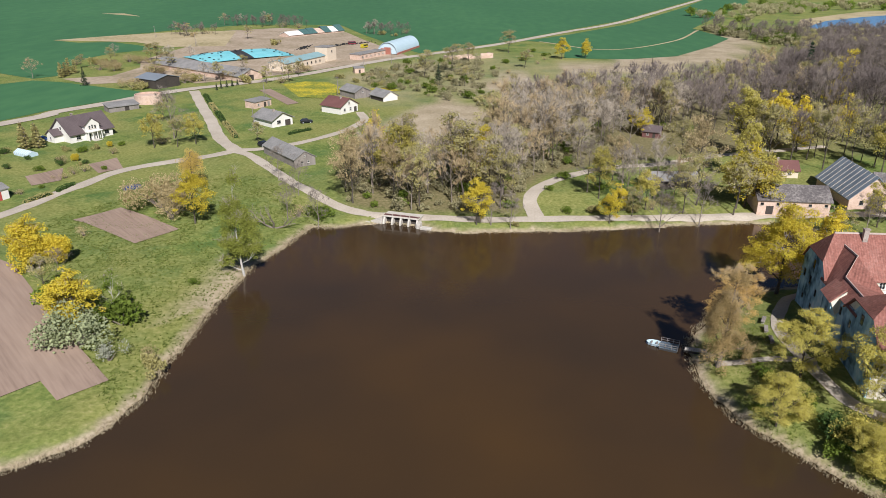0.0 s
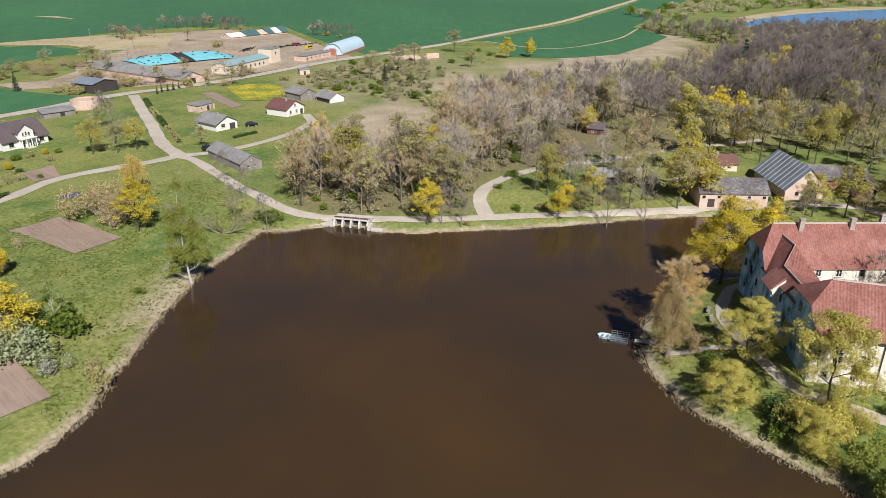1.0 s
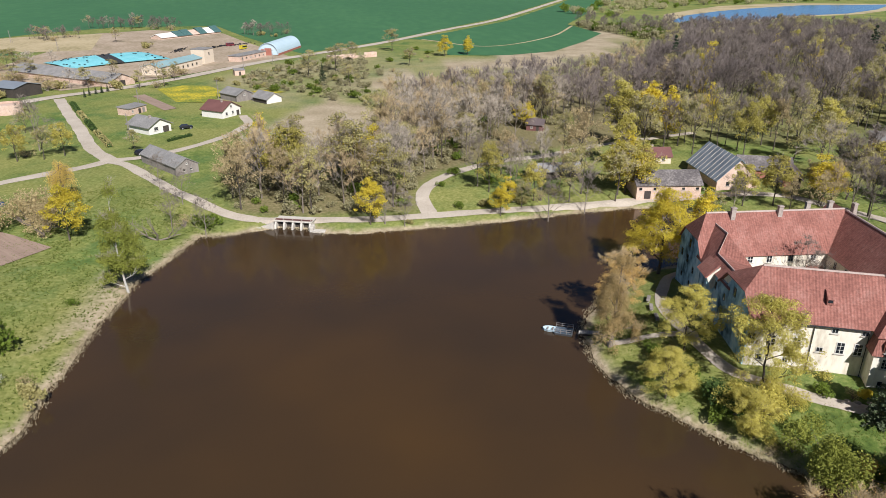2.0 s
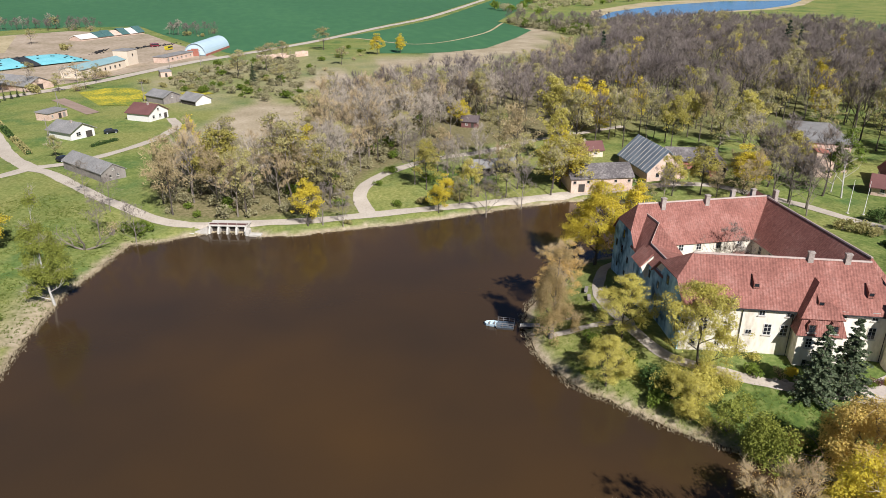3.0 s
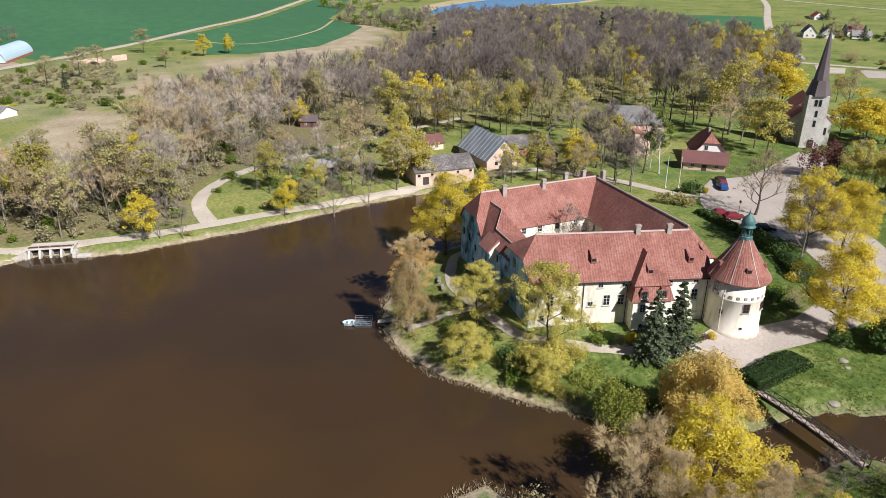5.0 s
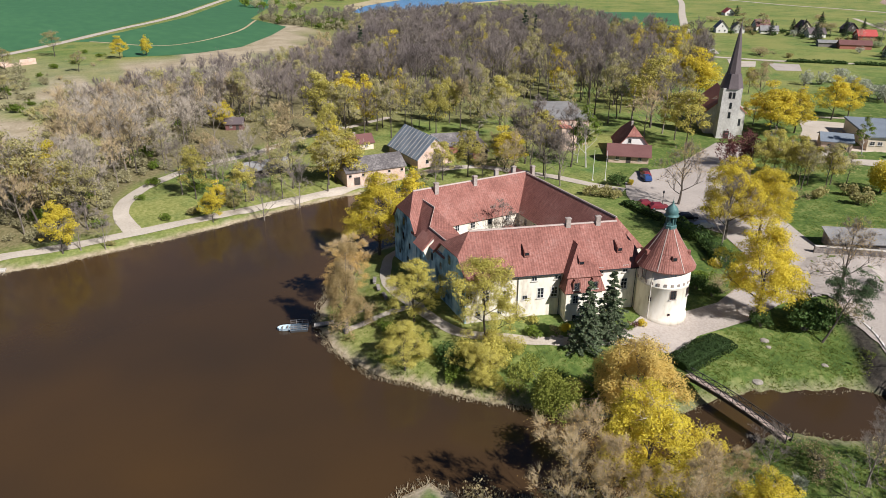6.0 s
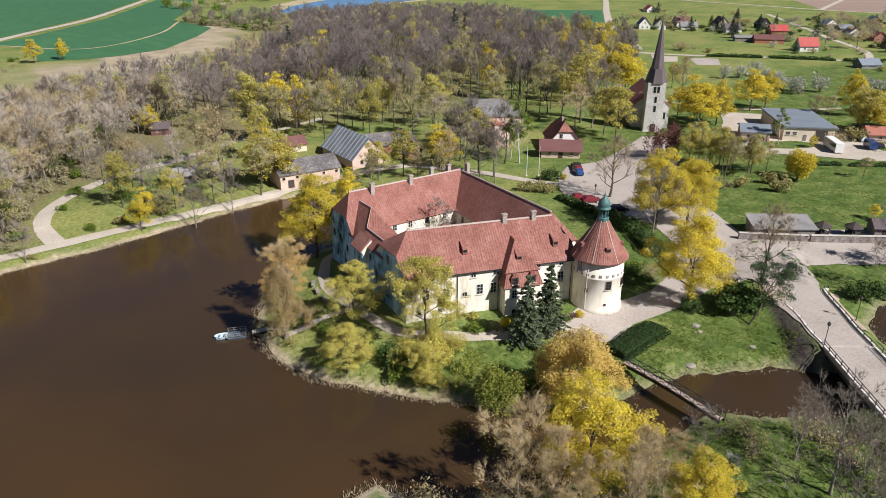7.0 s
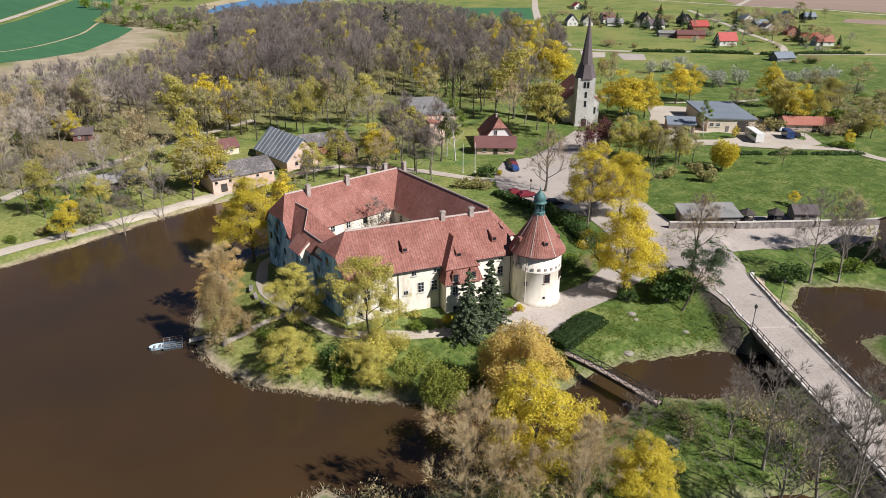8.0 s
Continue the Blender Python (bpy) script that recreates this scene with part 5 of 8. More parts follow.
house("barn", "big barn with pale battened sheet roof", (100.0, 162.6), 86, 17.5, 10.5, 2.6, 7.6, "palebrick", "blueslate", 0.5, 0, [("w", -2.4, 1.0, 0.9, 1.0), ("w", 0, 3.9, 0.8, 0.8)], [("w", 1.4, 2.2, 2.4, "darkwood")], category="barn", seams=9, win_frame="metal")
house("barn", "grey-roofed brick barn beside the road", (112.9, 164.6), -20, 13.0, 8.0, 2.6, 5.0, "brick", "oldslate", 0.5, 0, [("s", -3, 1.0, 0.8, 0.7)], [("s", 1, 1.8, 2.0, "darkwood")], category="barn", win_frame="metal")
house("barn", "small dark-roofed board barn", (114.6, 156.4), 58, 7.2, 6.4, 2.4, 5.2, "darkwood", "darkroof", 0.5, 0, [("w", 0, 2.6, 0.6, 0.7)], [("w", 0, 1.8, 2.0, "brick")], category="barn", win_frame="metal")
house("hut", "small dark red hut among trees", (67.8, 224.2), -25, 5.5, 4.2, 2.2, 3.6, "brownroof", "darkroof", 0.4, 0, [("s", -1, 0.9, 0.7, 0.7)], [("s", 1, 0.9, 1.8, "darkwood")], category="hut")
house("shed", "long weathered shed with grey roof among trees", (58.2, 172.8), 0, 13, 5.6, 1.9, 3.3, "darkwood", "slate", 0.4, 0, [], [("s", 2, 1.8, 1.7, "wood")], category="shed")
house("cottage", "small plastered cottage with brown roof", (90.5, 181.5), -8, 7.4, 5.5, 2.2, 4.0, "cream", "brownroof", 0.4, 1, [("s", 1.5, 0.9, 0.9, 1.0), ("e", 0, 0.9, 0.8, 1.0)], [("s", -1, 0.9, 1.9, "darkwood")])
house("hall", "large brick hall with flat felt roof", (150.9, 161.5), -28, 11, 25, 7.6, 8.1, "palebrick", "slate", 0.4, 0, [("s", x, 4.5, 1.3, 1.8) for x in (-4, 0, 4)] + [("w", x, 4.6, 1.3, 1.8) for x in (-8, -3, 2, 7)], [("s", 3, 1.8, 2.4, "darkwood")], category="hall", pitch="flat")
house("brick_wing", "red brick wing with slanting roof", (141.5, 148.6), 65, 6.5, 4.6, 5.6, 6.8, "palebrick", "rust", 0.2, 0, [("s", 0, 3.2, 0.8, 1.0)], category="wing", pitch="shed")
steep = thing("house", "white house with steep half-hipped red tiled roof", "house", (153.5, 134.5, zat(153.5, 134.5) - 0.05), 52)
wing("wall", "roof", steep, (-5.4, 0), 0, 4.3, 10.8, -0.4, 3.6, 8.6, ((6.2, 2.1), (6.2, 2.1)), (0, 0), M["white"], M["tile"], 0.5)
for m, w, h in ((pose(-5.41, 1.2, 4.2, 0, 0, -90), 1.0, 1.3), (pose(-5.41, -1.4, 1.2, 0, 0, -90), 1.2, 1.3), (pose(-5.41, 1.6, 1.2, 0, 0, -90), 1.2, 1.3), (pose(-2.6, -4.31, 1.2), 1.0, 1.3), (pose(2, -4.31, 1.2), 1.0, 1.3)):
    window(steep, m, w, h, 2, 2)
part("door", boxed(-0.55, 0.55, -0.07, 0.03, 0, 2.0, pose(-5.4, 0.1, 0, 0, 0, -90), 0.02), M["darkwood"], steep)
chimney(steep, -1.0, 0.2, 7.6, 9.5, 0, 0.5, 0.6)
house("annex", "low brick annex with dark red roof", (147.0, 129.0), -46, 10.6, 6.2, 2.4, 4.4, "palebrick", "brownroof", 0.7, 0, [("s", -3, 0.9, 1.0, 1.1), ("s", 3, 0.9, 1.0, 1.1)], [("s", 0, 1.2, 2.0, "darkwood")], category="annex")
house("garage", "cream garage hall with blue-grey flat roof", (227.5, 101.5), -48, 14.5, 26, 4.1, 4.6, "cream", "flatgrey", 0.5, 0, [("s", x, 1.8, 1.3, 1.1) for x in (-6, -4)], [("s", 3.6, 3.4, 3.4, "darkwood"), ("s", -1.0, 1.0, 2.0, "wood")], category="garage", pitch="flat")
house("garage", "low grey-roofed garage beside the yard", (209.1, 105.6), -55, 8, 10, 2.8, 4.2, "palebrick", "flatgrey", 0.5, 0, [("s", -2, 1.0, 1.0, 1.0)], [("s", 1.5, 2.4, 2.2, "darkwood")], category="garage")
house("barn", "long low barn with patched red roof", (239.5, 78.0), -50, 14.5, 8.0, 2.3, 3.9, "palebrick", "rust", 0.5, 0, [("s", -4, 0.9, 1.0, 0.9)], [("s", 2, 2.4, 2.0, "darkwood")], category="barn")
house("market_shed", "low market shed with grey roof", (138.0, 60.6), -40, 12, 5.2, 1.9, 2.9, "wood", "slate", 0.4, 0, [], [("s", 0, 5, 1.6, "darkwood")], category="shed", pitch="shed")
house("shed", "dark-roofed timber shed beside the lawn", (153.6, 47.0), -47, 4.6, 4.0, 2.1, 3.3, "wood", "darkroof", 0.4, 0, [], [("s", 0, 1.6, 1.8, "darkwood")], category="shed")
house("mill_house", "brown timber mill house beside the pond", (148.5, 25.5), -60, 8, 12, 5.0, 8.0, "palebrick", "brownroof", 0.5, 1, [("s", -2, 1.4, 0.9, 1.2), ("s", 1.5, 1.4, 0.9, 1.2), ("w", 0, 1.4, 0.9, 1.2)], [("s", 3, 1.2, 2.0, "darkwood")])

# ---- the village on the horizon ----
VILLAGE = [(450.9, 324, 8.0, "white", "darkroof"), (459, 316, 7.5, "white", "slate"), (577.9, 410.2, 6, "white", "redroof"), (488.4, 317.7, 7.5, "white", "brownroof"), (474.2, 301.9, 5, "white", "slate"),
           (501.7, 293.1, 7.8, "cream", "brownroof"), (478.5, 270.5, 6, "white", "darkroof"), (523.7, 272.2, 7, "darkwood", "darkroof"), (494, 245.4, 6, "rust", "redroof"), (423.5, 191.9, 7.2, "white", "redroof"),
           (575.6, 247.4, 5.5, "white", "flatgrey"), (553.4, 226.8, 4, "slate", "flatgrey"), (522.4, 208.3, 5.6, "white", "darkroof"), (506.2, 185.8, 5.8, "brick", "rust"), (482.3, 166.1, 4.6, "rust", "redroof"), (465.5, 151.8, 6, "white", "rust"),
           (385.5, 143.5, 4.2, "slate", "flatgrey"), (628.5, 236.8, 5.4, "rust", "flatgrey"), (631.2, 220.7, 5, "darkwood", "flatgrey")]
rng = random.Random(12)
for x, y, hgt, wl, rf in VILLAGE:
    house("village_house", f"{'white' if wl in ('white', 'cream') else 'dark'} village house with {dict(redroof='bright red', rust='faded red', darkroof='dark', brownroof='brown').get(rf, 'grey')} roof", (x, y), rng.choice((-40, 50)) + rng.uniform(-8, 8), rng.uniform(9, 12), rng.uniform(7.5, 9), hgt * 0.45, hgt, wl, rf, 0.5, 1,
          [("s", -2.4, 1.0, 1.2, 1.2), ("s", 2.4, 1.0, 1.2, 1.2), ("w", -1.8, 1.0, 1.2, 1.2), ("w", 1.8, 1.0, 1.2, 1.2), ("w", 0, hgt * 0.52, 1.0, 1.0)], group="village houses")
house("row_house", "long low village barn with grey roof", (440, 237), -50, 16, 7, 2.4, 3.6, "wood", "slate", 0.4, 0, [], group="village houses")
house("row_house", "long village barn with brown-red roof", (441, 224), -50, 17, 8, 2.6, 4.8, "rust", "brownroof", 0.4, 0, [], group="village houses")
house("row_house", "long white row house far behind the park", (381, 352), -42, 44, 9, 2.6, 4.0, "white", "slate", 0.4, 2, [("s", x, 1, 1.2, 1.2) for x in range(-18, 20, 4)], group="village houses")


# ---- trees ----
def limb(rng, base, way, length, r0, depth, segs, out, tips, spread=0.7, lift=0.25, kids=(3, 4), thin=False):
    """Grow a bent, tapered limb and its branches; collects (points, radii) and the places of the twigs."""
    pts, p, d = [base.copy()], base.copy(), way.normalized()
    n = 3 if depth else 2
    for i in range(n):
        d = (d + Vector((rng.gauss(0, 0.16), rng.gauss(0, 0.16), rng.gauss(0, 0.08) + lift * 0.3))).normalized()
        p = p + d * length / n
        pts.append(p.copy())
    out.append((pts, [r0 * (1 - 0.7 * i / n) for i in range(n + 1)], segs))
    if depth == 0:
        if thin:
            out[-1] = (out[-1][0], out[-1][1], 1)
        tips.append((pts[1], pts[-1], d))
        return
    for k in range(rng.randint(*kids)):
        t = rng.uniform(0.35, 1.0)
        i = min(n - 1, int(t * n))
        q = pts[i].lerp(pts[i + 1], t * n - i)
        ang = rng.uniform(0, 2 * math.pi)
        side = d.orthogonal().normalized()
        side.rotate(Matrix.Rotation(ang, 3, d))
        limb(rng, q, d + side * spread * rng.uniform(0.7, 1.3) + Vector((0, 0, lift)), length * rng.uniform(0.5, 0.72), r0 * 0.5, depth - 1, max(3, segs - 1), out, tips, spread, lift, kids, thin)


def tubes(lims):
    vs, fs = [], []
    for pts, rad, n in lims:
        base = len(vs)
        if n == 1:
            a = (pts[-1] - pts[0]).orthogonal().normalized() * rad[0]
            vs += [pts[0] - a, pts[0] + a, pts[-1]]
            fs.append((base, base + 1, base + 2))
            continue
        for i, (p, r) in enumerate(zip(pts, rad)):
            d = (pts[min(i + 1, len(pts) - 1)] - pts[max(i - 1, 0)]).normalized()
            a = d.orthogonal().normalized()
            b = d.cross(a)
            for k in range(n):
                t = 2 * math.pi * k / n
                vs.append(p + (a * math.cos(t) + b * math.sin(t)) * r)
        for i in range(len(pts) - 1):
            for k in range(n):
                fs.append((base + i * n + k, base + i * n + (k + 1) % n, base + (i + 1) * n + (k + 1) % n, base + (i + 1) * n + k))
    return vs, fs


def sliver(vs, fs, p, q, w, rng):
    a = (q - p).orthogonal().normalized() * w
    a.rotate(Matrix.Rotation(rng.uniform(0, 6.28), 3, (q - p).normalized()))
    b = len(vs)
    vs += [p - a, p + a, q]
    fs.append((b, b + 1, b + 2))


def blade(vs, fs, c, size, rng, flat=0.5, lean=None):
    """A small bent leaf or flower cluster of two triangles; lean: the way it tends to face."""
    n = Vector((rng.gauss(0, 1), rng.gauss(0, 1), rng.gauss(0, 1) + flat))
    n = (n if lean is None else n * 0.6 + lean).normalized()
    a = n.orthogonal().normalized() * size * rng.uniform(0.6, 1.2)
    a.rotate(Matrix.Rotation(rng.uniform(0, 6.28), 3, n))
    b = n.cross(a) * rng.uniform(0.5, 0.9)
    k = len(vs)
    vs += [c - a, c - b + n * size * 0.25, c + a, c + b + n * size * 0.2]
    fs += [(k, k + 1, k + 2), (k, k + 2, k + 3)]


def proto(name, label, seed, height, trunk_r, leaf, leaf_n, leaf_size, twig_n, crown_from=0.35, spread=0.75, lift=0.25, depth=3, kids=(3, 4), droop=0.0, bark="bark", twig="twig", width=1.0, twig_len=1.1, twig_w=0.03, scatter=0.7, clumped=True, thin=True, oval=0.0, per=45):
    """One deciduous tree: trunk and limbs, twigs, and small leaf clusters round the tips."""
    rng = random.Random(seed)
    t = thing(name, label, "tree")
    lims, tips = [], []
    top = height * 0.75
    p, pts = Vector((0, 0, -0.3)), []
    for i in range(6):
        pts.append(p.copy())
        p = p + Vector((rng.gauss(0, 0.12), rng.gauss(0, 0.12), (top + 0.3) / 5))
    lims.append((pts, [trunk_r * (1.25 if i == 0 else 1 - 0.15 * i) for i in range(6)], 7))
    n_main = 9
    for k in range(n_main):
        f = crown_from + (1 - crown_from) * (k + 0.5) / n_main
        i = min(4, int(f * 5))
        q = pts[i].lerp(pts[i + 1], f * 5 - i)
        ang = k * 2.4 + rng.uniform(-0.4, 0.4)
        reach = height * width * (0.36 - 0.2 * (f - crown_from)) * rng.uniform(0.8, 1.15)
        way = Vector((math.cos(ang), math.sin(ang), 0.35 + 1.1 * f))
        limb(rng, q, way, reach, trunk_r * 0.45 * (1.1 - 0.5 * f), depth - 1, 5, lims, tips, spread, lift, kids, thin)
    limb(rng, pts[-1], Vector((0, 0, 1)), height * 0.2, trunk_r * 0.3, depth - 1, 4, lims, tips, spread, lift, kids, thin)
    vs, fs = tubes(lims)
    raw("trunk", vs, fs, M[bark], t).data.shade_smooth()
    vs, fs, idx = [], [], []
    for i in range(twig_n):
        a, b, d = rng.choice(tips)
        s = a.lerp(b, rng.uniform(0, 1))
        w = (d + Vector((rng.gauss(0, 0.6), rng.gauss(0, 0.6), rng.gauss(0.15 - droop, 0.5)))).normalized()
        sliver(vs, fs, s, s + w * twig_len * rng.uniform(0.5, 1.3), twig_w, rng)
    idx += [0] * len(fs)
    clumps = []
    lumps = [Vector((rng.gauss(0, 1), rng.gauss(0, 1), rng.gauss(0, 0.8))).normalized() for _ in range(9)]
    low = height * crown_from * 0.75
    for i in range(max(8, leaf_n // per) if clumped and leaf_n else 0):
        a, b, d = rng.choice(tips)
        c = a.lerp(b, rng.uniform(0.4, 1.15))
        if rng.random() < oval:
            d = Vector((rng.gauss(0, 1), rng.gauss(0, 1), rng.gauss(0, 1))).normalized()
            far = (0.62 + 0.46 * max(0.0, max(d.dot(l) for l in lumps)) ** 5) * rng.uniform(0.45, 1.05) ** 0.4
            side = 0.36 * height * width * far * (1.0 - 0.25 * d.z)
            c = Vector((d.x * side, d.y * side, (height + low) / 2 + d.z * far * (height - low) / 2))
        clumps.append((c, scatter * 1.5 * rng.uniform(0.5, 1.15)))
    for c, r in rng.choices(clumps, [r * r for c, r in clumps], k=leaf_n) if clumps else ():
        o = Vector((rng.gauss(0, 1), rng.gauss(0, 1), rng.gauss(0.25, 1))).normalized()
        if o.z < 0 and rng.random() < 0.5:
            o.z *= -0.6
        p = o * r * (rng.uniform(0.7, 1.0) if rng.random() < 0.85 else rng.uniform(1.0, 1.5))
        blade(vs, fs, c + Vector((p.x, p.y, p.z * 0.7 - droop * rng.uniform(0, 2.5))), leaf_size, rng, 0.5, o + Vector((0, 0, 0.35)))
    for i in range(0 if clumps else leaf_n):
        a, b, d = rng.choice(tips)
        c = a.lerp(b, rng.uniform(0, 1.3)) + Vector((rng.gauss(0, scatter), rng.gauss(0, scatter), rng.gauss(0, scatter * 0.8) - droop * rng.uniform(0, 2.5)))
        blade(vs, fs, c, leaf_size, rng)
    idx += [1] * (len(fs) - len(idx))
    raw("crown", vs, fs, [M[twig], M[leaf] if leaf else M[twig]], t, idx)
    return t


def weeping(name, label, seed, height, radius, leaf, strands):
    """A weeping tree: arched limbs from which long thin strands hang."""
    rng = random.Random(seed)
    t = thing(name, label, "tree")
    lims, vs, fs = [], [], []
    pts = [Vector((0, 0, -0.3)), Vector((0.15, 0.1, height * 0.25)), Vector((0, 0.2, height * 0.5)), Vector((0.1, 0, height * 0.72)), Vector((0, 0, height * 0.9))]
    lims.append((pts, [0.5, 0.38, 0.28, 0.17, 0.08], 7))
    for k in range(26):
        ang, f = k * 2.4, rng.uniform(0.3, 0.95)
        base = pts[1].lerp(pts[4], f)
        reach = radius * (1.15 - 0.75 * f) * rng.uniform(0.6, 1.1)
        d = Vector((math.cos(ang), math.sin(ang), 0))
        arc = [base, base + d * reach * 0.5 + Vector((0, 0, height * 0.09)), base + d * reach + Vector((0, 0, height * 0.07))]
        lims.append((arc, [0.12, 0.07, 0.03], 4))
        for s in range(strands // 26):
            a = arc[1].lerp(arc[2], rng.uniform(-0.6, 1.05)) + Vector((rng.gauss(0, 0.45), rng.gauss(0, 0.45), rng.gauss(0.2, 0.3)))
            low = max(0.6, a.z - rng.uniform(0.15, 0.6) * height * (1.1 - 0.5 * f))
            n = 5
            drift = Vector((rng.gauss(0, 0.25), rng.gauss(0, 0.25), 0)) + d * 0.3
            prev = a
            for i in range(1, n + 1):
                q = a.lerp(Vector((a.x, a.y, low)), i / n) + drift * (i / n)
                sliver(vs, fs, prev, q, 0.032, rng)
                for _ in range(2):
                    blade(vs, fs, prev.lerp(q, rng.random()) + Vector((rng.gauss(0, 0.12), rng.gauss(0, 0.12), 0)), 0.115, rng, 0.0)
                prev = q
    v, f = tubes(lims)
    raw("trunk", v, f, M["bark"], t)
    raw("crown", vs, fs, M[leaf], t)
    return t


def conifer(name, label, seed, height, radius, needles, leaf="dark"):
    """A spruce: whorls of drooping boughs of uneven length with tufts of needles along them."""
    rng = random.Random(seed)
    t = thing(name, label, "tree")
    vs, fs = [], []
    lims = [([Vector((0, 0, -0.3)), Vector((0, 0, height * 0.5)), Vector((0, 0, height))], [0.22, 0.13, 0.02], 6)]
    boughs = []
    n = max(8, int(height * 1.5))
    for w in range(n):
        h = (w + 0.4) / n
        for k in range(8 if h < 0.7 else 5):
            r = (radius * (1 - h) ** 0.9 + 0.15) * rng.uniform(0.62, 1.15)
            a = 2 * math.pi * (k + rng.uniform(-0.3, 0.3)) / 8 + w * 1.1 if h < 0.7 else rng.uniform(0, 6.28)
            p = Vector((0, 0, 0.5 + h * (height - 0.7) + rng.uniform(-0.2, 0.2)))
            q = p + Vector((math.cos(a) * r, math.sin(a) * r, -0.32 * r + 0.1))
            boughs.append((p, q, r))
            lims.append(([p, q], [0.04, 0.01], 1))
    v, f = tubes(lims)
    raw("trunk", v, f, M["bark"], t)
    for i in range(needles):
        p, q, r = rng.choice(boughs)
        if rng.random() > 0.35 + 0.65 * r / radius:
            continue
        k = rng.random() ** 0.6
        c = p.lerp(q, k) + Vector((rng.gauss(0, 0.07), rng.gauss(0, 0.07), rng.gauss(-0.05, 0.05))) + (q - p).cross(Vector((0, 0, 1))).normalized() * rng.gauss(0, 0.16) * (1.2 - k) * r
        blade(vs, fs, c, 0.2, rng, 0.9)
    raw("crown", vs, fs, M[leaf], t)
    return t


def shrub(name, label, seed, radius, height, leaf, n, size=0.16, category="bush", stems=9):
    """A shrub: a few stems from the ground, and leaf clusters in an uneven shell."""
    rng = random.Random(seed)
    t = thing(name, label, category)
    lims, vs, fs = [], [], []
    bumps = [(Vector((rng.gauss(0, 0.45) * radius, rng.gauss(0, 0.45) * radius, rng.uniform(0.4, 0.75) * height)), rng.uniform(0.35, 0.6)) for _ in range(9)]
    for k in range(stems):
        c, s = rng.choice(bumps)
        lims.append(([Vector((rng.gauss(0, 0.15), rng.gauss(0, 0.15), -0.2)), c * 0.5 + Vector((0, 0, 0.1 * height)), c], [0.06, 0.04, 0.015], 4))
    v, f = tubes(lims)
    raw("stem", v, f, M["bark"], t)
    for i in range(n):
        c, s = rng.choice(bumps)
        o = Vector((rng.gauss(0, 1), rng.gauss(0, 1), rng.gauss(0, 1))).normalized() * rng.uniform(0.55, 1.05)
        p = c + Vector((o.x * radius * s, o.y * radius * s, o.z * height * s * 0.8))
        if p.z > 0.02:
            blade(vs, fs, p, size, rng)
    raw("crown", vs, fs, M[leaf], t)
    return t


PARK = pose(0, 0, -60)
P = {}
P["bare"] = [proto("bare_tree", "bare grey-brown deciduous tree in the wood", 10 + i, 14, 0.2, None, 0, 0, 2800, 0.3, 0.85, 0.2, 3, (3, 4), twig_len=1.15, twig_w=0.022, width=1.05, twig=("tantwig", "twig", "twig")[i]) for i in range(3)]
P["baregrey"] = [proto("bare_tree", "bare mauve-grey tree with dark trunk in the park", 210 + i, 14, 0.23, None, 0, 0, 2800, 0.32, 0.7, 0.3, 3, (3, 4), twig_len=1.15, twig_w=0.023, width=1.1, bark="darkbark", twig=("fartwigs", "mauvetwig", "fartwigs")[i]) for i in range(3)]
P["olive"] = [proto("budding_tree", "tree with olive young leaves opening", 20 + i, 13, 0.2, "olive", 2100, 0.19, 800, 0.38, 0.75, 0.28, 3, (2, 4), twig_len=1.2, twig_w=0.026, width=1.0, scatter=0.75, oval=0.3, per=32, bark="darkbark") for i in range(3)]
P["ochre"] = [proto("budding_tree", "tree with ochre-brown budding crown", 30 + i, 13, 0.2, "ochre", 2000, 0.18, 900, 0.3, 0.75, 0.28, 3, (2, 4), twig_len=1.2, twig_w=0.026, width=1.05, oval=0.35, per=30, bark="darkbark", twig="tantwig") for i in range(2)]
P["yellow"] = [proto("maple", "maple with bright yellow spring flowers", 40 + i, 13, 0.22, "yellow", 5600, 0.215, 150, 0.24, 0.8, 0.22, 3, (3, 4), width=1.0, scatter=0.85, oval=0.65, per=62, bark="darkbark") for i in range(3)]
P["lime"] = [proto("budding_tree", "tree with pale yellow-green spring crown", 140 + i, 13, 0.2, "sprig", 4600, 0.2, 300, 0.3, 0.75, 0.25, 3, (3, 4), width=1.0, scatter=0.8, oval=0.6, per=58, bark="darkbark") for i in range(2)]
P["green"] = [proto("young_green_tree", "slender tree with fresh green leaves", 50 + i, 12, 0.15, "green", 3200, 0.14, 300, 0.2, 0.6, 0.4, 3, (2, 3), width=0.75, bark="birchbark", scatter=0.5, per=40) for i in range(2)]
P["birch"] = [proto("birch", "tall birch with hanging olive-green twigs", 55, 14, 0.17, "fresh", 22000, 0.105, 1200, 0.06, 0.5, 0.3, 3, (3, 3), width=0.5, bark="birchbark", droop=0.4, scatter=0.42, oval=0.6, per=110, twig_w=0.014)]
P["sprig"] = [proto("young_tree", "open-crowned tree with pale yellow-green young leaves", 45 + i, 12, 0.19, "spring", 24000, 0.1, 900, 0.12, 0.85, 0.15, 3, (3, 4), width=1.25, scatter=0.58, oval=0.35, per=95, bark="darkbark", twig="darktwig", twig_w=0.018) for i in range(2)]
P["round"] = [proto("round_crowned_tree", "round-crowned tree with brown budding twigs", 48, 12, 0.24, "rusty", 14000, 0.09, 6500, 0.2, 0.7, 0.3, 4, (3, 3), width=0.95, scatter=0.4, oval=0.55, per=45, bark="darkbark", twig="tantwig", twig_len=0.8, twig_w=0.013)]
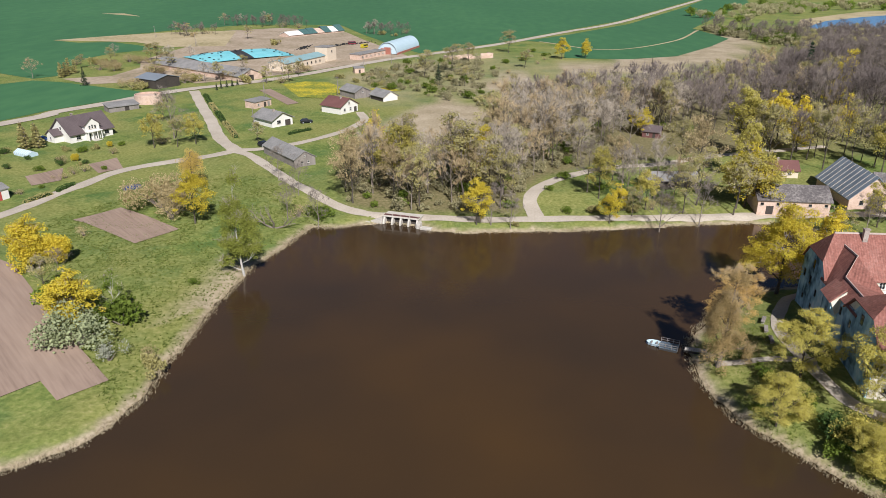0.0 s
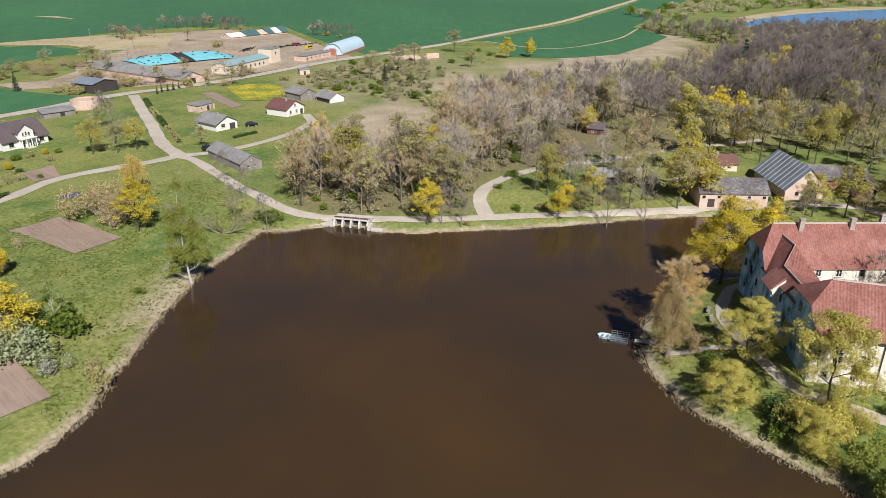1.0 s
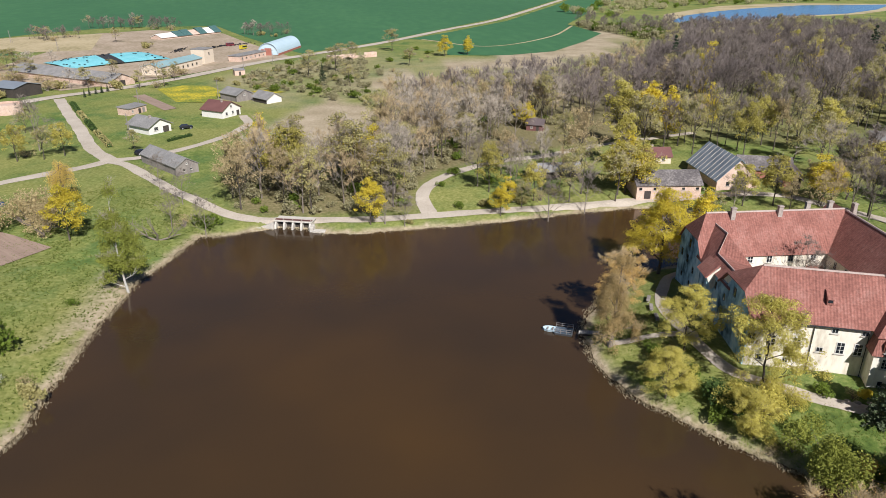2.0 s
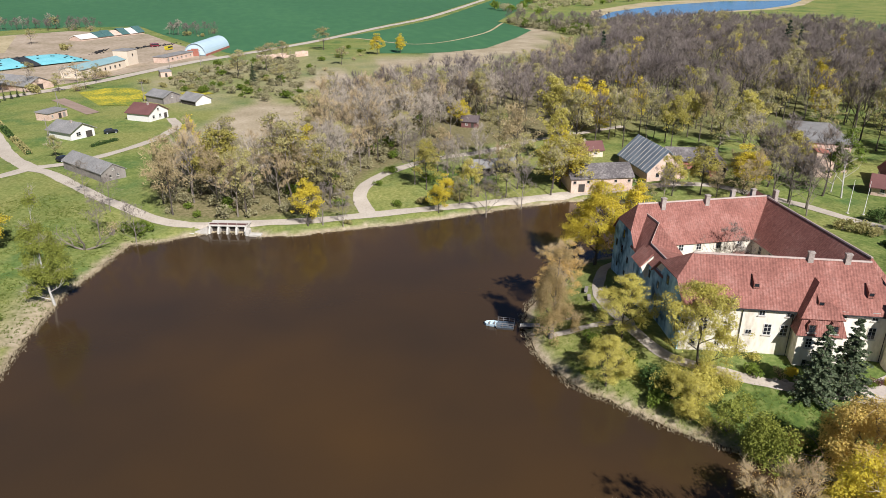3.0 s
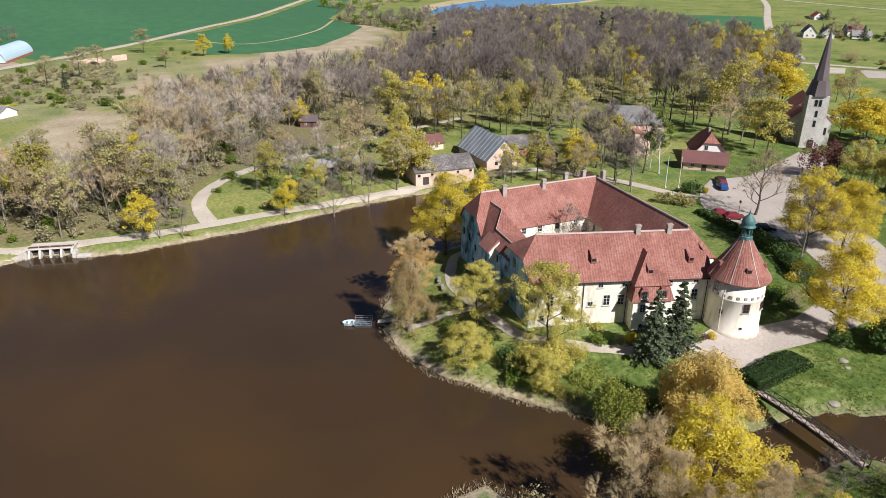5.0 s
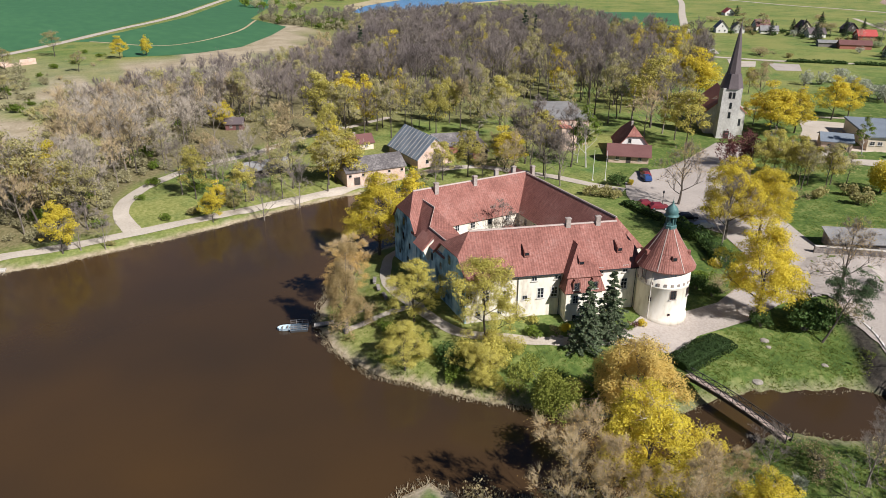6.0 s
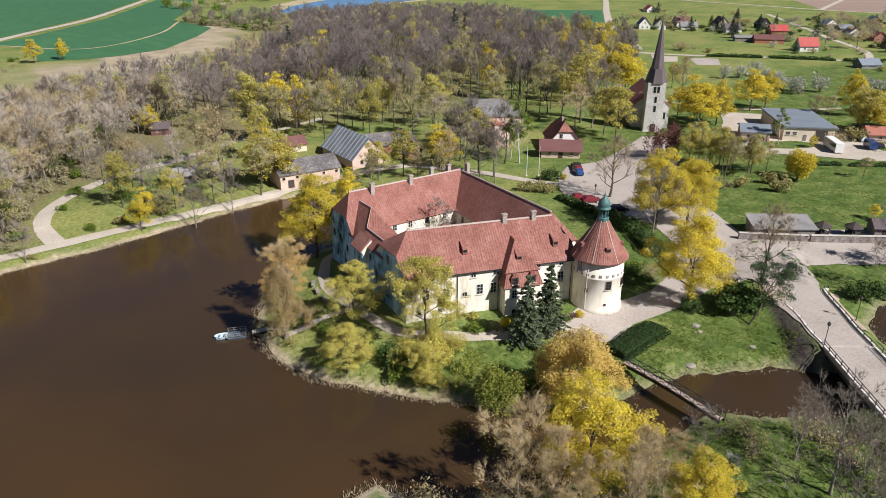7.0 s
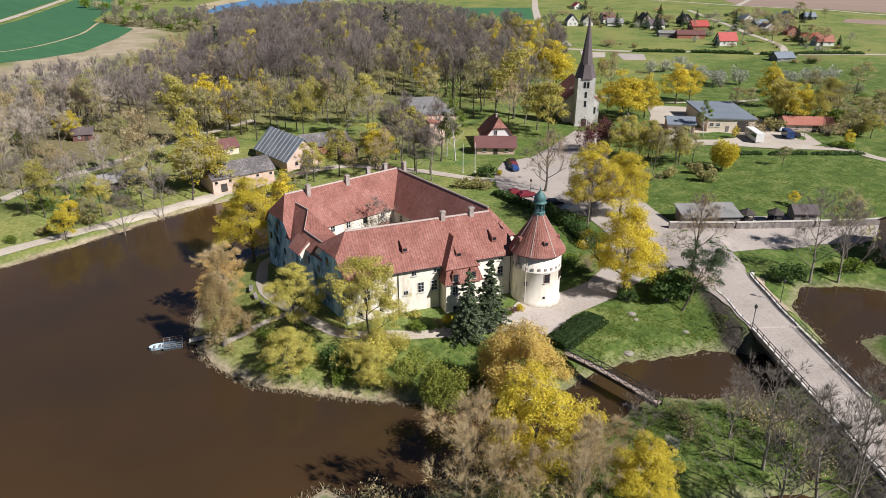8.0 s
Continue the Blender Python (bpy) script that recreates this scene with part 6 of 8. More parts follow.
P["bareb"] = [proto("bare_tree", "bare grey tree with fine open twigs", 90 + i, 13, 0.18, None, 0, 0, 4200, 0.25, 0.7, 0.25, 4, (3, 3), twig_len=0.75, twig_w=0.012, bark="darktwig", twig="darktwig") for i in range(3)]
P["barebig"] = [proto("bare_tree", "large bare spreading tree with dark limbs", 95 + i, 13, 0.28, "rusty", 3500, 0.07, 6500, 0.22, 0.85, 0.15, 4, (3, 3), twig_len=0.8, twig_w=0.013, width=1.1, clumped=False, bark="darkbark", twig="darktwig") for i in range(2)]
P["tanbig"] = [proto("bare_tree", "open tree with tan budding twigs", 195 + i, 13, 0.13, "rusty", 2500, 0.06, 9000, 0.15, 0.7, 0.35, 4, (3, 3), twig_len=0.8, twig_w=0.0105, width=0.9, bark="bark", twig="tantwig", clumped=False) for i in range(2)]
P["farbare"] = [proto("bare_tree", "bare grey-brown tree of the far wood", 110 + i, 14, 0.2, None, 0, 0, 950, 0.3, 0.7, 0.3, 2, (4, 5), twig_len=1.5, twig_w=0.04, width=1.1, twig=("fartwigs", "mauvetwig", "fartwigs", "mauvetwig")[i], bark="darkbark") for i in range(4)]
P["farbush"] = [shrub("bush", "low olive bush with young leaves", 170, 1.8, 2.2, "scrub", 260, 0.32, stems=5)]
P["fartwig"] = [shrub("bush", "leafless brown thicket bush", 171, 2.0, 2.6, "scrub", 260, 0.26, stems=9)]
P["fargreen"] = [shrub("bush", "low fresh green bush", 172, 1.8, 2.2, "green", 260, 0.32, stems=5)]
P["yellowbig"] = [proto("maple", "large maple with bright yellow spring flowers", 44 + 100 * i, 14, 0.27, "yellow", 32000, 0.115, 500, 0.2, 0.8, 0.22, 4, (3, 3), width=1.05, scatter=0.72, oval=0.68, per=125, bark="darkbark") for i in range(2)]
P["willow"] = [proto("weeping_willow", "tall tan-brown weeping willow hanging over the pond", 61, 14, 0.35, "tanwillow", 26000, 0.085, 2500, 0.1, 0.75, 0.15, 4, (3, 3), width=0.54, droop=0.6, scatter=0.48, oval=0.55, per=130, twig="tantwig", twig_w=0.014, twig_len=1.0)]
P["goldwillow"] = [proto("weeping_willow", "golden weeping willow beside the castle", 62, 10.5, 0.3, "gold", 38000, 0.095, 150, 0.12, 0.85, 0.12, 3, (3, 4), width=1.15, droop=0.35, scatter=0.6, oval=0.7, per=230, twig="tantwig")]
P["goldtop"] = [weeping("weeping_willow", "golden weeping willow beside the lane", 63, 10, 4.0, "gold", 500)]
P["greenbig"] = [shrub("bush", "large rounded fresh green bush beside the pond", 71, 3.2, 6.0, "fresh", 8000, 0.125, stems=16)]
P["twigbig"] = [shrub("bush", "brown leafless thicket bush", 73, 4.2, 5.5, "ochre", 2400, 0.16, stems=60)]
P["fir"] = [conifer("spruce", "tall blue-green spruce before the castle", 64, 11.5, 2.9, 7500, "fir")]
P["pine"] = [proto("pine", "leaning pine with dark needle tufts", 66, 12, 0.17, "pineneedle", 14000, 0.09, 300, 0.35, 0.75, 0.05, 3, (3, 3), width=0.9, scatter=0.55, per=120, bark="darkbark", twig="darktwig")]
P["spruce"] = [conifer("spruce", "tall dark green spruce tree", 60, 12, 3.0, 4200)]
P["purple"] = [shrub("plum_tree", "dark plum-red leaved tree", 74, 3.6, 8.0, "purple", 4200, 0.2, "tree", 14)]
P["bush"] = [shrub("bush", "low olive bush with young leaves", 70 + i, 1.8, 2.2, "olive", 700, 0.2) for i in range(2)]
P["greenbush"] = [shrub("bush", "low fresh green bush", 75, 1.8, 2.2, "green", 900, 0.2)]
P["twigbush"] = [shrub("bush", "leafless brown thicket bush", 77, 2.0, 2.6, "ochre", 500, 0.12, stems=40)]
P["yellowbush"] = [shrub("bush", "dense rounded bright yellow bush", 78, 3.4, 6.0, "yellow", 5200, 0.2)]
P["blossom"] = [shrub("fruit_tree", "fruit tree in white blossom", 80, 2.3, 3.4, "blossom", 600, 0.2, "tree", 14)]
P["sprigbush"] = [shrub("bush", "spreading bush with pale yellow-green leaves", 81, 2.2, 3.0, "spring", 2800, 0.105, stems=16)]
P["hedgebush"] = [shrub("bush", "dense dark green garden bush", 82, 1.8, 2.4, "hedgerow", 1200, 0.16)]
P["purplebush"] = [shrub("bush", "low dark red garden bush", 83, 1.8, 2.0, "purple", 600, 0.14)]
P["blossomgrey"] = [shrub("fruit_tree", "rounded fruit tree with grey-green blossom", 84, 3.0, 4.2, "greyblossom", 2400, 0.16, "tree", 16)]
P["thuja"] = [conifer("thuja", "narrow olive-green garden conifer", 65, 5, 0.9, 900, "olive")]
SIZE = dict(bare=14, baregrey=14, lime=13.2, birch=14, greenbig=6.6, twigbig=6, fir=11.5, willow=14, goldwillow=10.5, goldtop=10, yellowbig=14.5, yellow=13.2, olive=13, ochre=13, green=12, sprig=12, round=12, bareb=13.2, barebig=13.2, tanbig=13.2, pine=11.5, spruce=12, purple=9)
for group in P.values():
    for p in group:
        p.matrix_basis = PARK
USED = set()


def plant(kind, x, y, s=1.0, rng=random.Random(3), sink=0.0, group="", sx=1.0):
    p = rng.choice(P[kind])
    m = pose(x, y, zat(x, y) - sink, 0, 0, rng.uniform(0, 360)) @ Matrix.Diagonal((s * sx * rng.uniform(0.92, 1.08), s * sx * rng.uniform(0.92, 1.08), s, 1))
    if p not in USED:
        USED.add(p)
        p.matrix_basis = m
        ob = p
    else:
        ob = copy_thing(p, m)
        ob.matrix_basis = m
    return tagged(ob, group=group)


def far_wood(name, label, spots):
    """Trees nobody could count, joined: spots are (kind, pose, scale)."""
    packs = {}
    V, F, I, base = [], [], [], 0
    mats = []
    for kind, m in spots:
        p = kind
        if p not in packs:
            packs[p] = []
            for o in p.children:
                co = np.empty(len(o.data.vertices) * 3)
                o.data.vertices.foreach_get("co", co)
                lt = np.empty(len(o.data.polygons), np.int32)
                o.data.polygons.foreach_get("loop_total", lt)
                lv = np.empty(len(o.data.loops), np.int32)
                o.data.loops.foreach_get("vertex_index", lv)
                mi = np.empty(len(o.data.polygons), np.int32)
                o.data.polygons.foreach_get("material_index", mi)
                packs[p].append((co.reshape(-1, 3), lt, lv, mi, list(o.data.materials)))
        mm = np.array(m)
        for co, lt, lv, mi, ms in packs[p]:
            slots = []
            for q in ms:
                if q not in mats:
                    mats.append(q)
                slots.append(mats.index(q))
            V.append(co @ mm[:3, :3].T + mm[:3, 3])
            F.append((lt, lv + base))
            I.append(np.array(slots, np.int32)[mi])
            base += len(co)
    me = bpy.data.meshes.new(name)
    co, lt, lv, mi = np.concatenate(V), np.concatenate([f[0] for f in F]), np.concatenate([f[1] for f in F]), np.concatenate(I)
    me.vertices.add(len(co))
    me.vertices.foreach_set("co", co.ravel())
    me.loops.add(len(lv))
    me.loops.foreach_set("vertex_index", lv)
    me.polygons.add(len(lt))
    me.polygons.foreach_set("loop_start", np.concatenate([[0], lt.cumsum()[:-1]]).astype(np.int32))
    me.polygons.foreach_set("loop_total", lt)
    for q in mats:
        me.materials.append(q)
    me.polygons.foreach_set("material_index", mi)
    me.update()
    return tagged(new(name, me), label, "wood", kind="stuff")


def wood(poly, spacing, kinds, seed, size=(0.8, 1.15), keep=1.0, group="", clear=(), joined="", slim=1.0):
    """Scatter trees over an area at uneven distances."""
    rng = random.Random(seed)
    lo, hi = poly.min(0), poly.max(0)
    spots = []
    y = lo[1]
    while y < hi[1]:
        x = lo[0] + rng.uniform(0, spacing)
        while x < hi[0]:
            spots.append((x + rng.gauss(0, 0.28) * spacing, y + rng.gauss(0, 0.28) * spacing))
            x += spacing
        y += spacing * 0.9
    a = np.array(spots)
    ok = (signed(poly, a[:, 0], a[:, 1]) < 0)
    for c in clear:
        ok &= signed(c, a[:, 0], a[:, 1]) > 1.5
    packed = []
    for (x, y), k in zip(spots, ok):
        if k and joined:
            packed.append((rng.choice(P[rng.choice(kinds)]), pose(x, y, zat(x, y), 0, 0, rng.uniform(0, 360)) @ Matrix.Scale(rng.uniform(*size), 4) @ Matrix.Diagonal((slim, slim, 1, 1))))
        elif k and rng.random() < keep:
            plant(rng.choice(kinds), x, y, rng.uniform(*size), rng, group=group, sx=slim)
    if packed:
        far_wood("far_trees", joined, packed)



# ---- single trees: kind, place and height ----
STAND_1 = [("yellowbig", 59.0, 111.4, 16.0), ("yellow", 78.5, 131.0, 11.0), ("round", 45.6, 97.6, 10.8), ("willow", 40.2, 87.8, 14.0), ("sprig", 49.4, 82.5, 9.4), ("sprig", 55.0, 71.7, 13.1), ("sprig", 42.7, 74.1, 6.9), ("sprig", 49.8, 65.2, 5.5), ("greenbig", 54.2, 56.0, 7.3), ("fir", 66.0, 62.1, 11.3), ("fir", 71.0, 62.4, 11.1), ("goldwillow", 61.2, 48.6, 12.8), ("yellowbig", 50.5, 37.1, 13.9), ("yellowbig", 54.0, 25.4, 9.7), ("tanbig", 40.6, 38.3, 14.4), ("tanbig", 47.4, 29.1, 12.0), ("tanbig", 43.7, 32.7, 9.8), ("bareb", 64.9, 32.0, 6.3), ("yellowbig", 95.5, 54.0, 16.0), ("barebig", 112.1, 50.5, 13.5), ("pine", 98.6, 45.0, 11.5), ("bareb", 63.8, 15.8, 16.9), ("bareb", 67.0, 13.3, 16.7)]
STAND_2 = [("bareb", 67.8, 10.3, 16.4), ("bareb", 78.7, 26.4, 4.8), ("bareb", 127.2, 35.2, 15.7), ("bareb", 130.8, 31.6, 14.6), ("olive", 140.4, 33.6, 11.5), ("yellowbig", 120.0, 78, 16.5), ("yellowbig", 127.4, 75.2, 14.5), ("bareb", 115.8, 75.6, 13.9), ("barebig", 129.0, 97.0, 13.7)]
STAND_3 = [("yellow", 162.0, 51.9, 3.3), ("bareb", 115.5, 122.0, 11.5), ("bareb", 113.7, 131.4, 12.0), ("bareb", 116.2, 128.5, 11.4), ("green", 132.3, 130.3, 15.8), ("green", 133.2, 134.7, 12.7), ("yellow", 112.8, 140.9, 10.7), ("ochre", 102.7, 137.0, 7.4), ("yellow", 117.0, 142.1, 8.0), ("bareb", 90.9, 140.5, 8.4), ("olive", 85.3, 140.0, 6.3), ("yellow", 205.9, 125.0, 15.4), ("yellow", 215.1, 121.9, 13.2), ("yellow", 213.6, 135.7, 10.2), ("purple", 167.1, 108.6, 10.2), ("lime", 168.4, 98.9, 11.9), ("lime", 172.5, 95, 10.5), ("lime", 166.3, 90.5, 10.9), ("olive", 168.5, 84.9, 10.4), ("olive", 163.3, 88, 9), ("lime", 174.6, 87, 8.5), ("yellow", 232.5, 175.3, 18), ("lime", 182.7, 152.5, 22), ("bareb", 186.5, 164.0, 21), ("lime", 171.3, 128.9, 16.0), ("lime", 262.3, 171.1, 9.7), ("yellow", 292.9, 111.4, 10.8), ("lime", 257.0, 77.6, 13.6), ("lime", 239.1, 84.7, 13.9), ("yellow", 244.2, 126.3, 13.7), ("yellow", 252.8, 125.2, 12.1), ("yellow", 264.5, 99.8, 13.0), ("yellow", 244.3, 88.0, 12.0)]
STAND_4 = [("yellow", 249.7, 82.7, 11.1), ("olive", 259.7, 78.9, 10.4), ("olive", 249.6, 101.0, 7.8), ("ochre", 245.5, 155.5, 14.3), ("yellow", 224.9, 183.7, 17.4), ("yellow", 230.0, 170.4, 16.9), ("bareb", 179.5, 144.8, 16.5), ("green", 207.6, 96.6, 10.4), ("yellow", 211.2, 88.3, 3.5), ("yellow", 225.5, 60.8, 4.6), ("olive", 191.2, 65.9, 5.0), ("bareb", 223.0, 72.2, 4.2)]
STAND_5 = [("goldtop", -62.9, 170.0, 9.8), ("yellow", -53.8, 143.2, 11.5), ("twigbig", -64.7, 153.6, 9.1), ("twigbig", -59.8, 149.0, 7.8), ("birch", -37.5, 120.9, 18.6), ("bareb", -34.8, 148.4, 9.2), ("bareb", -42.5, 175.1, 8.7), ("bareb", -35.1, 163.4, 7.8), ("bareb", -27.7, 146.2, 8.9), ("yellow", -76.7, 120.1, 9.5), ("yellow", -56.6, 95.8, 9.8), ("green", -52.9, 100.5, 7.8), ("olive", -67.5, 107.6, 7.1), ("bareb", -70.9, 118.1, 4.4), ("lime", -87.5, 208.5, 10.5), ("bareb", -85.8, 220.7, 15.2), ("lime", -76.5, 213.5, 9.6), ("olive", -81, 210, 8.5), ("olive", -98.6, 245.6, 6.9), ("spruce", -160.5, 318.7, 8.3), ("spruce", -2.0, 324.1, 9.6), ("spruce", 148.4, 291.3, 23), ("spruce", 253.6, 303.6, 25), ("spruce", 258, 300, 22), ("spruce", 137, 283, 11), ("spruce", 159.0, 313.3, 11.9), ("yellow", 7.6, 146.5, 10.4), ("yellow", -18.0, 185.8, 14.3)]
STAND_6 = [("yellow", 5.3, 175.5, 13.4), ("yellow", 9.4, 170.6, 14.2), ("olive", -57.0, 213.7, 6.2), ("yellow", 63.9, 226.2, 8.3), ("yellow", 40.7, 153.6, 6.5), ("yellow", 37.5, 147.8, 7.2), ("olive", 43.5, 151.6, 6.0), ("bareb", 47.8, 144.3, 12.1), ("bareb", 15.1, 145.1, 8.1), ("bareb", 10.8, 146.5, 8.9), ("bareb", 35.9, 166.2, 12.8), ("bareb", 57.8, 148.0, 11.0), ("yellow", 71.8, 157.9, 13.7), ("olive", 67.3, 153.0, 12.1), ("olive", 55.8, 153.7, 10.7), ("bareb", 43.8, 164.0, 11.3), ("bareb", 49.7, 171.0, 9.9), ("yellow", 106.0, 219.0, 14.9), ("yellow", 105.8, 205.1, 14.9), ("yellow", 66.8, 230.2, 7.5), ("yellow", 82.3, 416.7, 9.7), ("yellow", 67.8, 411.5, 10.9)]
STAND_7 = [("lime", 47.5, 155.5, 9.5), ("olive", 60.5, 158.5, 12.5), ("lime", 69.5, 157.0, 13.5), ("lime", 74.0, 155.8, 13), ("ochre", 44, 174.5, 11.5), ("ochre", 63, 166, 17), ("olive", 5, 160, 18), ("lime", -10, 165, 16.5), ("lime", 86.5, 197.5, 19), ("olive", 90, 188.5, 16), ("bare", 28, 190, 19), ("lime", 101.5, 141.5, 12), ("lime", 95, 143.5, 10)]
STAND_8 = [("olive", 125, 150, 12), ("lime", 131, 146, 12.5), ("olive", 122, 141, 10.5), ("bare", 128, 160, 14), ("olive", 133, 168, 14), ("lime", 140, 178, 16), ("olive", 150, 183, 15), ("bare", 112, 136, 11), ("lime", 176, 137, 14), ("bare", 168, 142, 15), ("olive", 163, 172, 15)]
STAND_9 = [("baregrey", 117.9, 130.8, 13), ("baregrey", 118.7, 125.9, 11.5), ("baregrey", 121.1, 142.4, 14), ("baregrey", 128.9, 132.6, 15), ("ochre", 112.8, 144.3, 8.5), ("baregrey", 131.7, 148.5, 14), ("lime", 165.3, 99.8, 10.5), ("lime", 165.9, 94.0, 9.5), ("olive", 168.3, 89.4, 9), ("lime", 172.6, 86.0, 8.5), ("olive", 177.3, 84.4, 7), ("lime", 244.6, 89.8, 13), ("yellow", 241.2, 82.9, 12.5), ("lime", 244.9, 77.1, 12), ("olive", 251.3, 73.2, 12), ("olive", 240.0, 65.3, 7), ("lime", 241.2, 59.2, 7), ("olive", 241.7, 102.2, 9), ("yellow", 207.3, 123.5, 13.5), ("lime", 219.1, 124.1, 12)]
STANDS = STAND_1 + STAND_2 + STAND_3 + STAND_4 + STAND_5 + STAND_6 + STAND_7 + STAND_8 + STAND_9

for kind, x, y, hgt in STANDS:
    ob = plant(kind, x, y, hgt / SIZE[kind], sx=(0.85 if y > 140 and x < 60 else 1.1) if kind == "yellow" else 1.2 if kind == "fir" else 1.0 if hgt > 7 else 1.2)
    if kind == "pine":
        ob.matrix_basis = pose(x, y, zat(x, y) - 0.1, -6, 24, -40) @ Matrix.Scale(hgt / SIZE[kind], 4)

WOOD_W = np.array([(-25.1, 160.5), (-16.2, 155), (-3.1, 154), (18, 154.5), (19, 163.9), (22.5, 174.7), (29.5, 183.5), (50, 197.5), (65, 205), (83, 222.5), (83.5, 247.8), (44.7, 256.9), (23, 248), (17, 222), (10, 192), (-5, 180), (-25, 179)])
WOOD_M = np.array([(24.7, 240), (63.8, 228), (85.3, 222), (108.2, 233.4), (138.6, 272), (164.6, 351.4), (108.8, 295.2), (71, 278.7), (40, 259)])
WOOD_P = np.array([(108.2, 233.4), (130.6, 212.2), (167.7, 212), (174, 199.2), (226.9, 260.3), (256.9, 313.6), (262.4, 371.7), (201.5, 363.6), (156.4, 314.1), (129.4, 274.7)])
WOOD_F = np.array([(158, 317.2), (203.8, 367.9), (265.5, 376.3), (266.8, 317.1), (293.2, 283), (371.7, 354), (392.7, 425.2), (338.2, 482.6), (252.1, 465.6), (170.8, 372.6)])
WOOD_C = np.array([(166, 168), (176, 160), (197, 156), (210.6, 160), (299.5, 217.8), (324.6, 252.1), (334.8, 295.2), (287.8, 287.3), (237.3, 277.4), (185.8, 221.2), (172, 190)])
SCRUB = np.array([(6.3, 278), (24, 268), (40.9, 268), (72.6, 288), (106.4, 311.6), (84.6, 354), (63, 332.8), (39.4, 315.8), (29.8, 370.1), (18, 405), (-22, 392), (-40, 350), (-34, 318), (-14.6, 300)])
LOOP = np.array([(25, 155), (60, 157.5), (70, 163), (74, 193), (58, 186.5), (40, 179), (28, 168)])
PARK_W = np.array([(76, 172), (95, 180), (108, 178), (135, 187), (165, 205), (130, 212), (100, 202), (80, 197)])
LAWN_N = np.array([(97, 134), (112, 128), (118, 134), (116, 146), (124, 160), (132, 180), (118, 178), (108, 148)])
LOOP_WAY = np.array([(19, 150), (36, 150), (36, 157), (30, 164), (36, 174), (52, 181), (66, 186), (64, 193), (46, 189), (31, 183), (23, 172), (19.5, 160)])
BARN_YARD = np.array([(84, 132), (114, 136), (122, 148), (126, 172), (95, 178), (85, 150)])
HUT_GLADE = np.array([(52, 205), (80, 208), (82, 228), (60, 230)])
wood(WOOD_W, 6.6, ["bare"] * 12 + ["olive"] * 3 + ["ochre"] * 2, 5, (0.75, 1.2), group="trees of the wood", clear=[HUT_GLADE, REED, LOOP_WAY], slim=0.95)
wood(WOOD_W, 4.6, ["fartwig", "fartwig", "farbush", "fartwig", "fargreen"], 61, (0.5, 1.1), clear=[HUT_GLADE, REED, LOOP_WAY], joined="tangled brown undergrowth of the wood")
wood(WOOD_M, 7.6, ["farbare"] * 12 + ["olive"] + ["ochre"], 15, (0.85, 1.2), slim=0.8, clear=[HUT_GLADE], joined="bare grey wood behind the glade")
wood(WOOD_P, 9.2, ["baregrey"] * 14 + ["olive"] * 2 + ["lime"] + ["yellow"], 6, (1.0, 1.45), slim=0.8, group="trees of the park")
wood(WOOD_F, 8.5, ["farbare"] * 14 + ["olive"] * 2 + ["spruce"], 7, (0.9, 1.2), joined="bare grey wood before the lake")
wood(WOOD_C, 10.0, ["baregrey"] * 9 + ["olive"] * 3 + ["lime"] * 2 + ["yellow"] * 2 + ["green"], 9, (1.05, 1.5), slim=0.8, group="trees of the churchyard")
wood(SCRUB, 6.4, ["farbush", "fartwig", "fargreen", "fartwig", "farbush"], 11, (0.35, 1.35), clear=[REED, REED_GAP], joined="tangled olive and brown scrub in the valley")
wood(LOOP, 7.6, ["olive"] * 4 + ["bare"] * 4 + ["ochre"] * 2 + ["lime"], 21, (0.7, 1.1), keep=0.75, slim=0.75, group="trees inside the loop path", clear=[LOOP_WAY, np.array([(50, 168), (66, 168), (66, 178), (50, 178)])])
wood(PARK_W, 8.6, ["olive"] * 3 + ["baregrey"] * 3 + ["lime"] * 2 + ["ochre"], 22, (0.9, 1.3), keep=0.85, slim=0.8, group="trees of the park")
wood(LAWN_N, 7.0, ["olive"] * 3 + ["bare"] * 3 + ["ochre"] * 2, 23, (0.7, 1.0), 0.8, group="trees behind the castle", clear=[BARN_YARD])
LAKE_WOOD = np.array([(200, 575), (225, 600), (240, 570), (262, 560), (290, 566), (330, 566), (350, 545), (335, 498), (300, 515), (262, 512), (240, 480), (220, 476), (214, 520)])
LAKE_FAR = np.array([(262, 640), (300, 705), (420, 800), (560, 850), (700, 880), (600, 960), (380, 900), (235, 720)])
wood(LAKE_WOOD, 12, ["farbare"], 43, (0.5, 0.85), joined="bare grey trees round the lake")
wood(LAKE_WOOD, 9, ["farbush"] * 3 + ["fartwig"] + ["fargreen"] * 2, 41, (1.2, 2.6), joined="olive and brown thicket round the lake")
wood(LAKE_FAR, 22, ["farbush"] * 3 + ["fartwig"] + ["fargreen"] * 2, 42, (1.7, 3.5), joined="distant thicket beyond the lake")
for i, p in enumerate((((-192, 610), (-150, 642), (-108, 604), (-118, 588), (-160, 606)), ((-206, 545), (-185, 522), (-164, 540), (-180, 562)), ((-64, 558), (-30, 564), (-22, 545), (-44, 536)))):
    wood(np.array(p), 7.5, ["farbare"], 50 + i, (0.4, 0.62), joined="bare grey-brown trees behind the farmyard")


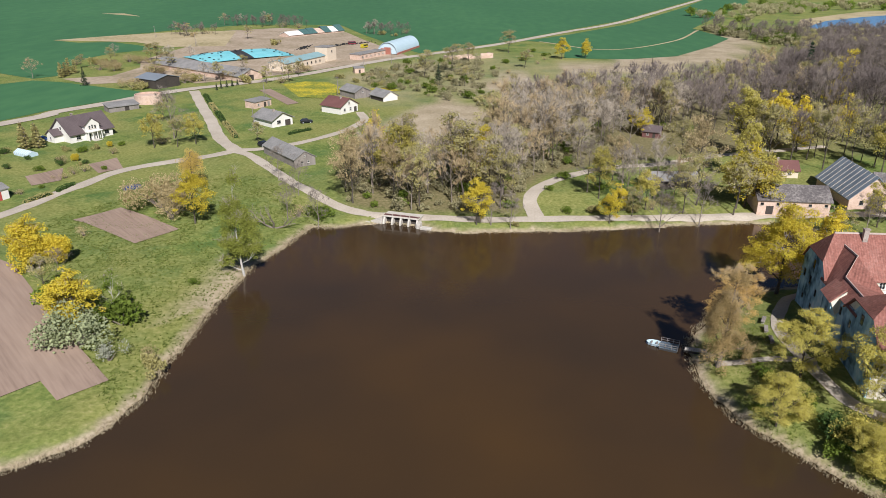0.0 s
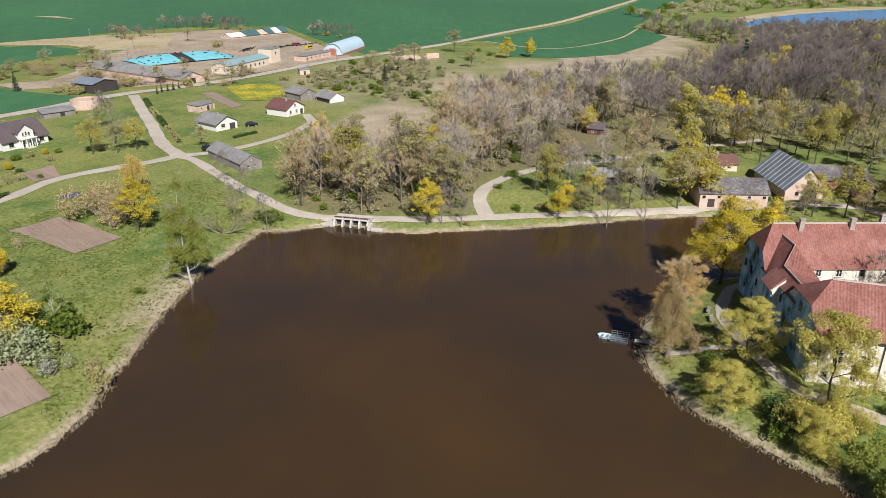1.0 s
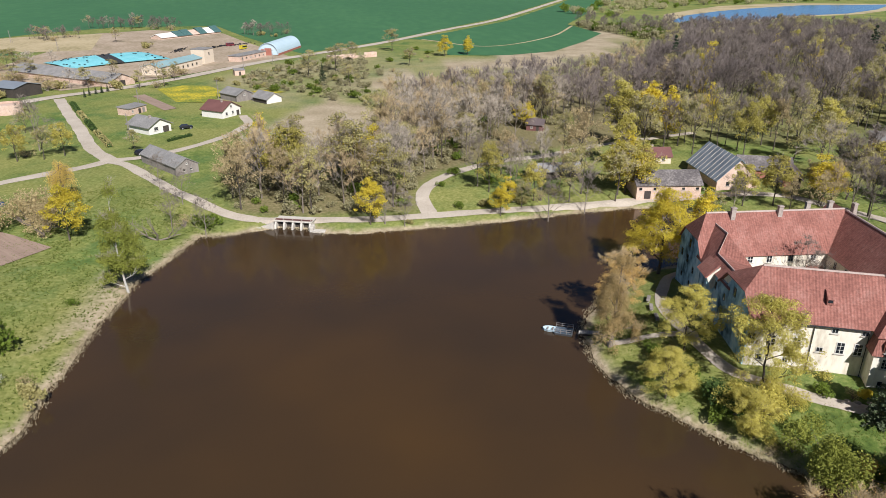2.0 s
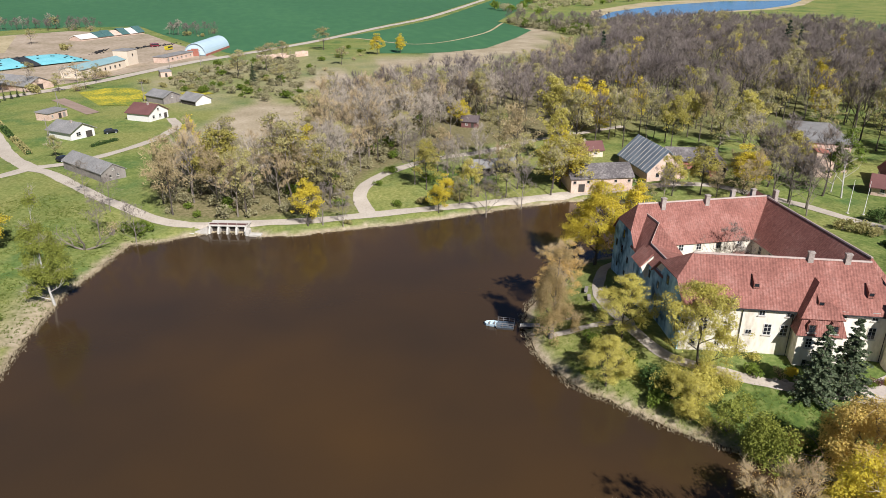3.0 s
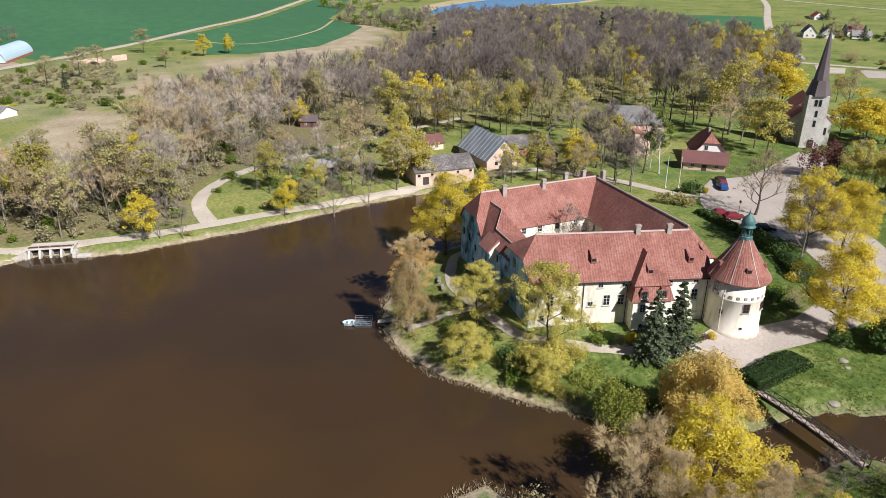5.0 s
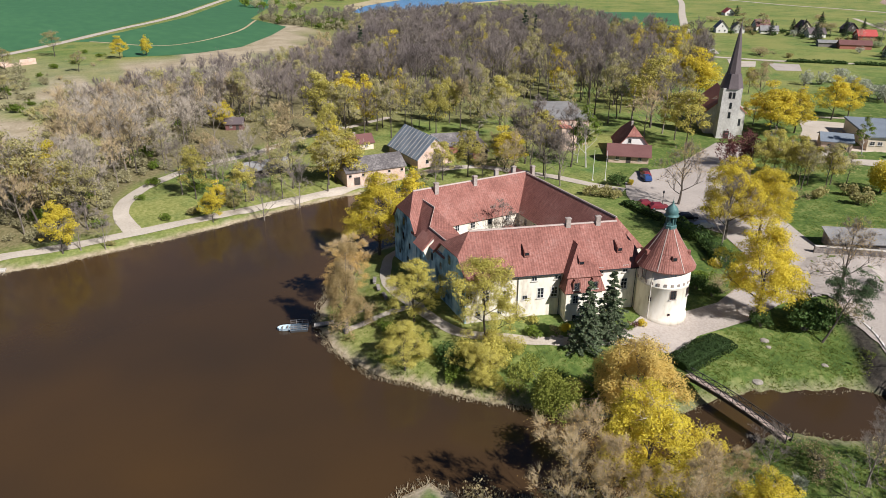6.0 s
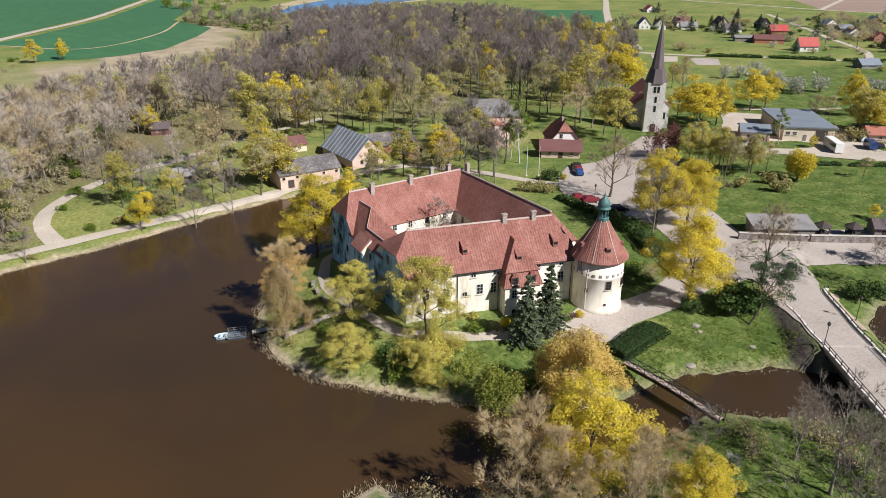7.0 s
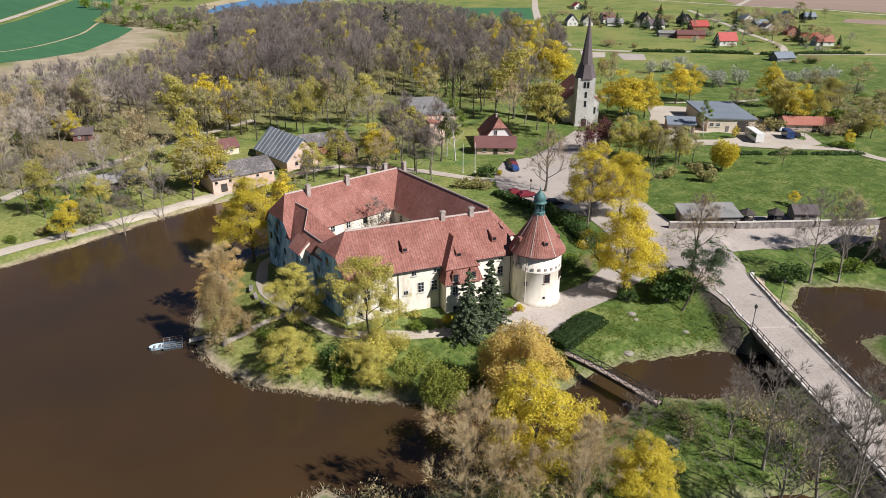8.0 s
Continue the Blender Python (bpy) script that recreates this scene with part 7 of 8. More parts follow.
# ---- hedges, bushes and garden plants ----
def hedge(name, label, a, b, width, height, leaf, seed, density=30, size=0.2):
    """A clipped hedge: a dense core of leaves with a slightly uneven top."""
    rng = random.Random(seed)
    a, b = Vector(a), Vector(b)
    n = (b - a).length
    t = thing(name, label, "hedge", ((a.x + b.x) / 2, (a.y + b.y) / 2, zat((a.x + b.x) / 2, (a.y + b.y) / 2) - 0.05), math.degrees(math.atan2(b.y - a.y, b.x - a.x)))
    vs, fs = [], []
    for i in range(int(density * n * (width + 2 * height) * 0.5)):
        x, k = rng.uniform(-n / 2, n / 2), rng.random()
        top = height * (1 + 0.12 * math.sin(x * 0.9 + seed) + 0.06 * math.sin(x * 2.7)) * (1 - 0.5 * (2 * abs(x) / n) ** 8)
        side = rng.uniform(-1, 1)
        p = (x, side * width / 2, top * math.sqrt(max(0.0, 1 - 0.55 * side ** 4))) if k < 0.5 else (x, math.copysign(width / 2, side) * rng.uniform(0.85, 1.05), rng.uniform(0.05, top * 0.8))
        blade(vs, fs, Vector(p), size, rng, 0.3)
    raw("leafage", vs, fs, M[leaf], t)
    part("core", boxed(-n / 2 + 0.3, n / 2 - 0.3, -width * 0.33, width * 0.33, -0.2, height * 0.7, None, 0.15), M["hedge"], t)
    return t


hedge("hedge", "broad clipped dark green hedge by the forecourt", (74.9, 52.4), (86.4, 53.2), 4.2, 1.7, "hedge", 1, 90, 0.12)
hedge("hedge", "dark clipped hedge below the steps", (69.5, 49.8), (72.6, 51.0), 2.6, 1.8, "hedge", 2, 70, 0.14)
hedge("hedge", "dark hedge along the car park", (118.8, 104), (117.2, 92), 2.0, 1.6, "hedgerow", 3)
# This hedge is added in place of a dark shadowy area behind the tower.
hedge("hedge", "tall dark hedge filling in for shade behind the tower", (116.6, 90), (114.8, 79), 3.4, 2.6, "hedgerow", 4)
hedge("hedge", "tall dark hedge beside the lawn", (114.6, 78), (108, 68.5), 3.4, 2.4, "hedgerow", 5)
for i, (a, b) in enumerate((((-98.9, 294.6), (-91.5, 277)), ((-91, 276), (-84, 260.4)), ((-83.6, 259.5), (-76.5, 243.5)), ((-76, 242.5), (-66, 221)))):
    hedge("hedge", "long brown-green hedge beside the lane", a, b, 1.8, 1.3, "olive" if i % 2 else "hedgerow", 10 + i, 16, 0.26)
hedge("hedge", "low clipped garden hedge by the road", (-98.5, 156.5), (-95.4, 163.5), 1.2, 1.0, "olive", 20, 26)
hedge("hedge", "low clipped garden hedge by the road", (-95.0, 164.6), (-93.6, 171.5), 1.2, 1.0, "hedgerow", 21, 26)
hedge("hedge", "low dark hedge beside the cottage drive", (-50.5, 226), (-44, 233), 1.2, 1.0, "hedgerow", 22, 20)
for x, y, k, s in [(-107, 203, "greenbush", 0.8), (-104.6, 207, "bush", 0.7), (-101.5, 209.5, "yellowbush", 0.28), (-98.6, 211, "greenbush", 0.6), (-86.7, 213.4, "twigbush", 1), (-106.8, 190.7, "twigbush", 0.9), (-104, 193, "yellowbush", 0.35), (-98.3, 180.5, "twigbush", 0.8), (-96.8, 183, "twigbush", 0.8), (-92, 185, "greenbush", 0.5),
                   (-74.5, 135.6, "twigbush", 0.8), (-44.9, 115, "greenbush", 0.5), (-42.3, 87.2, "bush", 1.1), (-43, 90, "twigbush", 0.8), (-48.7, 88.4, "blossom", 0.75), (-51, 99, "greenbush", 2.0), (-66.5, 106, "greenbush", 1.5), (-60.5, 99.5, "yellowbush", 0.9), (-57, 94, "yellowbush", 0.8), (-54.0, 92.2, "blossomgrey", 1.65),
                   (-76.5, 119.5, "yellowbush", 1.1), (-73, 122, "yellowbush", 0.9), (-28, 150, "greenbush", 1.2), (-26.5, 152, "greenbush", 1.0), (-33, 151, "twigbush", 1.0), (-60, 146, "twigbush", 1.6), (-66, 158, "twigbush", 1.5), (-63, 162, "twigbush", 1.4),
                   (26.8, 166.9, "greenbush", 0.6), (29, 153.3, "greenbush", 0.7), (39.4, 168, "greenbush", 0.9), (34.5, 153.6, "bush", 0.8), (41.3, 156, "twigbush", 1), (44, 153.5, "bush", 0.9), (32.1, 177, "greenbush", 0.9), (16.1, 146, "bush", 0.5), (53.8, 158.7, "twigbush", 0.9), (49.1, 155.4, "twigbush", 0.9)]:
    plant(k, x, y, s)
# Undergrowth on the castle bank.
rng = random.Random(31)
for x, y, k, s in [(41.5, 77, "greenbush", 0.45), (45.5, 79.5, "sprigbush", 1.0), (47.3, 77, "greenbush", 0.8), (44.8, 83.2, "greenbush", 0.8), (46.4, 74.5, "sprigbush", 0.8), (48.3, 71.6, "hedgebush", 1.1), (49.3, 68.4, "hedgebush", 1.0), (50.6, 69.8, "sprigbush", 1.0), (47, 68.5, "greenbush", 1.0), (51.5, 66.5, "sprigbush", 1.3), (49.8, 64.2, "sprigbush", 0.9), (53.5, 67, "sprigbush", 0.8), (52.8, 61, "twigbush", 0.7), (50, 61.5, "twigbush", 0.6), (55.2, 69.2, "sprigbush", 0.9), (57.3, 67.6, "sprigbush", 0.8),
                   (62.0, 68.8, "greenbush", 0.7), (66.2, 66.6, "yellowbush", 0.25), (65, 67.2, "twigbush", 0.5), (61, 53, "greenbush", 1.0), (65.5, 52.5, "greenbush", 0.9), (58.8, 53.8, "greenbush", 1.1),
                   (99.7, 68.2, "greenbush", 0.9), (96.3, 66.3, "hedgebush", 1.0), (96.1, 63.1, "hedgebush", 0.8), (98.6, 62.8, "twigbush", 0.8), (101, 65, "twigbush", 0.9), (94.5, 52.8, "hedgebush", 0.9), (99.5, 48.5, "hedgebush", 1.9), (101.5, 49.5, "hedgebush", 1.6), (103, 47, "hedgebush", 1.4), (105, 48.5, "twigbush", 1.2), (107, 46.8, "twigbush", 1.3),
                   (76.3, 62.6, "purplebush", 0.5), (77.8, 62, "yellowbush", 0.2), (75.2, 62.3, "greenbush", 0.4), (127.8, 114.5, "hedgebush", 1.2), (130.5, 113, "yellowbush", 0.25), (121, 108, "bush", 0.9), (118.8, 110, "bush", 1.2), (117, 113, "bush", 1.0),
                   (122, 38.5, "hedgebush", 1.1), (124.5, 37.5, "hedgebush", 1.3), (133, 33.5, "greenbush", 1.0), (137, 31, "greenbush", 1.1), (176.8, 76, "yellowbush", 1.2), (159.8, 82, "bush", 1.2), (163.7, 74.5, "bush", 1.3), (168, 78, "bush", 1.3), (155, 84, "twigbush", 1.3), (151, 87, "twigbush", 1.2),
                   (70, 28.5, "twigbush", 0.9), (73, 30.5, "twigbush", 1.0), (79, 24.5, "twigbush", 1.3), (81.5, 22.5, "twigbush", 1.3), (77, 20, "twigbush", 1.4), (74, 15.5, "twigbush", 1.4), (66, 29, "blossom", 0.5), (36, 45, "twigbush", 1.2), (40, 40.5, "twigbush", 1.2), (52, 34, "bush", 1.2), (57, 34.5, "twigbush", 1.2), (46, 36, "bush", 1.2)]:
    plant(k, x, y, s, rng)
for x, y, h in ((42, 35, 12), (51, 31, 11), (57, 30.5, 8), (71, 20, 13), (75, 12, 14), (73, 25, 9), (75.0, 93.5, 10.5), (78.5, 95.5, 8)):
    plant("tanbig" if x < 60 else "bareb", x, y, h / 13.2, rng)
# Bushes and small trees of farm, valley and village.
FARM = [(-186, 384.3), (-181.7, 395.3), (-172.4, 395.5), (-165, 390), (-131.2, 309), (-137, 314), (-118, 326), (-115.3, 332), (-110.1, 330.3), (-103.6, 332), (-99, 336), (-93.1, 334), (-84, 351), (-74.6, 357), (-70, 364), (-80.8, 326), (-74, 328), (-71.2, 330), (-184, 619), (-169.5, 620), (-154.4, 636), (-145, 612), (-133, 605), (-117.2, 596), (-194.5, 540), (-187, 534), (-180.2, 528), (-176.3, 549), (-136.7, 511), (-109.6, 477), (-57.6, 552), (-51, 548), (-44.2, 544), (-35, 534), (-27.8, 553)]
for i in range(26):
    FARM.append((rng.uniform(-150, -60), rng.uniform(318, 372)) if i % 2 else (rng.uniform(-200, -130), rng.uniform(330, 420)))
GARDEN = [(rng.uniform(-134, -96), rng.uniform(160, 208)) for _ in range(30)]
for x, y in GARDEN:
    if run_to((-99, 147), (-91, 171), x, y) > 5 and run_to((-91, 171), (-84, 187), x, y) > 5:
        plant(rng.choice(("twigbush", "bush", "greenbush", "hedgebush")), x, y, rng.uniform(0.35, 0.8), rng)
for x, y in FARM:
    k = rng.choice(("twigbush", "bush", "olive", "twigbig", "bare"))
    plant(k, x, y, rng.uniform(0.45, 0.7) if k in ("olive", "bare") else rng.uniform(0.6, 0.9) if k == "twigbig" else rng.uniform(1.0, 1.7), rng, sx=1.3)
VALLEY = [(-24.5, 366.8), (-13.3, 376.9), (4.3, 357.9), (13.8, 387.9), (-6.2, 316.6), (-22.8, 339.8), (-41.9, 366.5), (-49.7, 341), (24.6, 324.5), (32.6, 358.3), (15.8, 302.8), (43.2, 377.9), (-30, 350), (-36, 345), (-16, 330), (-9, 345), (3, 335), (10, 320), (-40, 330), (-28, 322), (35, 395), (45, 405), (52, 392), (58, 408), (48, 420), (60, 425), (40, 440), (55, 445)]
for x, y in VALLEY:
    plant(rng.choice(("greenbush", "bush", "twigbush", "olive")), x, y, rng.uniform(0.6, 1.0), rng, sx=1.4)
for x, y in [(299.7, 169.7), (307.3, 166.8), (316.6, 164.6), (304.9, 154), (297.6, 140.9), (289.3, 130.5), (301.6, 127.6), (294, 135), (317.3, 112.6), (329.6, 110.1), (330.6, 103.5), (337.6, 102.4), (322, 118), (310, 150), (325, 106)]:
    plant("blossom", x, y, rng.uniform(1.3, 1.9), rng, group="orchard trees")
GARDENS = [(457, 241), (423, 211), (440, 194), (410, 172), (444, 172), (426, 140), (450, 133), (459, 124), (490, 234), (482, 217), (378, 235), (363, 232), (373, 222), (607, 271), (602, 276), (470, 280), (462, 290), (455, 300), (480, 295), (510, 300), (520, 285), (500, 262), (485, 255), (470, 250), (515, 240), (530, 225), (500, 222), (510, 205), (495, 200), (475, 190), (460, 180), (490, 180), (470, 165), (455, 160), (440, 152), (432, 165)]
for x, y in GARDENS:
    plant(rng.choice(("hedgebush", "bush", "twigbush", "spruce", "blossom")), x, y, rng.uniform(0.7, 1.3) if rng.random() < 0.9 else 0.5, rng, sx=1.2)
for i, (a, b) in enumerate((((357, 214), (376, 192)), ((378, 190), (396, 163)), ((398, 160), (410, 145)), ((413, 147), (440, 121)))):
    hedge("hedge", "dark hedge along the village street", a, b, 2.5, 1.6, "hedgerow", 40 + i, 6, 0.5)
for x, y in [(274.9, 76.6), (269.5, 69.5), (294, 71), (246.6, 69), (252, 74), (299, 80), (281, 82), (288, 66), (262, 62), (276, 60), (221, 86), (231, 86), (236, 70), (244, 64)]:
    plant(rng.choice(("bush", "greenbush", "twigbush")), x, y, rng.uniform(1.2, 2.0), rng, sx=1.3)
for x, y in [(-182.2, 341), (-182.6, 346), (-183.3, 351), (-182.3, 355), (-126.7, 208), (-125, 206.5), (-122.1, 208), (-123.5, 209.5)]:
    plant("thuja", x, y, rng.uniform(1.3, 1.7), rng, sx=1.2)
for x, y in [(-98.2, 308.1), (-97.5, 312.3), (-95.8, 315.3), (-94.2, 318.2), (-92.7, 321.3)]:
    plant("spruce", x, y, 0.28, rng, group="row of young spruces")

for a, b in (((191.6, 80.8), (198.5, 74.5)), ((200, 73), (208, 65.7)), ((209, 64.8), (220, 54.4))):
    hedge("hedge", "low dark hedge along the churchyard meadow", a, b, 1.8, 1.0, "hedgerow", 60, 12, 0.3)
for x, y in [(293.7, 79.2), (259.2, 61.6), (269.4, 75.5), (243.5, 62.6), (222.8, 60.4), (285.1, 69.0), (300, 90), (305, 84), (290, 88), (275, 90), (310, 95), (318, 88), (298, 74)]:
    plant(rng.choice(("bush", "blossomgrey", "greenbush", "olive")), x, y, rng.uniform(0.7, 1.0), rng, sx=1.5)
for x, y in [(514, 380), (480, 321), (466, 295), (557, 292), (457, 221), (621, 279), (490, 205), (457, 178), (505, 190), (533, 292), (502, 301), (369, 238), (521, 243), (493, 251), (461, 150), (610, 343), (641, 261), (596, 212), (540, 262), (560, 245), (472, 232), (448, 250), (465, 262), (520, 270), (545, 305), (580, 280), (530, 200), (480, 165), (600, 240), (570, 225)]:
    plant(rng.choice(("hedgebush", "olive", "spruce", "twigbig", "hedgebush", "blossomgrey", "ochre")), x, y, rng.uniform(0.6, 0.95), rng, sx=1.6, group="village garden trees")

for x, y, hgt, wl, rf in VILLAGE:
    for _ in range(5):
        a, r = rng.uniform(0, 6.28), rng.uniform(8, 17)
        plant(rng.choice(("hedgebush", "olive", "spruce", "bush", "hedgebush", "bare", "twigbig")), x + r * math.cos(a), y + r * math.sin(a), rng.uniform(0.45, 0.9), rng, sx=1.4, group="village garden trees")

# Reeds along the water's edge.
rng = random.Random(77)
vs, fs = [], []
edge = np.vstack([WATERS[0], WATERS[0][:1]])
for (ax, ay), (bx, by) in zip(edge, edge[1:]):
    if min(ay, by) < 25 and max(ax, bx) < 40:
        continue
    n = int(math.hypot(bx - ax, by - ay) * (4 if ax > 62 else 16 if ay < 120 or ax < -20 else 8))
    for _ in range(n):
        t, o = rng.random(), rng.gauss(0, 0.35)
        dx, dy = bx - ax, by - ay
        l = math.hypot(dx, dy)
        x, y = ax + dx * t - dy / l * o, ay + dy * t + dx / l * o
        z = max(-0.1, zat(x, y)) if rng.random() < 0.02 else 0.05
        p = Vector((x, y, z))
        for _ in range(2):
            q = p + Vector((rng.gauss(0, 0.25), rng.gauss(0, 0.25), 0))
            sliver(vs, fs, q, q + Vector((rng.gauss(0, 0.2), rng.gauss(0, 0.2), rng.uniform(0.2, 0.6) * (0.6 if ax > 62 else 1))), 0.05, rng)
reeds = raw("reeds", vs, fs, M["reed"])
tagged(reeds, "fringe of dry pale reeds at the water", "reeds", kind="stuff")

# Rough grass on the banks.
def tufts(label, poly, n, size, seed):
    rng = random.Random(seed)
    poly = np.array(poly)
    lo, hi = poly.min(0), poly.max(0)
    xs = np.array([(rng.uniform(lo[0], hi[0]), rng.uniform(lo[1], hi[1])) for _ in range(n)])
    ok = (signed(poly, xs[:, 0], xs[:, 1]) < 0) & (shore(xs[:, 0], xs[:, 1]) > 0.6)
    ok &= np.array([noise.noise(Vector((x * 0.25, y * 0.25, seed))) + 0.5 * noise.noise(Vector((x, y, seed))) > rng.uniform(-0.5, 0.4) for x, y in xs])
    xs = xs[ok]
    zs = ground(xs[:, 0], xs[:, 1])
    vs, fs = [], []
    for (x, y), z in zip(xs, zs):
        for _ in range(3):
            p = Vector((x + rng.gauss(0, 0.1), y + rng.gauss(0, 0.1), z - 0.02))
            sliver(vs, fs, p, p + Vector((rng.gauss(0, 0.6), rng.gauss(0, 0.6), rng.uniform(0.5, 1.0))) * size, size * 0.28, rng)
    return tagged(raw("grass", vs, fs, M["grass"]), label, "grass", kind="stuff")


tufts("rough green grass on the castle bank", [(72, 58), (78, 52), (90, 55), (104, 48), (100, 38), (90, 34), (72, 44), (64, 50)], 14000, 0.24, 1)
tufts("rough green grass on the near shore", [(46, 20), (56, 36), (70, 38), (88, 32), (92, 22), (78, 8), (60, 4)], 14000, 0.24, 2)
tufts("rough green grass below the castle wall", [(38, 96), (41, 72), (48, 58), (60, 50), (66, 56), (66, 64), (52, 74), (50, 98)], 12000, 0.24, 3)
tufts("tufted meadow grass beside the pond", [(-90, 140), (-60, 100), (-44, 76), (-28, 100), (-22, 146), (-50, 180), (-70, 172)], 30000, 0.32, 4)
tufts("tufted lawn grass behind the stone wall", [(122, 84), (135, 62), (150, 56), (176, 36), (215, 50), (190, 80), (160, 84), (140, 92)], 13000, 0.26, 5)

# ---- at the water ----
# The jetty with its rounded end and gangway.
jt = thing("jetty", "blue-grey floating jetty with railing beside the willow", "jetty", (35.2, 94.6, 0), -25)
jt.scale = (0.68, 0.75, 0.8)
for i in range(14):
    part("plank", boxed(-2.1 + i * 0.3, -1.82 + i * 0.3, -1.45, 1.45, 0.42, 0.5, None, 0.012), M["bluedeck"], jt)
for y in (-1.2, 0, 1.2):
    part("float", boxed(-2.0, 2.0, y - 0.25, y + 0.25, -0.35, 0.41, None, 0.06), M["metal"], jt)
for x in (-2.0, -0.7, 0.7, 2.0):
    for y in (-1.38, 1.38):
        part("post", boxed(x - 0.05, x + 0.05, y - 0.05, y + 0.05, 0.3, 1.4), M["wood"], jt)
for y in (-1.38, 1.38):
    for z in (0.9, 1.36):
        part("rail", boxed(-2.05, 2.05, y - 0.03, y + 0.03, z - 0.03, z + 0.03), M["wood"], jt)
gw = thing("gangway", "narrow pale plank gangway to the jetty", "gangway", (39.3, 92.7, 0), -25)
for i in range(14):
    part("plank", boxed(-2.2 + i * 0.34, -1.9 + i * 0.34, -0.55, 0.55, 0.5 + 0.03 * i, 0.57 + 0.03 * i), M["concrete"], gw)
for y in (-0.5, 0.5):
    part("beam", boxed(-2.3, 2.6, y - 0.06, y + 0.06, 0.2, 0.49), M["darkwood"], gw)
bt = thing("rowing_boat", "small pale blue rowing boat moored at the jetty", "boat", (33.1, 95.7, 0), -25)
hull = [[(x, y * w, z) for y, z in ((-1, 0.5), (-0.8, 0.05), (0, -0.12), (0.8, 0.05), (1, 0.5))] for x, w in ((-1.1, 0.12), (-0.8, 0.5), (-0.2, 0.72), (0.5, 0.75), (1.0, 0.62))]
bm = solid(hull, closed=False)
bmesh.ops.solidify(bm, geom=list(bm.faces), thickness=0.05)
part("hull", bm, M["bluetin"], bt)
for x in (-0.3, 0.5):
    part("thwart", boxed(x - 0.12, x + 0.12, -0.66, 0.66, 0.3, 0.35), M["wood"], bt)
# The sluice.
wr = thing("sluice", "pale concrete sluice weir beneath the shore road", "weir", (-9.2, 149.2, 0), -18)
wr.scale = (0.94, 1, 0.76)
part("deck", boxed(-4.6, 4.6, -0.7, 2.6, 2.05, 2.35, None, 0.04), M["concrete"], wr)
part("roof_boards", boxed(-4.5, 4.4, -0.2, 0.7, 2.36, 2.5, None, 0.03), M["brownroof"], wr, "brown boarded cover")
for x in (-4.2, -2.1, 0, 2.1, 4.2):
    part("pier", solid([[(x + dx, y, z) for dx, y in ((-0.22, -y0), (0.22, -y0), (0.22, 2.2), (-0.22, 2.2))] for z, y0 in ((-1.2, 1.6), (1.0, 1.1), (2.04, 0.6))]), M["concrete"], wr)
for x in (-3.15, -1.05, 1.05, 3.15):
    part("gate", boxed(x - 0.8, x + 0.8, 0.2, 0.35, -1.2, 1.2), M["darkwood"], wr)
part("wing_wall", solid([[(x, y, z) for x, z in ((-4.4, -1), (-4.4, 2.2), (-7.4, 0.7), (-7.4, -1))] for y in (-1.7, -1.2)]), M["concrete"], wr)
part("wing_wall", boxed(-11.5, -7.4, -2.2, -1.2, -1, 0.5, None, 0.06), M["concrete"], wr)
part("wing_wall", boxed(4.45, 5.3, -2.0, -0.2, -1, 1.6, None, 0.06), M["concrete"], wr)
part("wing_wall", boxed(5.4, 8.2, -2.2, -1.1, -1, 0.7, None, 0.06), M["concrete"], wr)
for x in (-4.4, -2.2, 0, 2.2, 4.4):
    part("rail_post", boxed(x - 0.05, x + 0.05, -0.6, -0.5, 2.3, 3.2), M["concrete"], wr)
part("rail", boxed(-4.5, 4.5, -0.6, -0.5, 3.1, 3.2), M["concrete"], wr)
# The footbridge.
fb = thing("footbridge", "narrow footbridge with dark lattice railings over the moat", "bridge", (72.9, 41.9, 0), 85)
for i in range(44):
    x = -7.9 + i * 0.36
    z = 2.15 + 0.35 * (1 - (x / 8) ** 2)
    part("plank", boxed(x, x + 0.33, -0.52, 0.52, z, z + 0.08), M["deckplank"], fb)
for s in (-1, 1):
    for i in range(8):
        x0, x1 = -8 + 2 * i, -6 + 2 * i
        z0, z1 = (2.1 + 0.35 * (1 - (x / 8) ** 2) for x in (x0, x1))
        part("beam", solid([[(x, s * 0.5 + y, z + h) for y, h in ((-0.08, -0.4), (0.08, -0.4), (0.08, 0.0), (-0.08, 0.0))] for x, z in ((x0, z0), (x1, z1))]), M["darkwood"], fb)
        part("rail", solid([[(x, s * 0.56 + y, z + h) for y, h in ((-0.04, 0.88), (0.04, 0.88), (0.04, 0.96), (-0.04, 0.96))] for x, z in ((x0, z0), (x1, z1))]), M["metal"], fb)
        for a, b in (((x0, z0 + 0.1), (x1, z1 + 0.9)), ((x0, z0 + 0.9), (x1, z1 + 0.1))):
            part("lattice_bar", solid([[(x, s * 0.56 + y, z + h) for y, h in ((-0.03, -0.03), (0.03, -0.03), (0.03, 0.03), (-0.03, 0.03))] for x, z in (a, b)]), M["metal"], fb)
        part("post", boxed(x0 - 0.04, x0 + 0.04, s * 0.56 - 0.04, s * 0.56 + 0.04, z0, z0 + 0.95), M["metal"], fb)
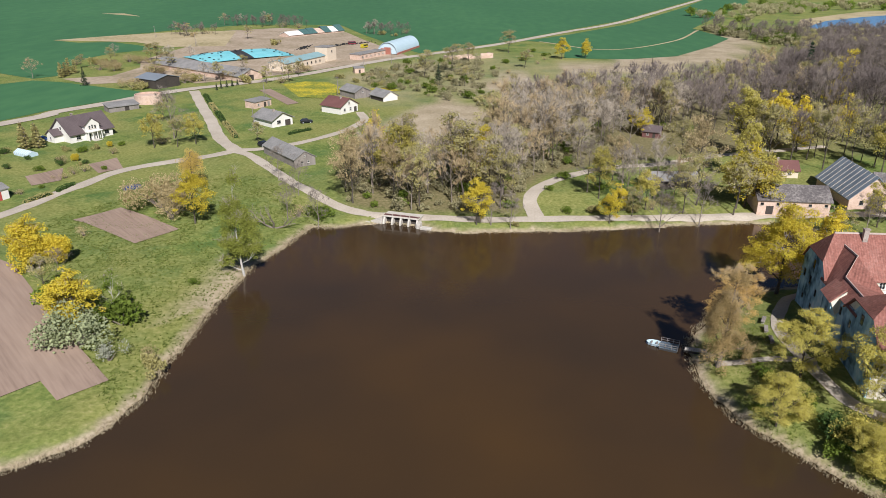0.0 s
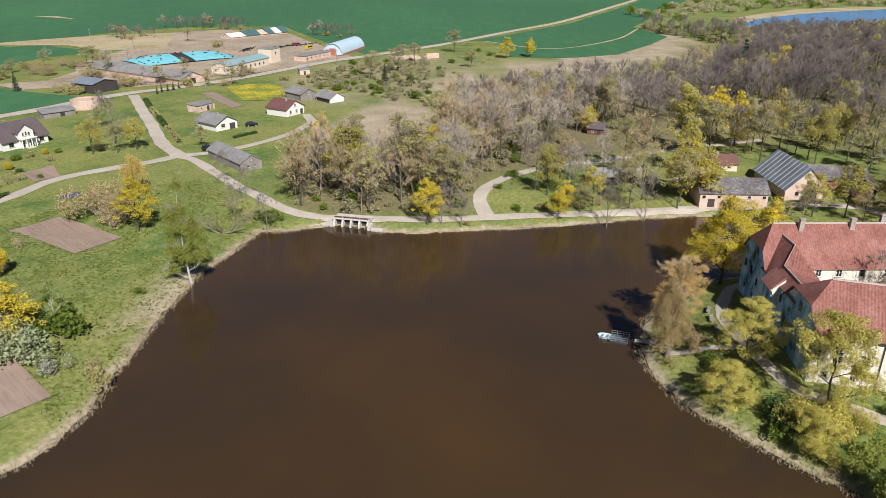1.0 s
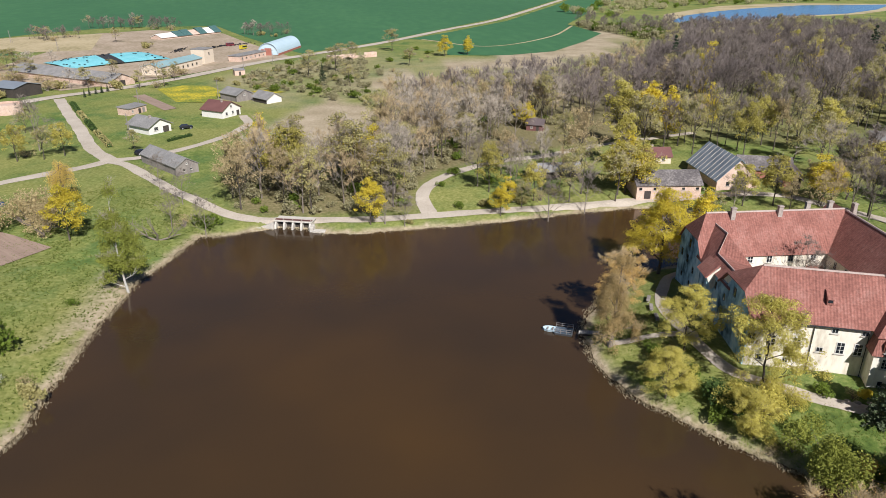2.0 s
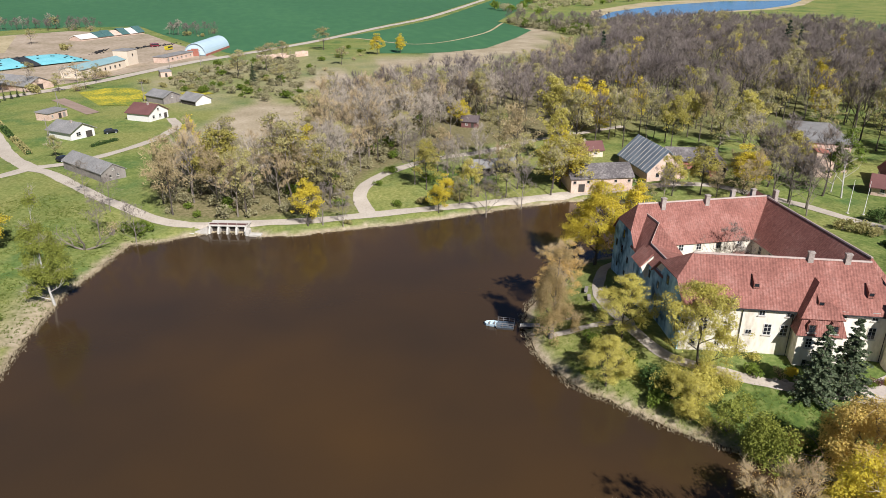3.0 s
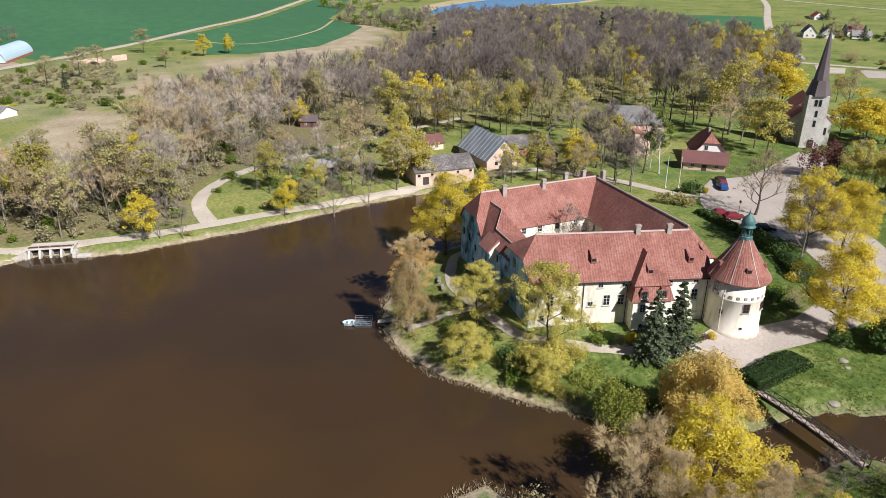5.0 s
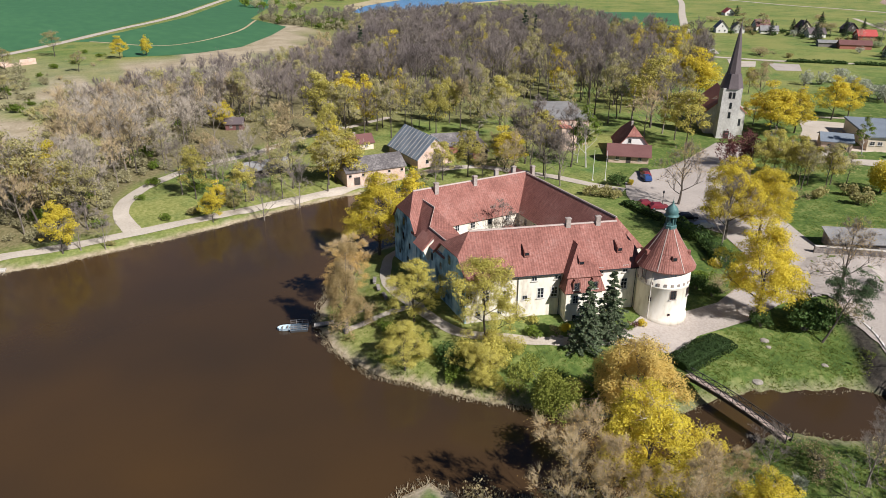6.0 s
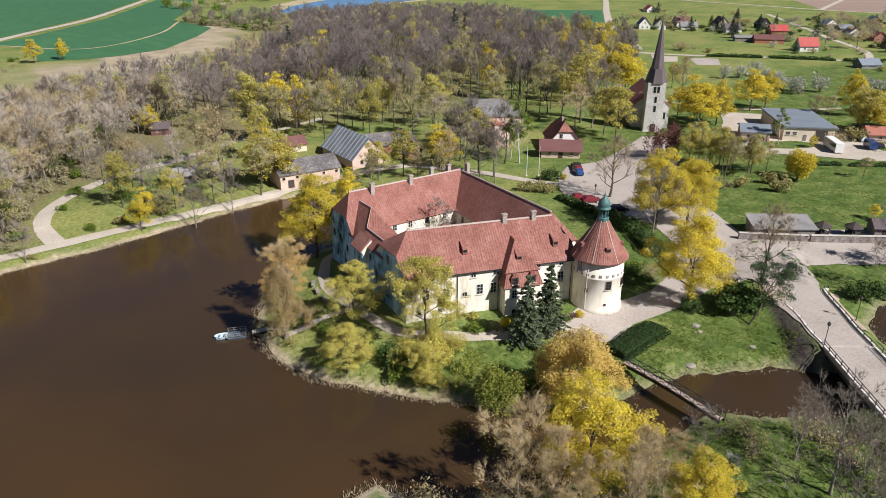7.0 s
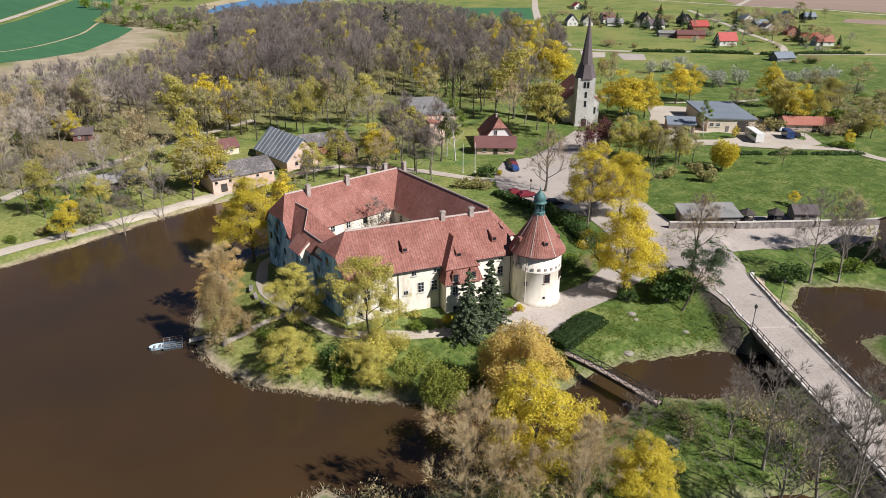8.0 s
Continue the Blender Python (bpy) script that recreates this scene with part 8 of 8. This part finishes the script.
# The road bridge.
br = thing("road_bridge", "road bridge with striped kerbs and dark railings", "bridge", (95.0, 24.4, 0), 48.0)
part("deck", boxed(-9.2, 9.2, -3.75, 3.75, 2.35, 2.9, None, 0.03), M["asphalt"], br)
for y in (-3.3, -1.1, 1.1, 3.3):
    part("girder", boxed(-9.0, 9.0, y - 0.2, y + 0.2, 1.5, 2.345), M["metal"], br)
for x in (-9.4, 9.4):
    part("abutment", boxed(x - 0.6, x + 0.6, -4.4, 4.4, -1.0, 2.34, None, 0.08), M["stone"], br)
for s in (-1, 1):
    for i in range(20):
        x = -9.2 + i * 0.92
        part("kerb", boxed(x, x + 0.88, s * 3.62 - 0.15, s * 3.62 + 0.15, 2.904, 3.15, None, 0.03), M["stripe" if i % 2 else "concrete"], br)
        if i % 2 == 0:
            part("post", boxed(x - 0.05, x + 0.05, s * 3.7 - 0.05, s * 3.7 + 0.05, 2.9, 4.0), M["metal"], br)
    for z in (3.5, 3.96):
        part("rail", boxed(-9.3, 9.3, s * 3.7 - 0.04, s * 3.7 + 0.04, z - 0.04, z + 0.04), M["metal"], br)


def guard(label, pts, step, wall=False):
    """Kerb stones with low bollards and a chain rail along a bend."""
    t = thing("guard_kerb", label, "kerb")
    line = curve_points(pts, step)
    for i, (a, b) in enumerate(zip(line, line[1:])):
        d = (b - a)
        z = max(zat(a.x, a.y), 2.0)
        ang = math.degrees(math.atan2(d.y, d.x))
        part("kerb_stone", boxed(0.02, d.length - 0.03, -0.17, 0.17, -0.4, 0.42 if wall else 0.3, pose(a.x, a.y, z, 0, 0, ang), 0.04), M["stripe" if i % 2 else "concrete"], t)
        if i % 2 == 0:
            part("bollard", boxed(-0.07, 0.07, -0.07, 0.07, 0, 0.8, pose(a.x, a.y, z, 0, 0, ang), 0.02), M["metal" if wall else "concrete"], t)
        if wall:
            part("rail", boxed(0, d.length, -0.04, 0.04, 0.66, 0.74, pose(a.x, a.y, z, 0, 0, ang)), M["metal"], t)
    return t


guard("pale kerb with bollards on the road embankment", [(107.5, 44.0), (105.0, 40.6), (101.5, 37.0), (98.6, 33.2)], 1.1)
guard("striped kerb wall with dark rail round the bend", [(119.6, 42.4), (117.6, 42.3), (115.4, 40.6), (111.5, 36.6), (107.6, 32.8), (104.2, 29.0)], 1.0, True)
guard("striped kerb with dark rail beyond the bridge", [(84.2, 17.6), (80, 13), (75, 7.6)], 1.1, True)


def lamp_post(x, y, h=3.6):
    t = thing("street_lamp", "dark old-fashioned street lamp on the bridge road", "lamp", (x, y, zat(x, y)))
    part("pole", turned([(0.12, -0.2), (0.1, 0.4), (0.06, 0.5), (0.05, h)], 8), M["metal"], t)
    part("lantern", turned([(0.08, h), (0.2, h + 0.1), (0.26, h + 0.5), (0.08, h + 0.65), (0.03, h + 0.8)], 6), M["metal"], t)
    part("arm", boxed(-0.3, 0.3, -0.03, 0.03, h - 0.7, h - 0.64), M["metal"], t)
    return t


for x, y in ((98.4, 33.6), (110.6, 34.2), (84.0, 18.6), (123.5, 97), (109, 56.5)):
    lamp_post(x, y)
# The rubble stone wall along the street, with stalls behind it.
for i, (a, b) in enumerate((((128.5, 64.2), (137.9, 54.7)), ((138.2, 54.4), (150.7, 43.6)), ((151.0, 43.3), (163.4, 33.4)), ((163.7, 33.1), (180, 20)))):
    a, b = Vector(a), Vector(b)
    d = b - a
    t = thing("stone_wall", "low grey field-stone wall along the street", "wall", (*a, zat(*a)), math.degrees(math.atan2(d.y, d.x)))
    rows = []
    n = int(d.length / 0.5)
    for k in range(n + 1):
        x = d.length * k / n
        j = lambda s: 0.05 * math.sin(k * 1.7 + s) + 0.04 * math.sin(k * 4.1 + 2 * s)
        rows.append([(x, -0.35 + j(1), -0.3), (x, -0.33 + j(2), 0.7), (x, -0.3 + j(3), 1.35 + j(4)), (x, 0.3 + j(5), 1.35 + j(6)), (x, 0.35, -0.3)])
    part("masonry", solid(rows), M["stone"], t)
    part("capping", boxed(0, d.length, -0.4, 0.4, 1.42, 1.52, None, 0.03), M["concrete"], t)
for x, y in ((143.6, 54.6), (147.9, 50.4)):
    t = thing("gazebo", "small dark timber gazebo with pointed roof", "gazebo", (x, y, zat(x, y)), -42, "gazebos")
    part("roof", turned([(1.9, 2.0), (1.95, 2.1), (0.2, 3.1), (0.03, 3.3)], 6), M["darkwood"], t)
    for k in range(6):
        part("post", boxed(-0.07, 0.07, -0.07, 0.07, 0, 2.05, pose(1.5 * math.cos(radians(60 * k)), 1.5 * math.sin(radians(60 * k)), 0)), M["darkwood"], t)
    part("counter", turned([(1.45, 0), (1.45, 0.9), (1.3, 0.95)], 6), M["darkwood"], t)
for x, y, a in ((51.4, 99.2, 60), (50.3, 95.8, 68), (49.6, 92.3, 75)):
    t = thing("bench", "weathered grey wooden bench on the castle lawn", "bench", (x, y, zat(x, y)), a, "benches on the lawn")
    part("seat", boxed(-1.1, 1.1, -0.3, 0.3, 0.38, 0.5, None, 0.03), M["wood"], t)
    for u in (-0.65, 0.65):
        part("leg", boxed(u - 0.1, u + 0.1, -0.2, 0.2, -0.1, 0.378), M["concrete"], t)
for x, y, s in ((91.6, 50.0, 1.0), (90.6, 48.6, 0.6), (82.6, 44.8, 1.1), (93.5, 41.5, 0.7), (65.0, 66.2, 0.7), (64, 66.8, 0.6), (66.4, 65.9, 0.5)):
    bm = bmesh.new()
    bmesh.ops.create_icosphere(bm, subdivisions=2, radius=s * 0.7)
    for v in bm.verts:
        v.co *= 1 + 0.25 * noise.noise(v.co * 2.2 / s + Vector((x, y, 0)))
        v.co.z *= 0.3
    ob = part("boulder", bm, M["boulder"], None)
    ob.location = (x, y, zat(x, y) + 0.05 * s)
    tagged(ob, "pale weathered boulder lying in the grass", "boulder")
for i in range(2):
    x, y = ((125.8, 121.2), (128.6, 119.6))[i]
    t = thing("flagpole", "slender white flagpole beside the drive", "flagpole", (x, y, zat(x, y)), 0, "flagpoles")
    part("pole", turned([(0.09, -0.1), (0.06, 4), (0.04, 7.6), (0.07, 7.7), (0.02, 7.8)], 8), M["frame"], t)
    part("footing", boxed(-0.3, 0.3, -0.3, 0.3, -0.1, 0.15, None, 0.03), M["concrete"], t)


# ---- vehicles ----
def car(x, y, turn, paint, label, length=4.2, height=1.45, name="car", box_body=False):
    t = thing(name, label, "car" if name == "car" else name, (x, y, zat(x, y) + 0.1), turn)
    l, w = length / 2, 0.86 if not box_body else 1.15
    if box_body:
        prof = ((-l, 0.35), (-l, height), (l - 0.25, height), (l, height * 0.55), (l, 0.35))
        glass = ((-l + 0.3, height * 0.55), (-l + 0.3, height * 0.88), (l - 0.35, height * 0.88), (l - 0.1, height * 0.55))
    else:
        prof = ((-l, 0.35), (-l, 0.85), (-l * 0.9, 0.95), (-l * 0.62, height), (l * 0.18, height), (l * 0.52, 0.95), (l * 0.97, 0.78), (l, 0.35))
        glass = ((-l * 0.8, 0.97), (-l * 0.58, height - 0.09), (l * 0.15, height - 0.09), (l * 0.44, 0.97))
    part("body", solid([[(px, s * (w - (0.14 if pz > 1 and not box_body else 0)), pz) for px, pz in prof] for s in (-1, 1)]), paint, t)
    for s in (-1, 1):
        part("side_window", solid([[(px, s * (w - (0.16 if not box_body else 0) + d), pz) for px, pz in glass] for d in (0.0, 0.045)]), M["glass"], t)
    fx = (l * 0.18, height - 0.06, l * 0.5, 0.98) if not box_body else (l - 0.22, height - 0.1, l + 0.0, height * 0.56)
    part("windscreen", solid([[(px + d, s * (w - 0.2), pz + d) for px, pz in ((fx[0], fx[1]), (fx[2], fx[3]))] + [(px + d + 0.03, s * (w - 0.2), pz + d + 0.03) for px, pz in ((fx[2], fx[3]), (fx[0], fx[1]))] for s, d in ((-1, 0.02), (1, 0.02))]), M["glass"], t)
    for sx in (-0.62, 0.62):
        for s in (-1, 1):
            wl = part("wheel", turned([(0.1, -0.1), (0.3, -0.1), (0.33, -0.05), (0.33, 0.05), (0.3, 0.1), (0.1, 0.1)], 12), M["black"], t)
            wl.matrix_basis = pose(sx * l, s * (w - 0.06), 0.23, 90, 0, 0)
            hub = part("rim", turned([(0.02, -0.105), (0.19, -0.112), (0.19, 0.112), (0.02, 0.105)], 10), M["carlight"], wl)
    for s in (-1, 1):
        part("headlight", boxed(l - 0.06, l + 0.01, s * 0.62 - 0.15, s * 0.62 + 0.15, 0.58, 0.72, None, 0.02), M["frame"], t)
    return t


for x, y, a, p, lab in ((137.0, 113.6, 60, "carblue", "blue estate car parked on the gravel"), (139.0, 115.6, 60, "carred", "dark red car parked on the gravel"), (140.8, 117.6, 60, "cardark", "black car parked on the gravel"),
                        (121.6, 99.8, -30, "carred", "dark red car parked behind the hedge"), (122.6, 97.2, -30, "carred", "plum red car parked behind the hedge"), (122.9, 89.5, -30, "cardark", "black car parked beside the lawn"), (121.6, 84.1, -30, "carlight", "silver car parked beneath bare trees"),
                        (-47.6, 243.5, 20, "cardark", "black car parked beside the cottage"), (-54.5, 211.0, 40, "cardark", "black car parked beside the shed"), (-125.5, 216.5, 20, "carblue", "blue car parked beside the white house"),
                        (343, 262, 30, "carblue", "blue car on the church car park"), (350, 266, 30, "cardark", "black car on the church car park"), (357, 260, 30, "carlight", "silver car on the church car park"), (341, 257, 30, "carred", "red car on the church car park"),
                        (231, 82.5, 40, "carlight", "silver car beside the garage"), (228.5, 86, 40, "cardark", "black car beside the garage"), (226, 76, 50, "cardark", "dark car in the garage yard")):
    car(x, y, a, M[p], lab)
car(213.6, 83.4, 43, M["frame"], "white coach parked in the garage yard", 9.5, 3.0, "coach", True)
car(223.6, 77.2, 40, M["carblue"], "blue van parked in the garage yard", 5.2, 2.3, "van", True)
car(-60, 480, 20, M["carred"], "red tractor trailer in the farmyard", 5, 2.0, "trailer", True)
car(-50, 462, 60, M["dandelion"], "yellow farm machine in the farmyard", 5, 2.4, "machine", True)

# ---- small things on the left bank ----
gh = thing("greenhouse", "low glass greenhouse in a cottage garden", "greenhouse", (-121.5, 199.5, 2.2), -30)
part("glazing", solid([[(x, y, z) for y, z in ((-1.5, 0), (-1.5, 0.9), (0, 1.7), (1.5, 0.9), (1.5, 0))] for x in (-3.5, 3.5)]), M["bluetin"], gh)
for x in np.linspace(-3.5, 3.5, 8):
    part("rib", solid([[(x + d, y, z) for y, z in ((-1.54, 0), (-1.54, 0.92), (0, 1.75), (1.54, 0.92), (1.54, 0), (1.48, 0), (1.48, 0.88), (0, 1.68), (-1.48, 0.88), (-1.48, 0))] for d in (-0.04, 0.04)]), M["frame"], gh)
house("garage", "white garage with red door beside the road", (-107.5, 158.8), 62, 6, 5, 2.6, 3.4, "white", "slate", 0.3, 0, [], [("s", 0, 2.4, 2.1, "redroof")], category="garage")
tp = thing("covered_pile", "pile beneath a blue plastic sheet", "pile", (-77.9, 168.2, 2.15), 30)
part("sheet", solid([[(x * k, y * k, z) for x, y in ((-2.2, -1.2), (0, -1.5), (2.3, -1.1), (2.4, 1.0), (0, 1.4), (-2.1, 1.1))] for z, k in ((0, 1.0), (0.5, 0.92), (0.8, 0.6))]), M["granary"], tp)
part("weight", boxed(-0.4, 0.4, -0.3, 0.3, 0.79, 0.95, None, 0.04), M["wood"], tp)
rng = random.Random(5)
lims, tips = [], []
limb(rng, Vector((0, 0, 0.2)), Vector((0.5, -0.4, 0.9)), 5.5, 0.26, 3, 6, lims, tips, 0.9, 0.1, (2, 3))
limb(rng, Vector((0, 0, 0.2)), Vector((-0.9, 0.2, 0.55)), 5.0, 0.22, 3, 6, lims, tips, 0.9, 0.1, (2, 3))
limb(rng, Vector((0.3, 0, 0.2)), Vector((0.95, 0.1, 0.2)), 5.0, 0.22, 3, 6, lims, tips, 0.8, 0.1, (2, 3))
t = thing("dead_tree", "grey broken dead tree leaning at the shore", "tree", (-37.0, 143.5, zat(-37, 143.5) - 0.3))
v, f = tubes(lims)
raw("trunk", v, f, M["bark"], t)


def pole(x, y, h, label="wooden power pole in the meadow"):
    t = thing("power_pole", label, "pole", (x, y, zat(x, y)))
    part("pole", turned([(0.14, -0.2), (0.09, h)], 8), M["wood"], t)
    part("crossarm", boxed(-0.8, 0.8, -0.05, 0.05, h - 0.6, h - 0.45), M["wood"], t)
    part("brace", solid([[(x0 + d, -0.05, z0) for d in (-0.06, 0.06)] + [(x0 + d, 0.05, z0) for d in (0.06, -0.06)] for x0, z0 in ((1.2, -0.2), (0.05, h * 0.75))]), M["wood"], t)
    return t


for x, y in ((-44, 297), (-42, 380), (-28, 392), (-72, 285), (-63, 232), (-160, 470), (-205, 520)):
    pole(x, y, 8)

for g in P.values():
    for p in g:
        if p not in USED:
            for o in (*p.children_recursive, p):
                bpy.data.objects.remove(o)
